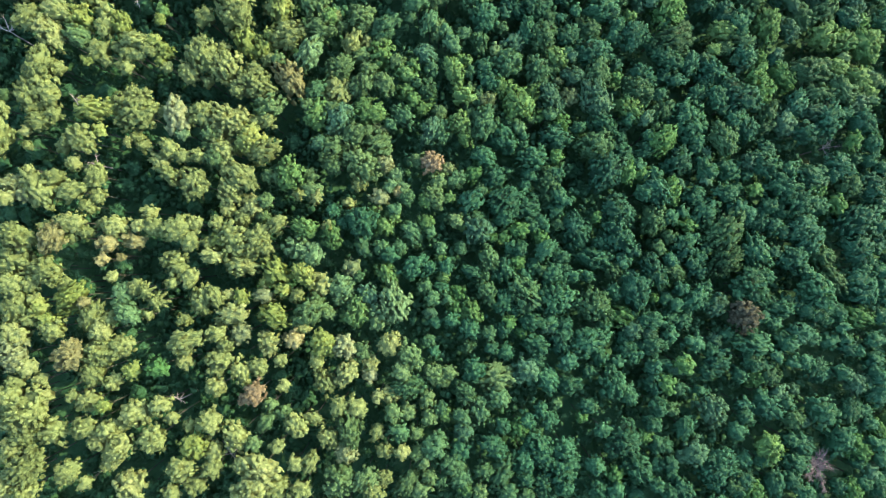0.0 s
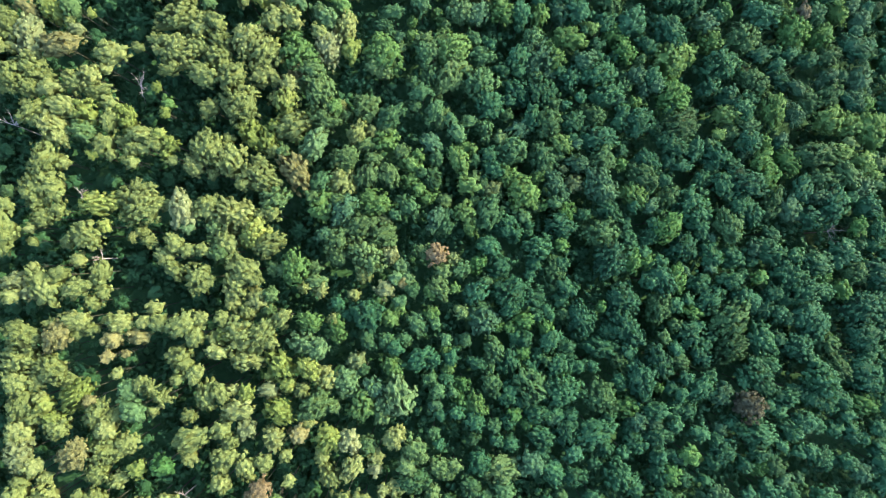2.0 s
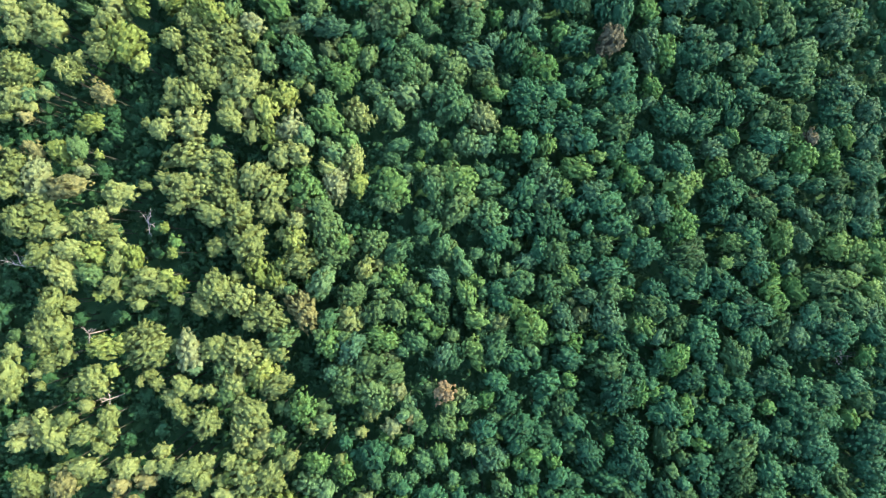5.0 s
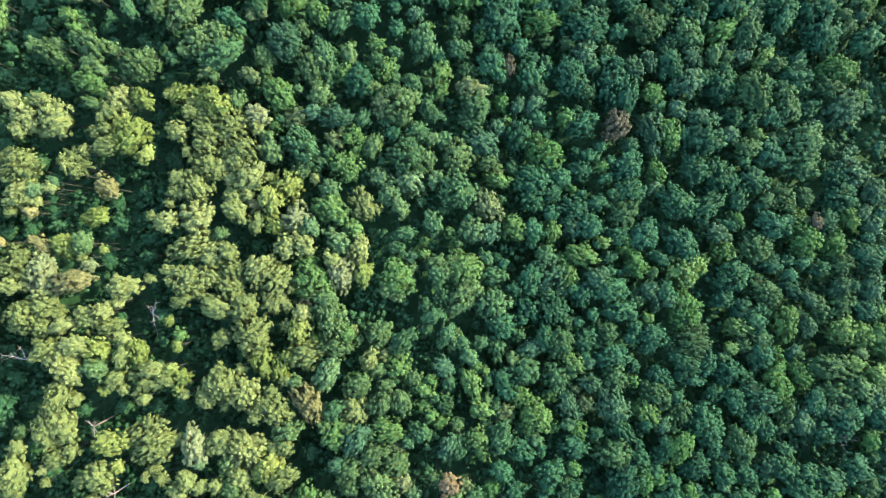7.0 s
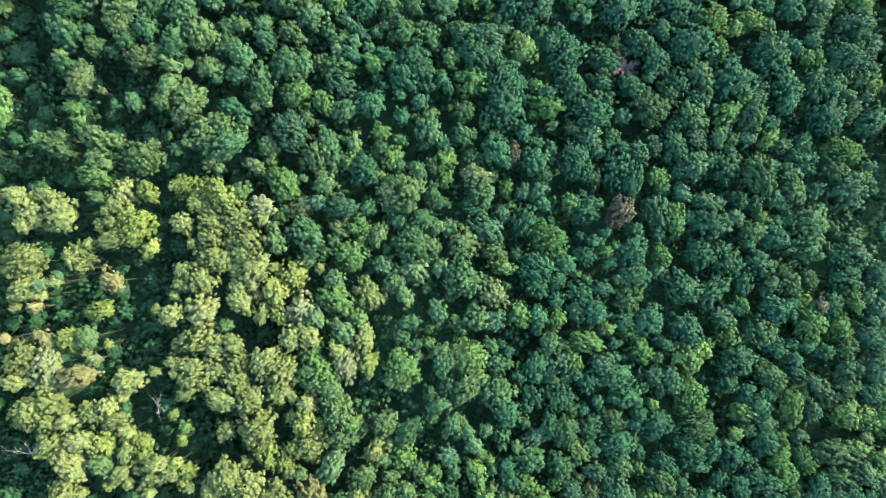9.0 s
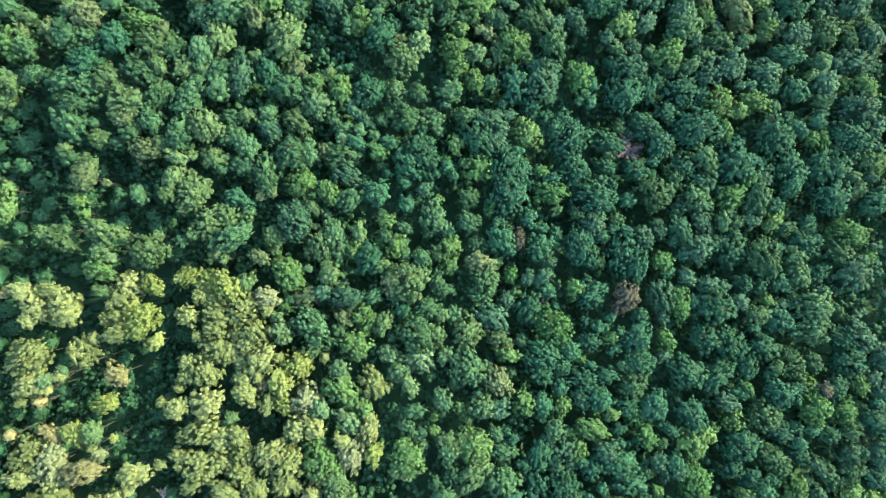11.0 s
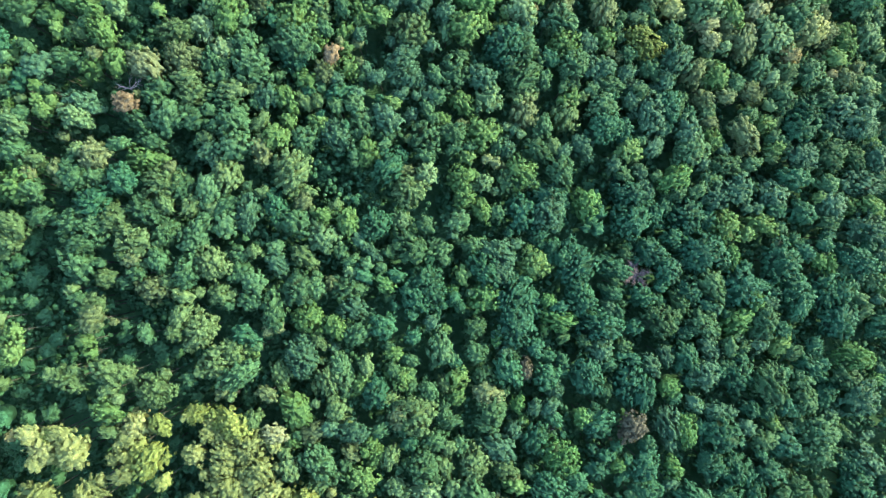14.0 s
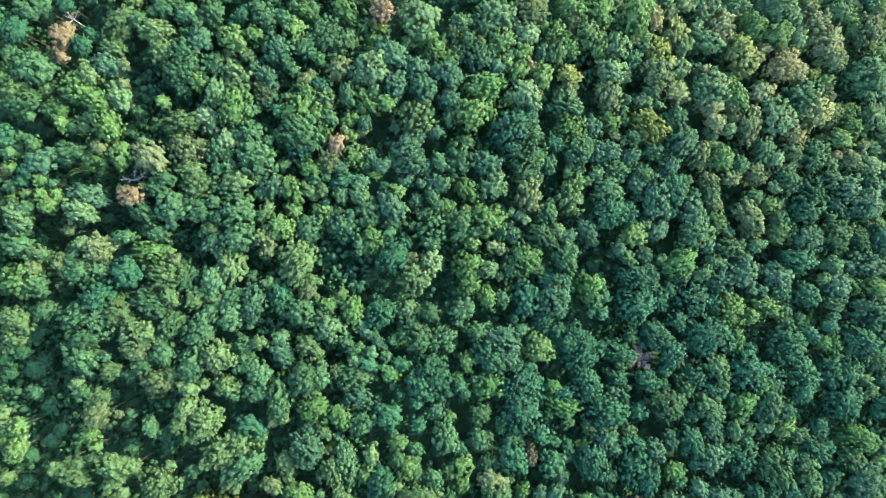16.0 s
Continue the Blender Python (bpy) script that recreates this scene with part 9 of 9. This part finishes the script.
tree("yellow", 110.7, 146.2, 3.2, 0, 1.20, 101)
tree("brown", 111.5, 141.0, 1.8)
tree("under", 101.4, 151.7, 1.9)
tree("olive", -20.4, -141.1, 2.5, 2.5)
tree("olive", -16.7, -141.9, 1.8, 2.5)
tree("green", 49.7, -141.7, 2.5, 2.5)
tree("blue", 110.0, -136.9, 2.0, 2.5)
tree("lime", 111.7, -125.1, 2.2, 2.5)
tree("under", -100.0, -47.3, 4.2)
tree("under", -103.2, 17.5, 2.6)
tree("under", -100.7, 13.5, 2.2)
tree("olive", -103.2, 32.7, 2.0, 2.5)
tree("under", -106.9, 59.0, 2.4)
tree("olive", -103.9, 44.9, 1.7, 2.5)
tree("olive", -103.2, 47.7, 1.8, 2.5)
tree("olive", -102.9, 40.9, 1.9, 2.5)
tree("lime", -103.3, 75.6, 1.9, 2.5)
tree("olive", -103.1, 62.3, 1.9, 2.5)
tree("under", -105.0, 93.1, 3.4)
tree("olive", -103.9, 94.6, 1.7, 2.5)
tree("under", -106.3, 107.4, 3.3)
tree("golden", -102.7, 101.7, 2.4, 2.5)
tree("under", -105.7, 130.5, 2.4)
tree("lime", -103.3, 131.7, 2.2, 2.5)
tree("olive", -100.6, 145.5, 1.8, 2.5)
tree("lime", -99.4, 141.9, 2.0, 2.5)
tree("olive", -96.3, 145.4, 2.2, 2.5)
tree("green", -92.2, 142.0, 2.4, 2.5)
tree("olive", -89.7, 145.7, 1.9, 2.5)
tree("olive", -80.8, 142.5, 2.1, 2.5)
tree("olive", -75.8, 141.3, 2.3, 2.5)
tree("under", -70.7, 142.5, 3.9)
tree("green", -66.9, 145.6, 2.0, 2.5)
tree("under", -66.6, 141.8, 3.5)
tree("lime", -63.6, 144.1, 1.7, 2.5)
tree("golden", -60.1, 143.9, 2.2, 2.5)
tree("green", -49.9, 144.6, 1.8, 2.5)
tree("olive", -38.9, 143.6, 2.3, 2.5)
tree("olive", -35.0, 145.9, 2.1, 2.5)
tree("lime", -25.6, 144.1, 1.7, 2.5)
tree("golden", -22.7, 145.2, 2.0, 2.5)
tree("olive", -15.9, 144.6, 2.6, 2.5)
dead_tree(-66.6, -25.8, 3.6, 0.6, 1, 2.5)
dead_tree(-92.9, -35.4, 4.4, 1.2, 2, 1.5)
dead_tree(101.1, -58.8, 4.0, 0.5, 3, 2.0)
dead_tree(-42.4, -129.8, 3.0, 1.2, 4, 1.5)
dead_tree(-75.5, 100.2, 3.4, 1.7, 5, 0.0)
dead_tree(24.1, 17.7, 2.0, 2.5, 6, 1.0)
dead_tree(-73.1, -65.4, 2.6, 3.0, 8, 1.0)
dead_tree(-78.9, -51.0, 2.4, 0.3, 10, 3.0)
dead_tree(-89.6, 137.2, 2.6, 2.3, 12, 3.0)
dead_tree(-53.7, -117.7, 1.8, 1.3, 13, 1.0)
dead_tree(45.6, 56.5, 3.6, 0.6, 14, -0.6, True)
dead_tree(92.7, -135.7, 4.6, 1.4, 15, -0.6, True)
shrub_layer()
undergrowth()
surrounding_woods()
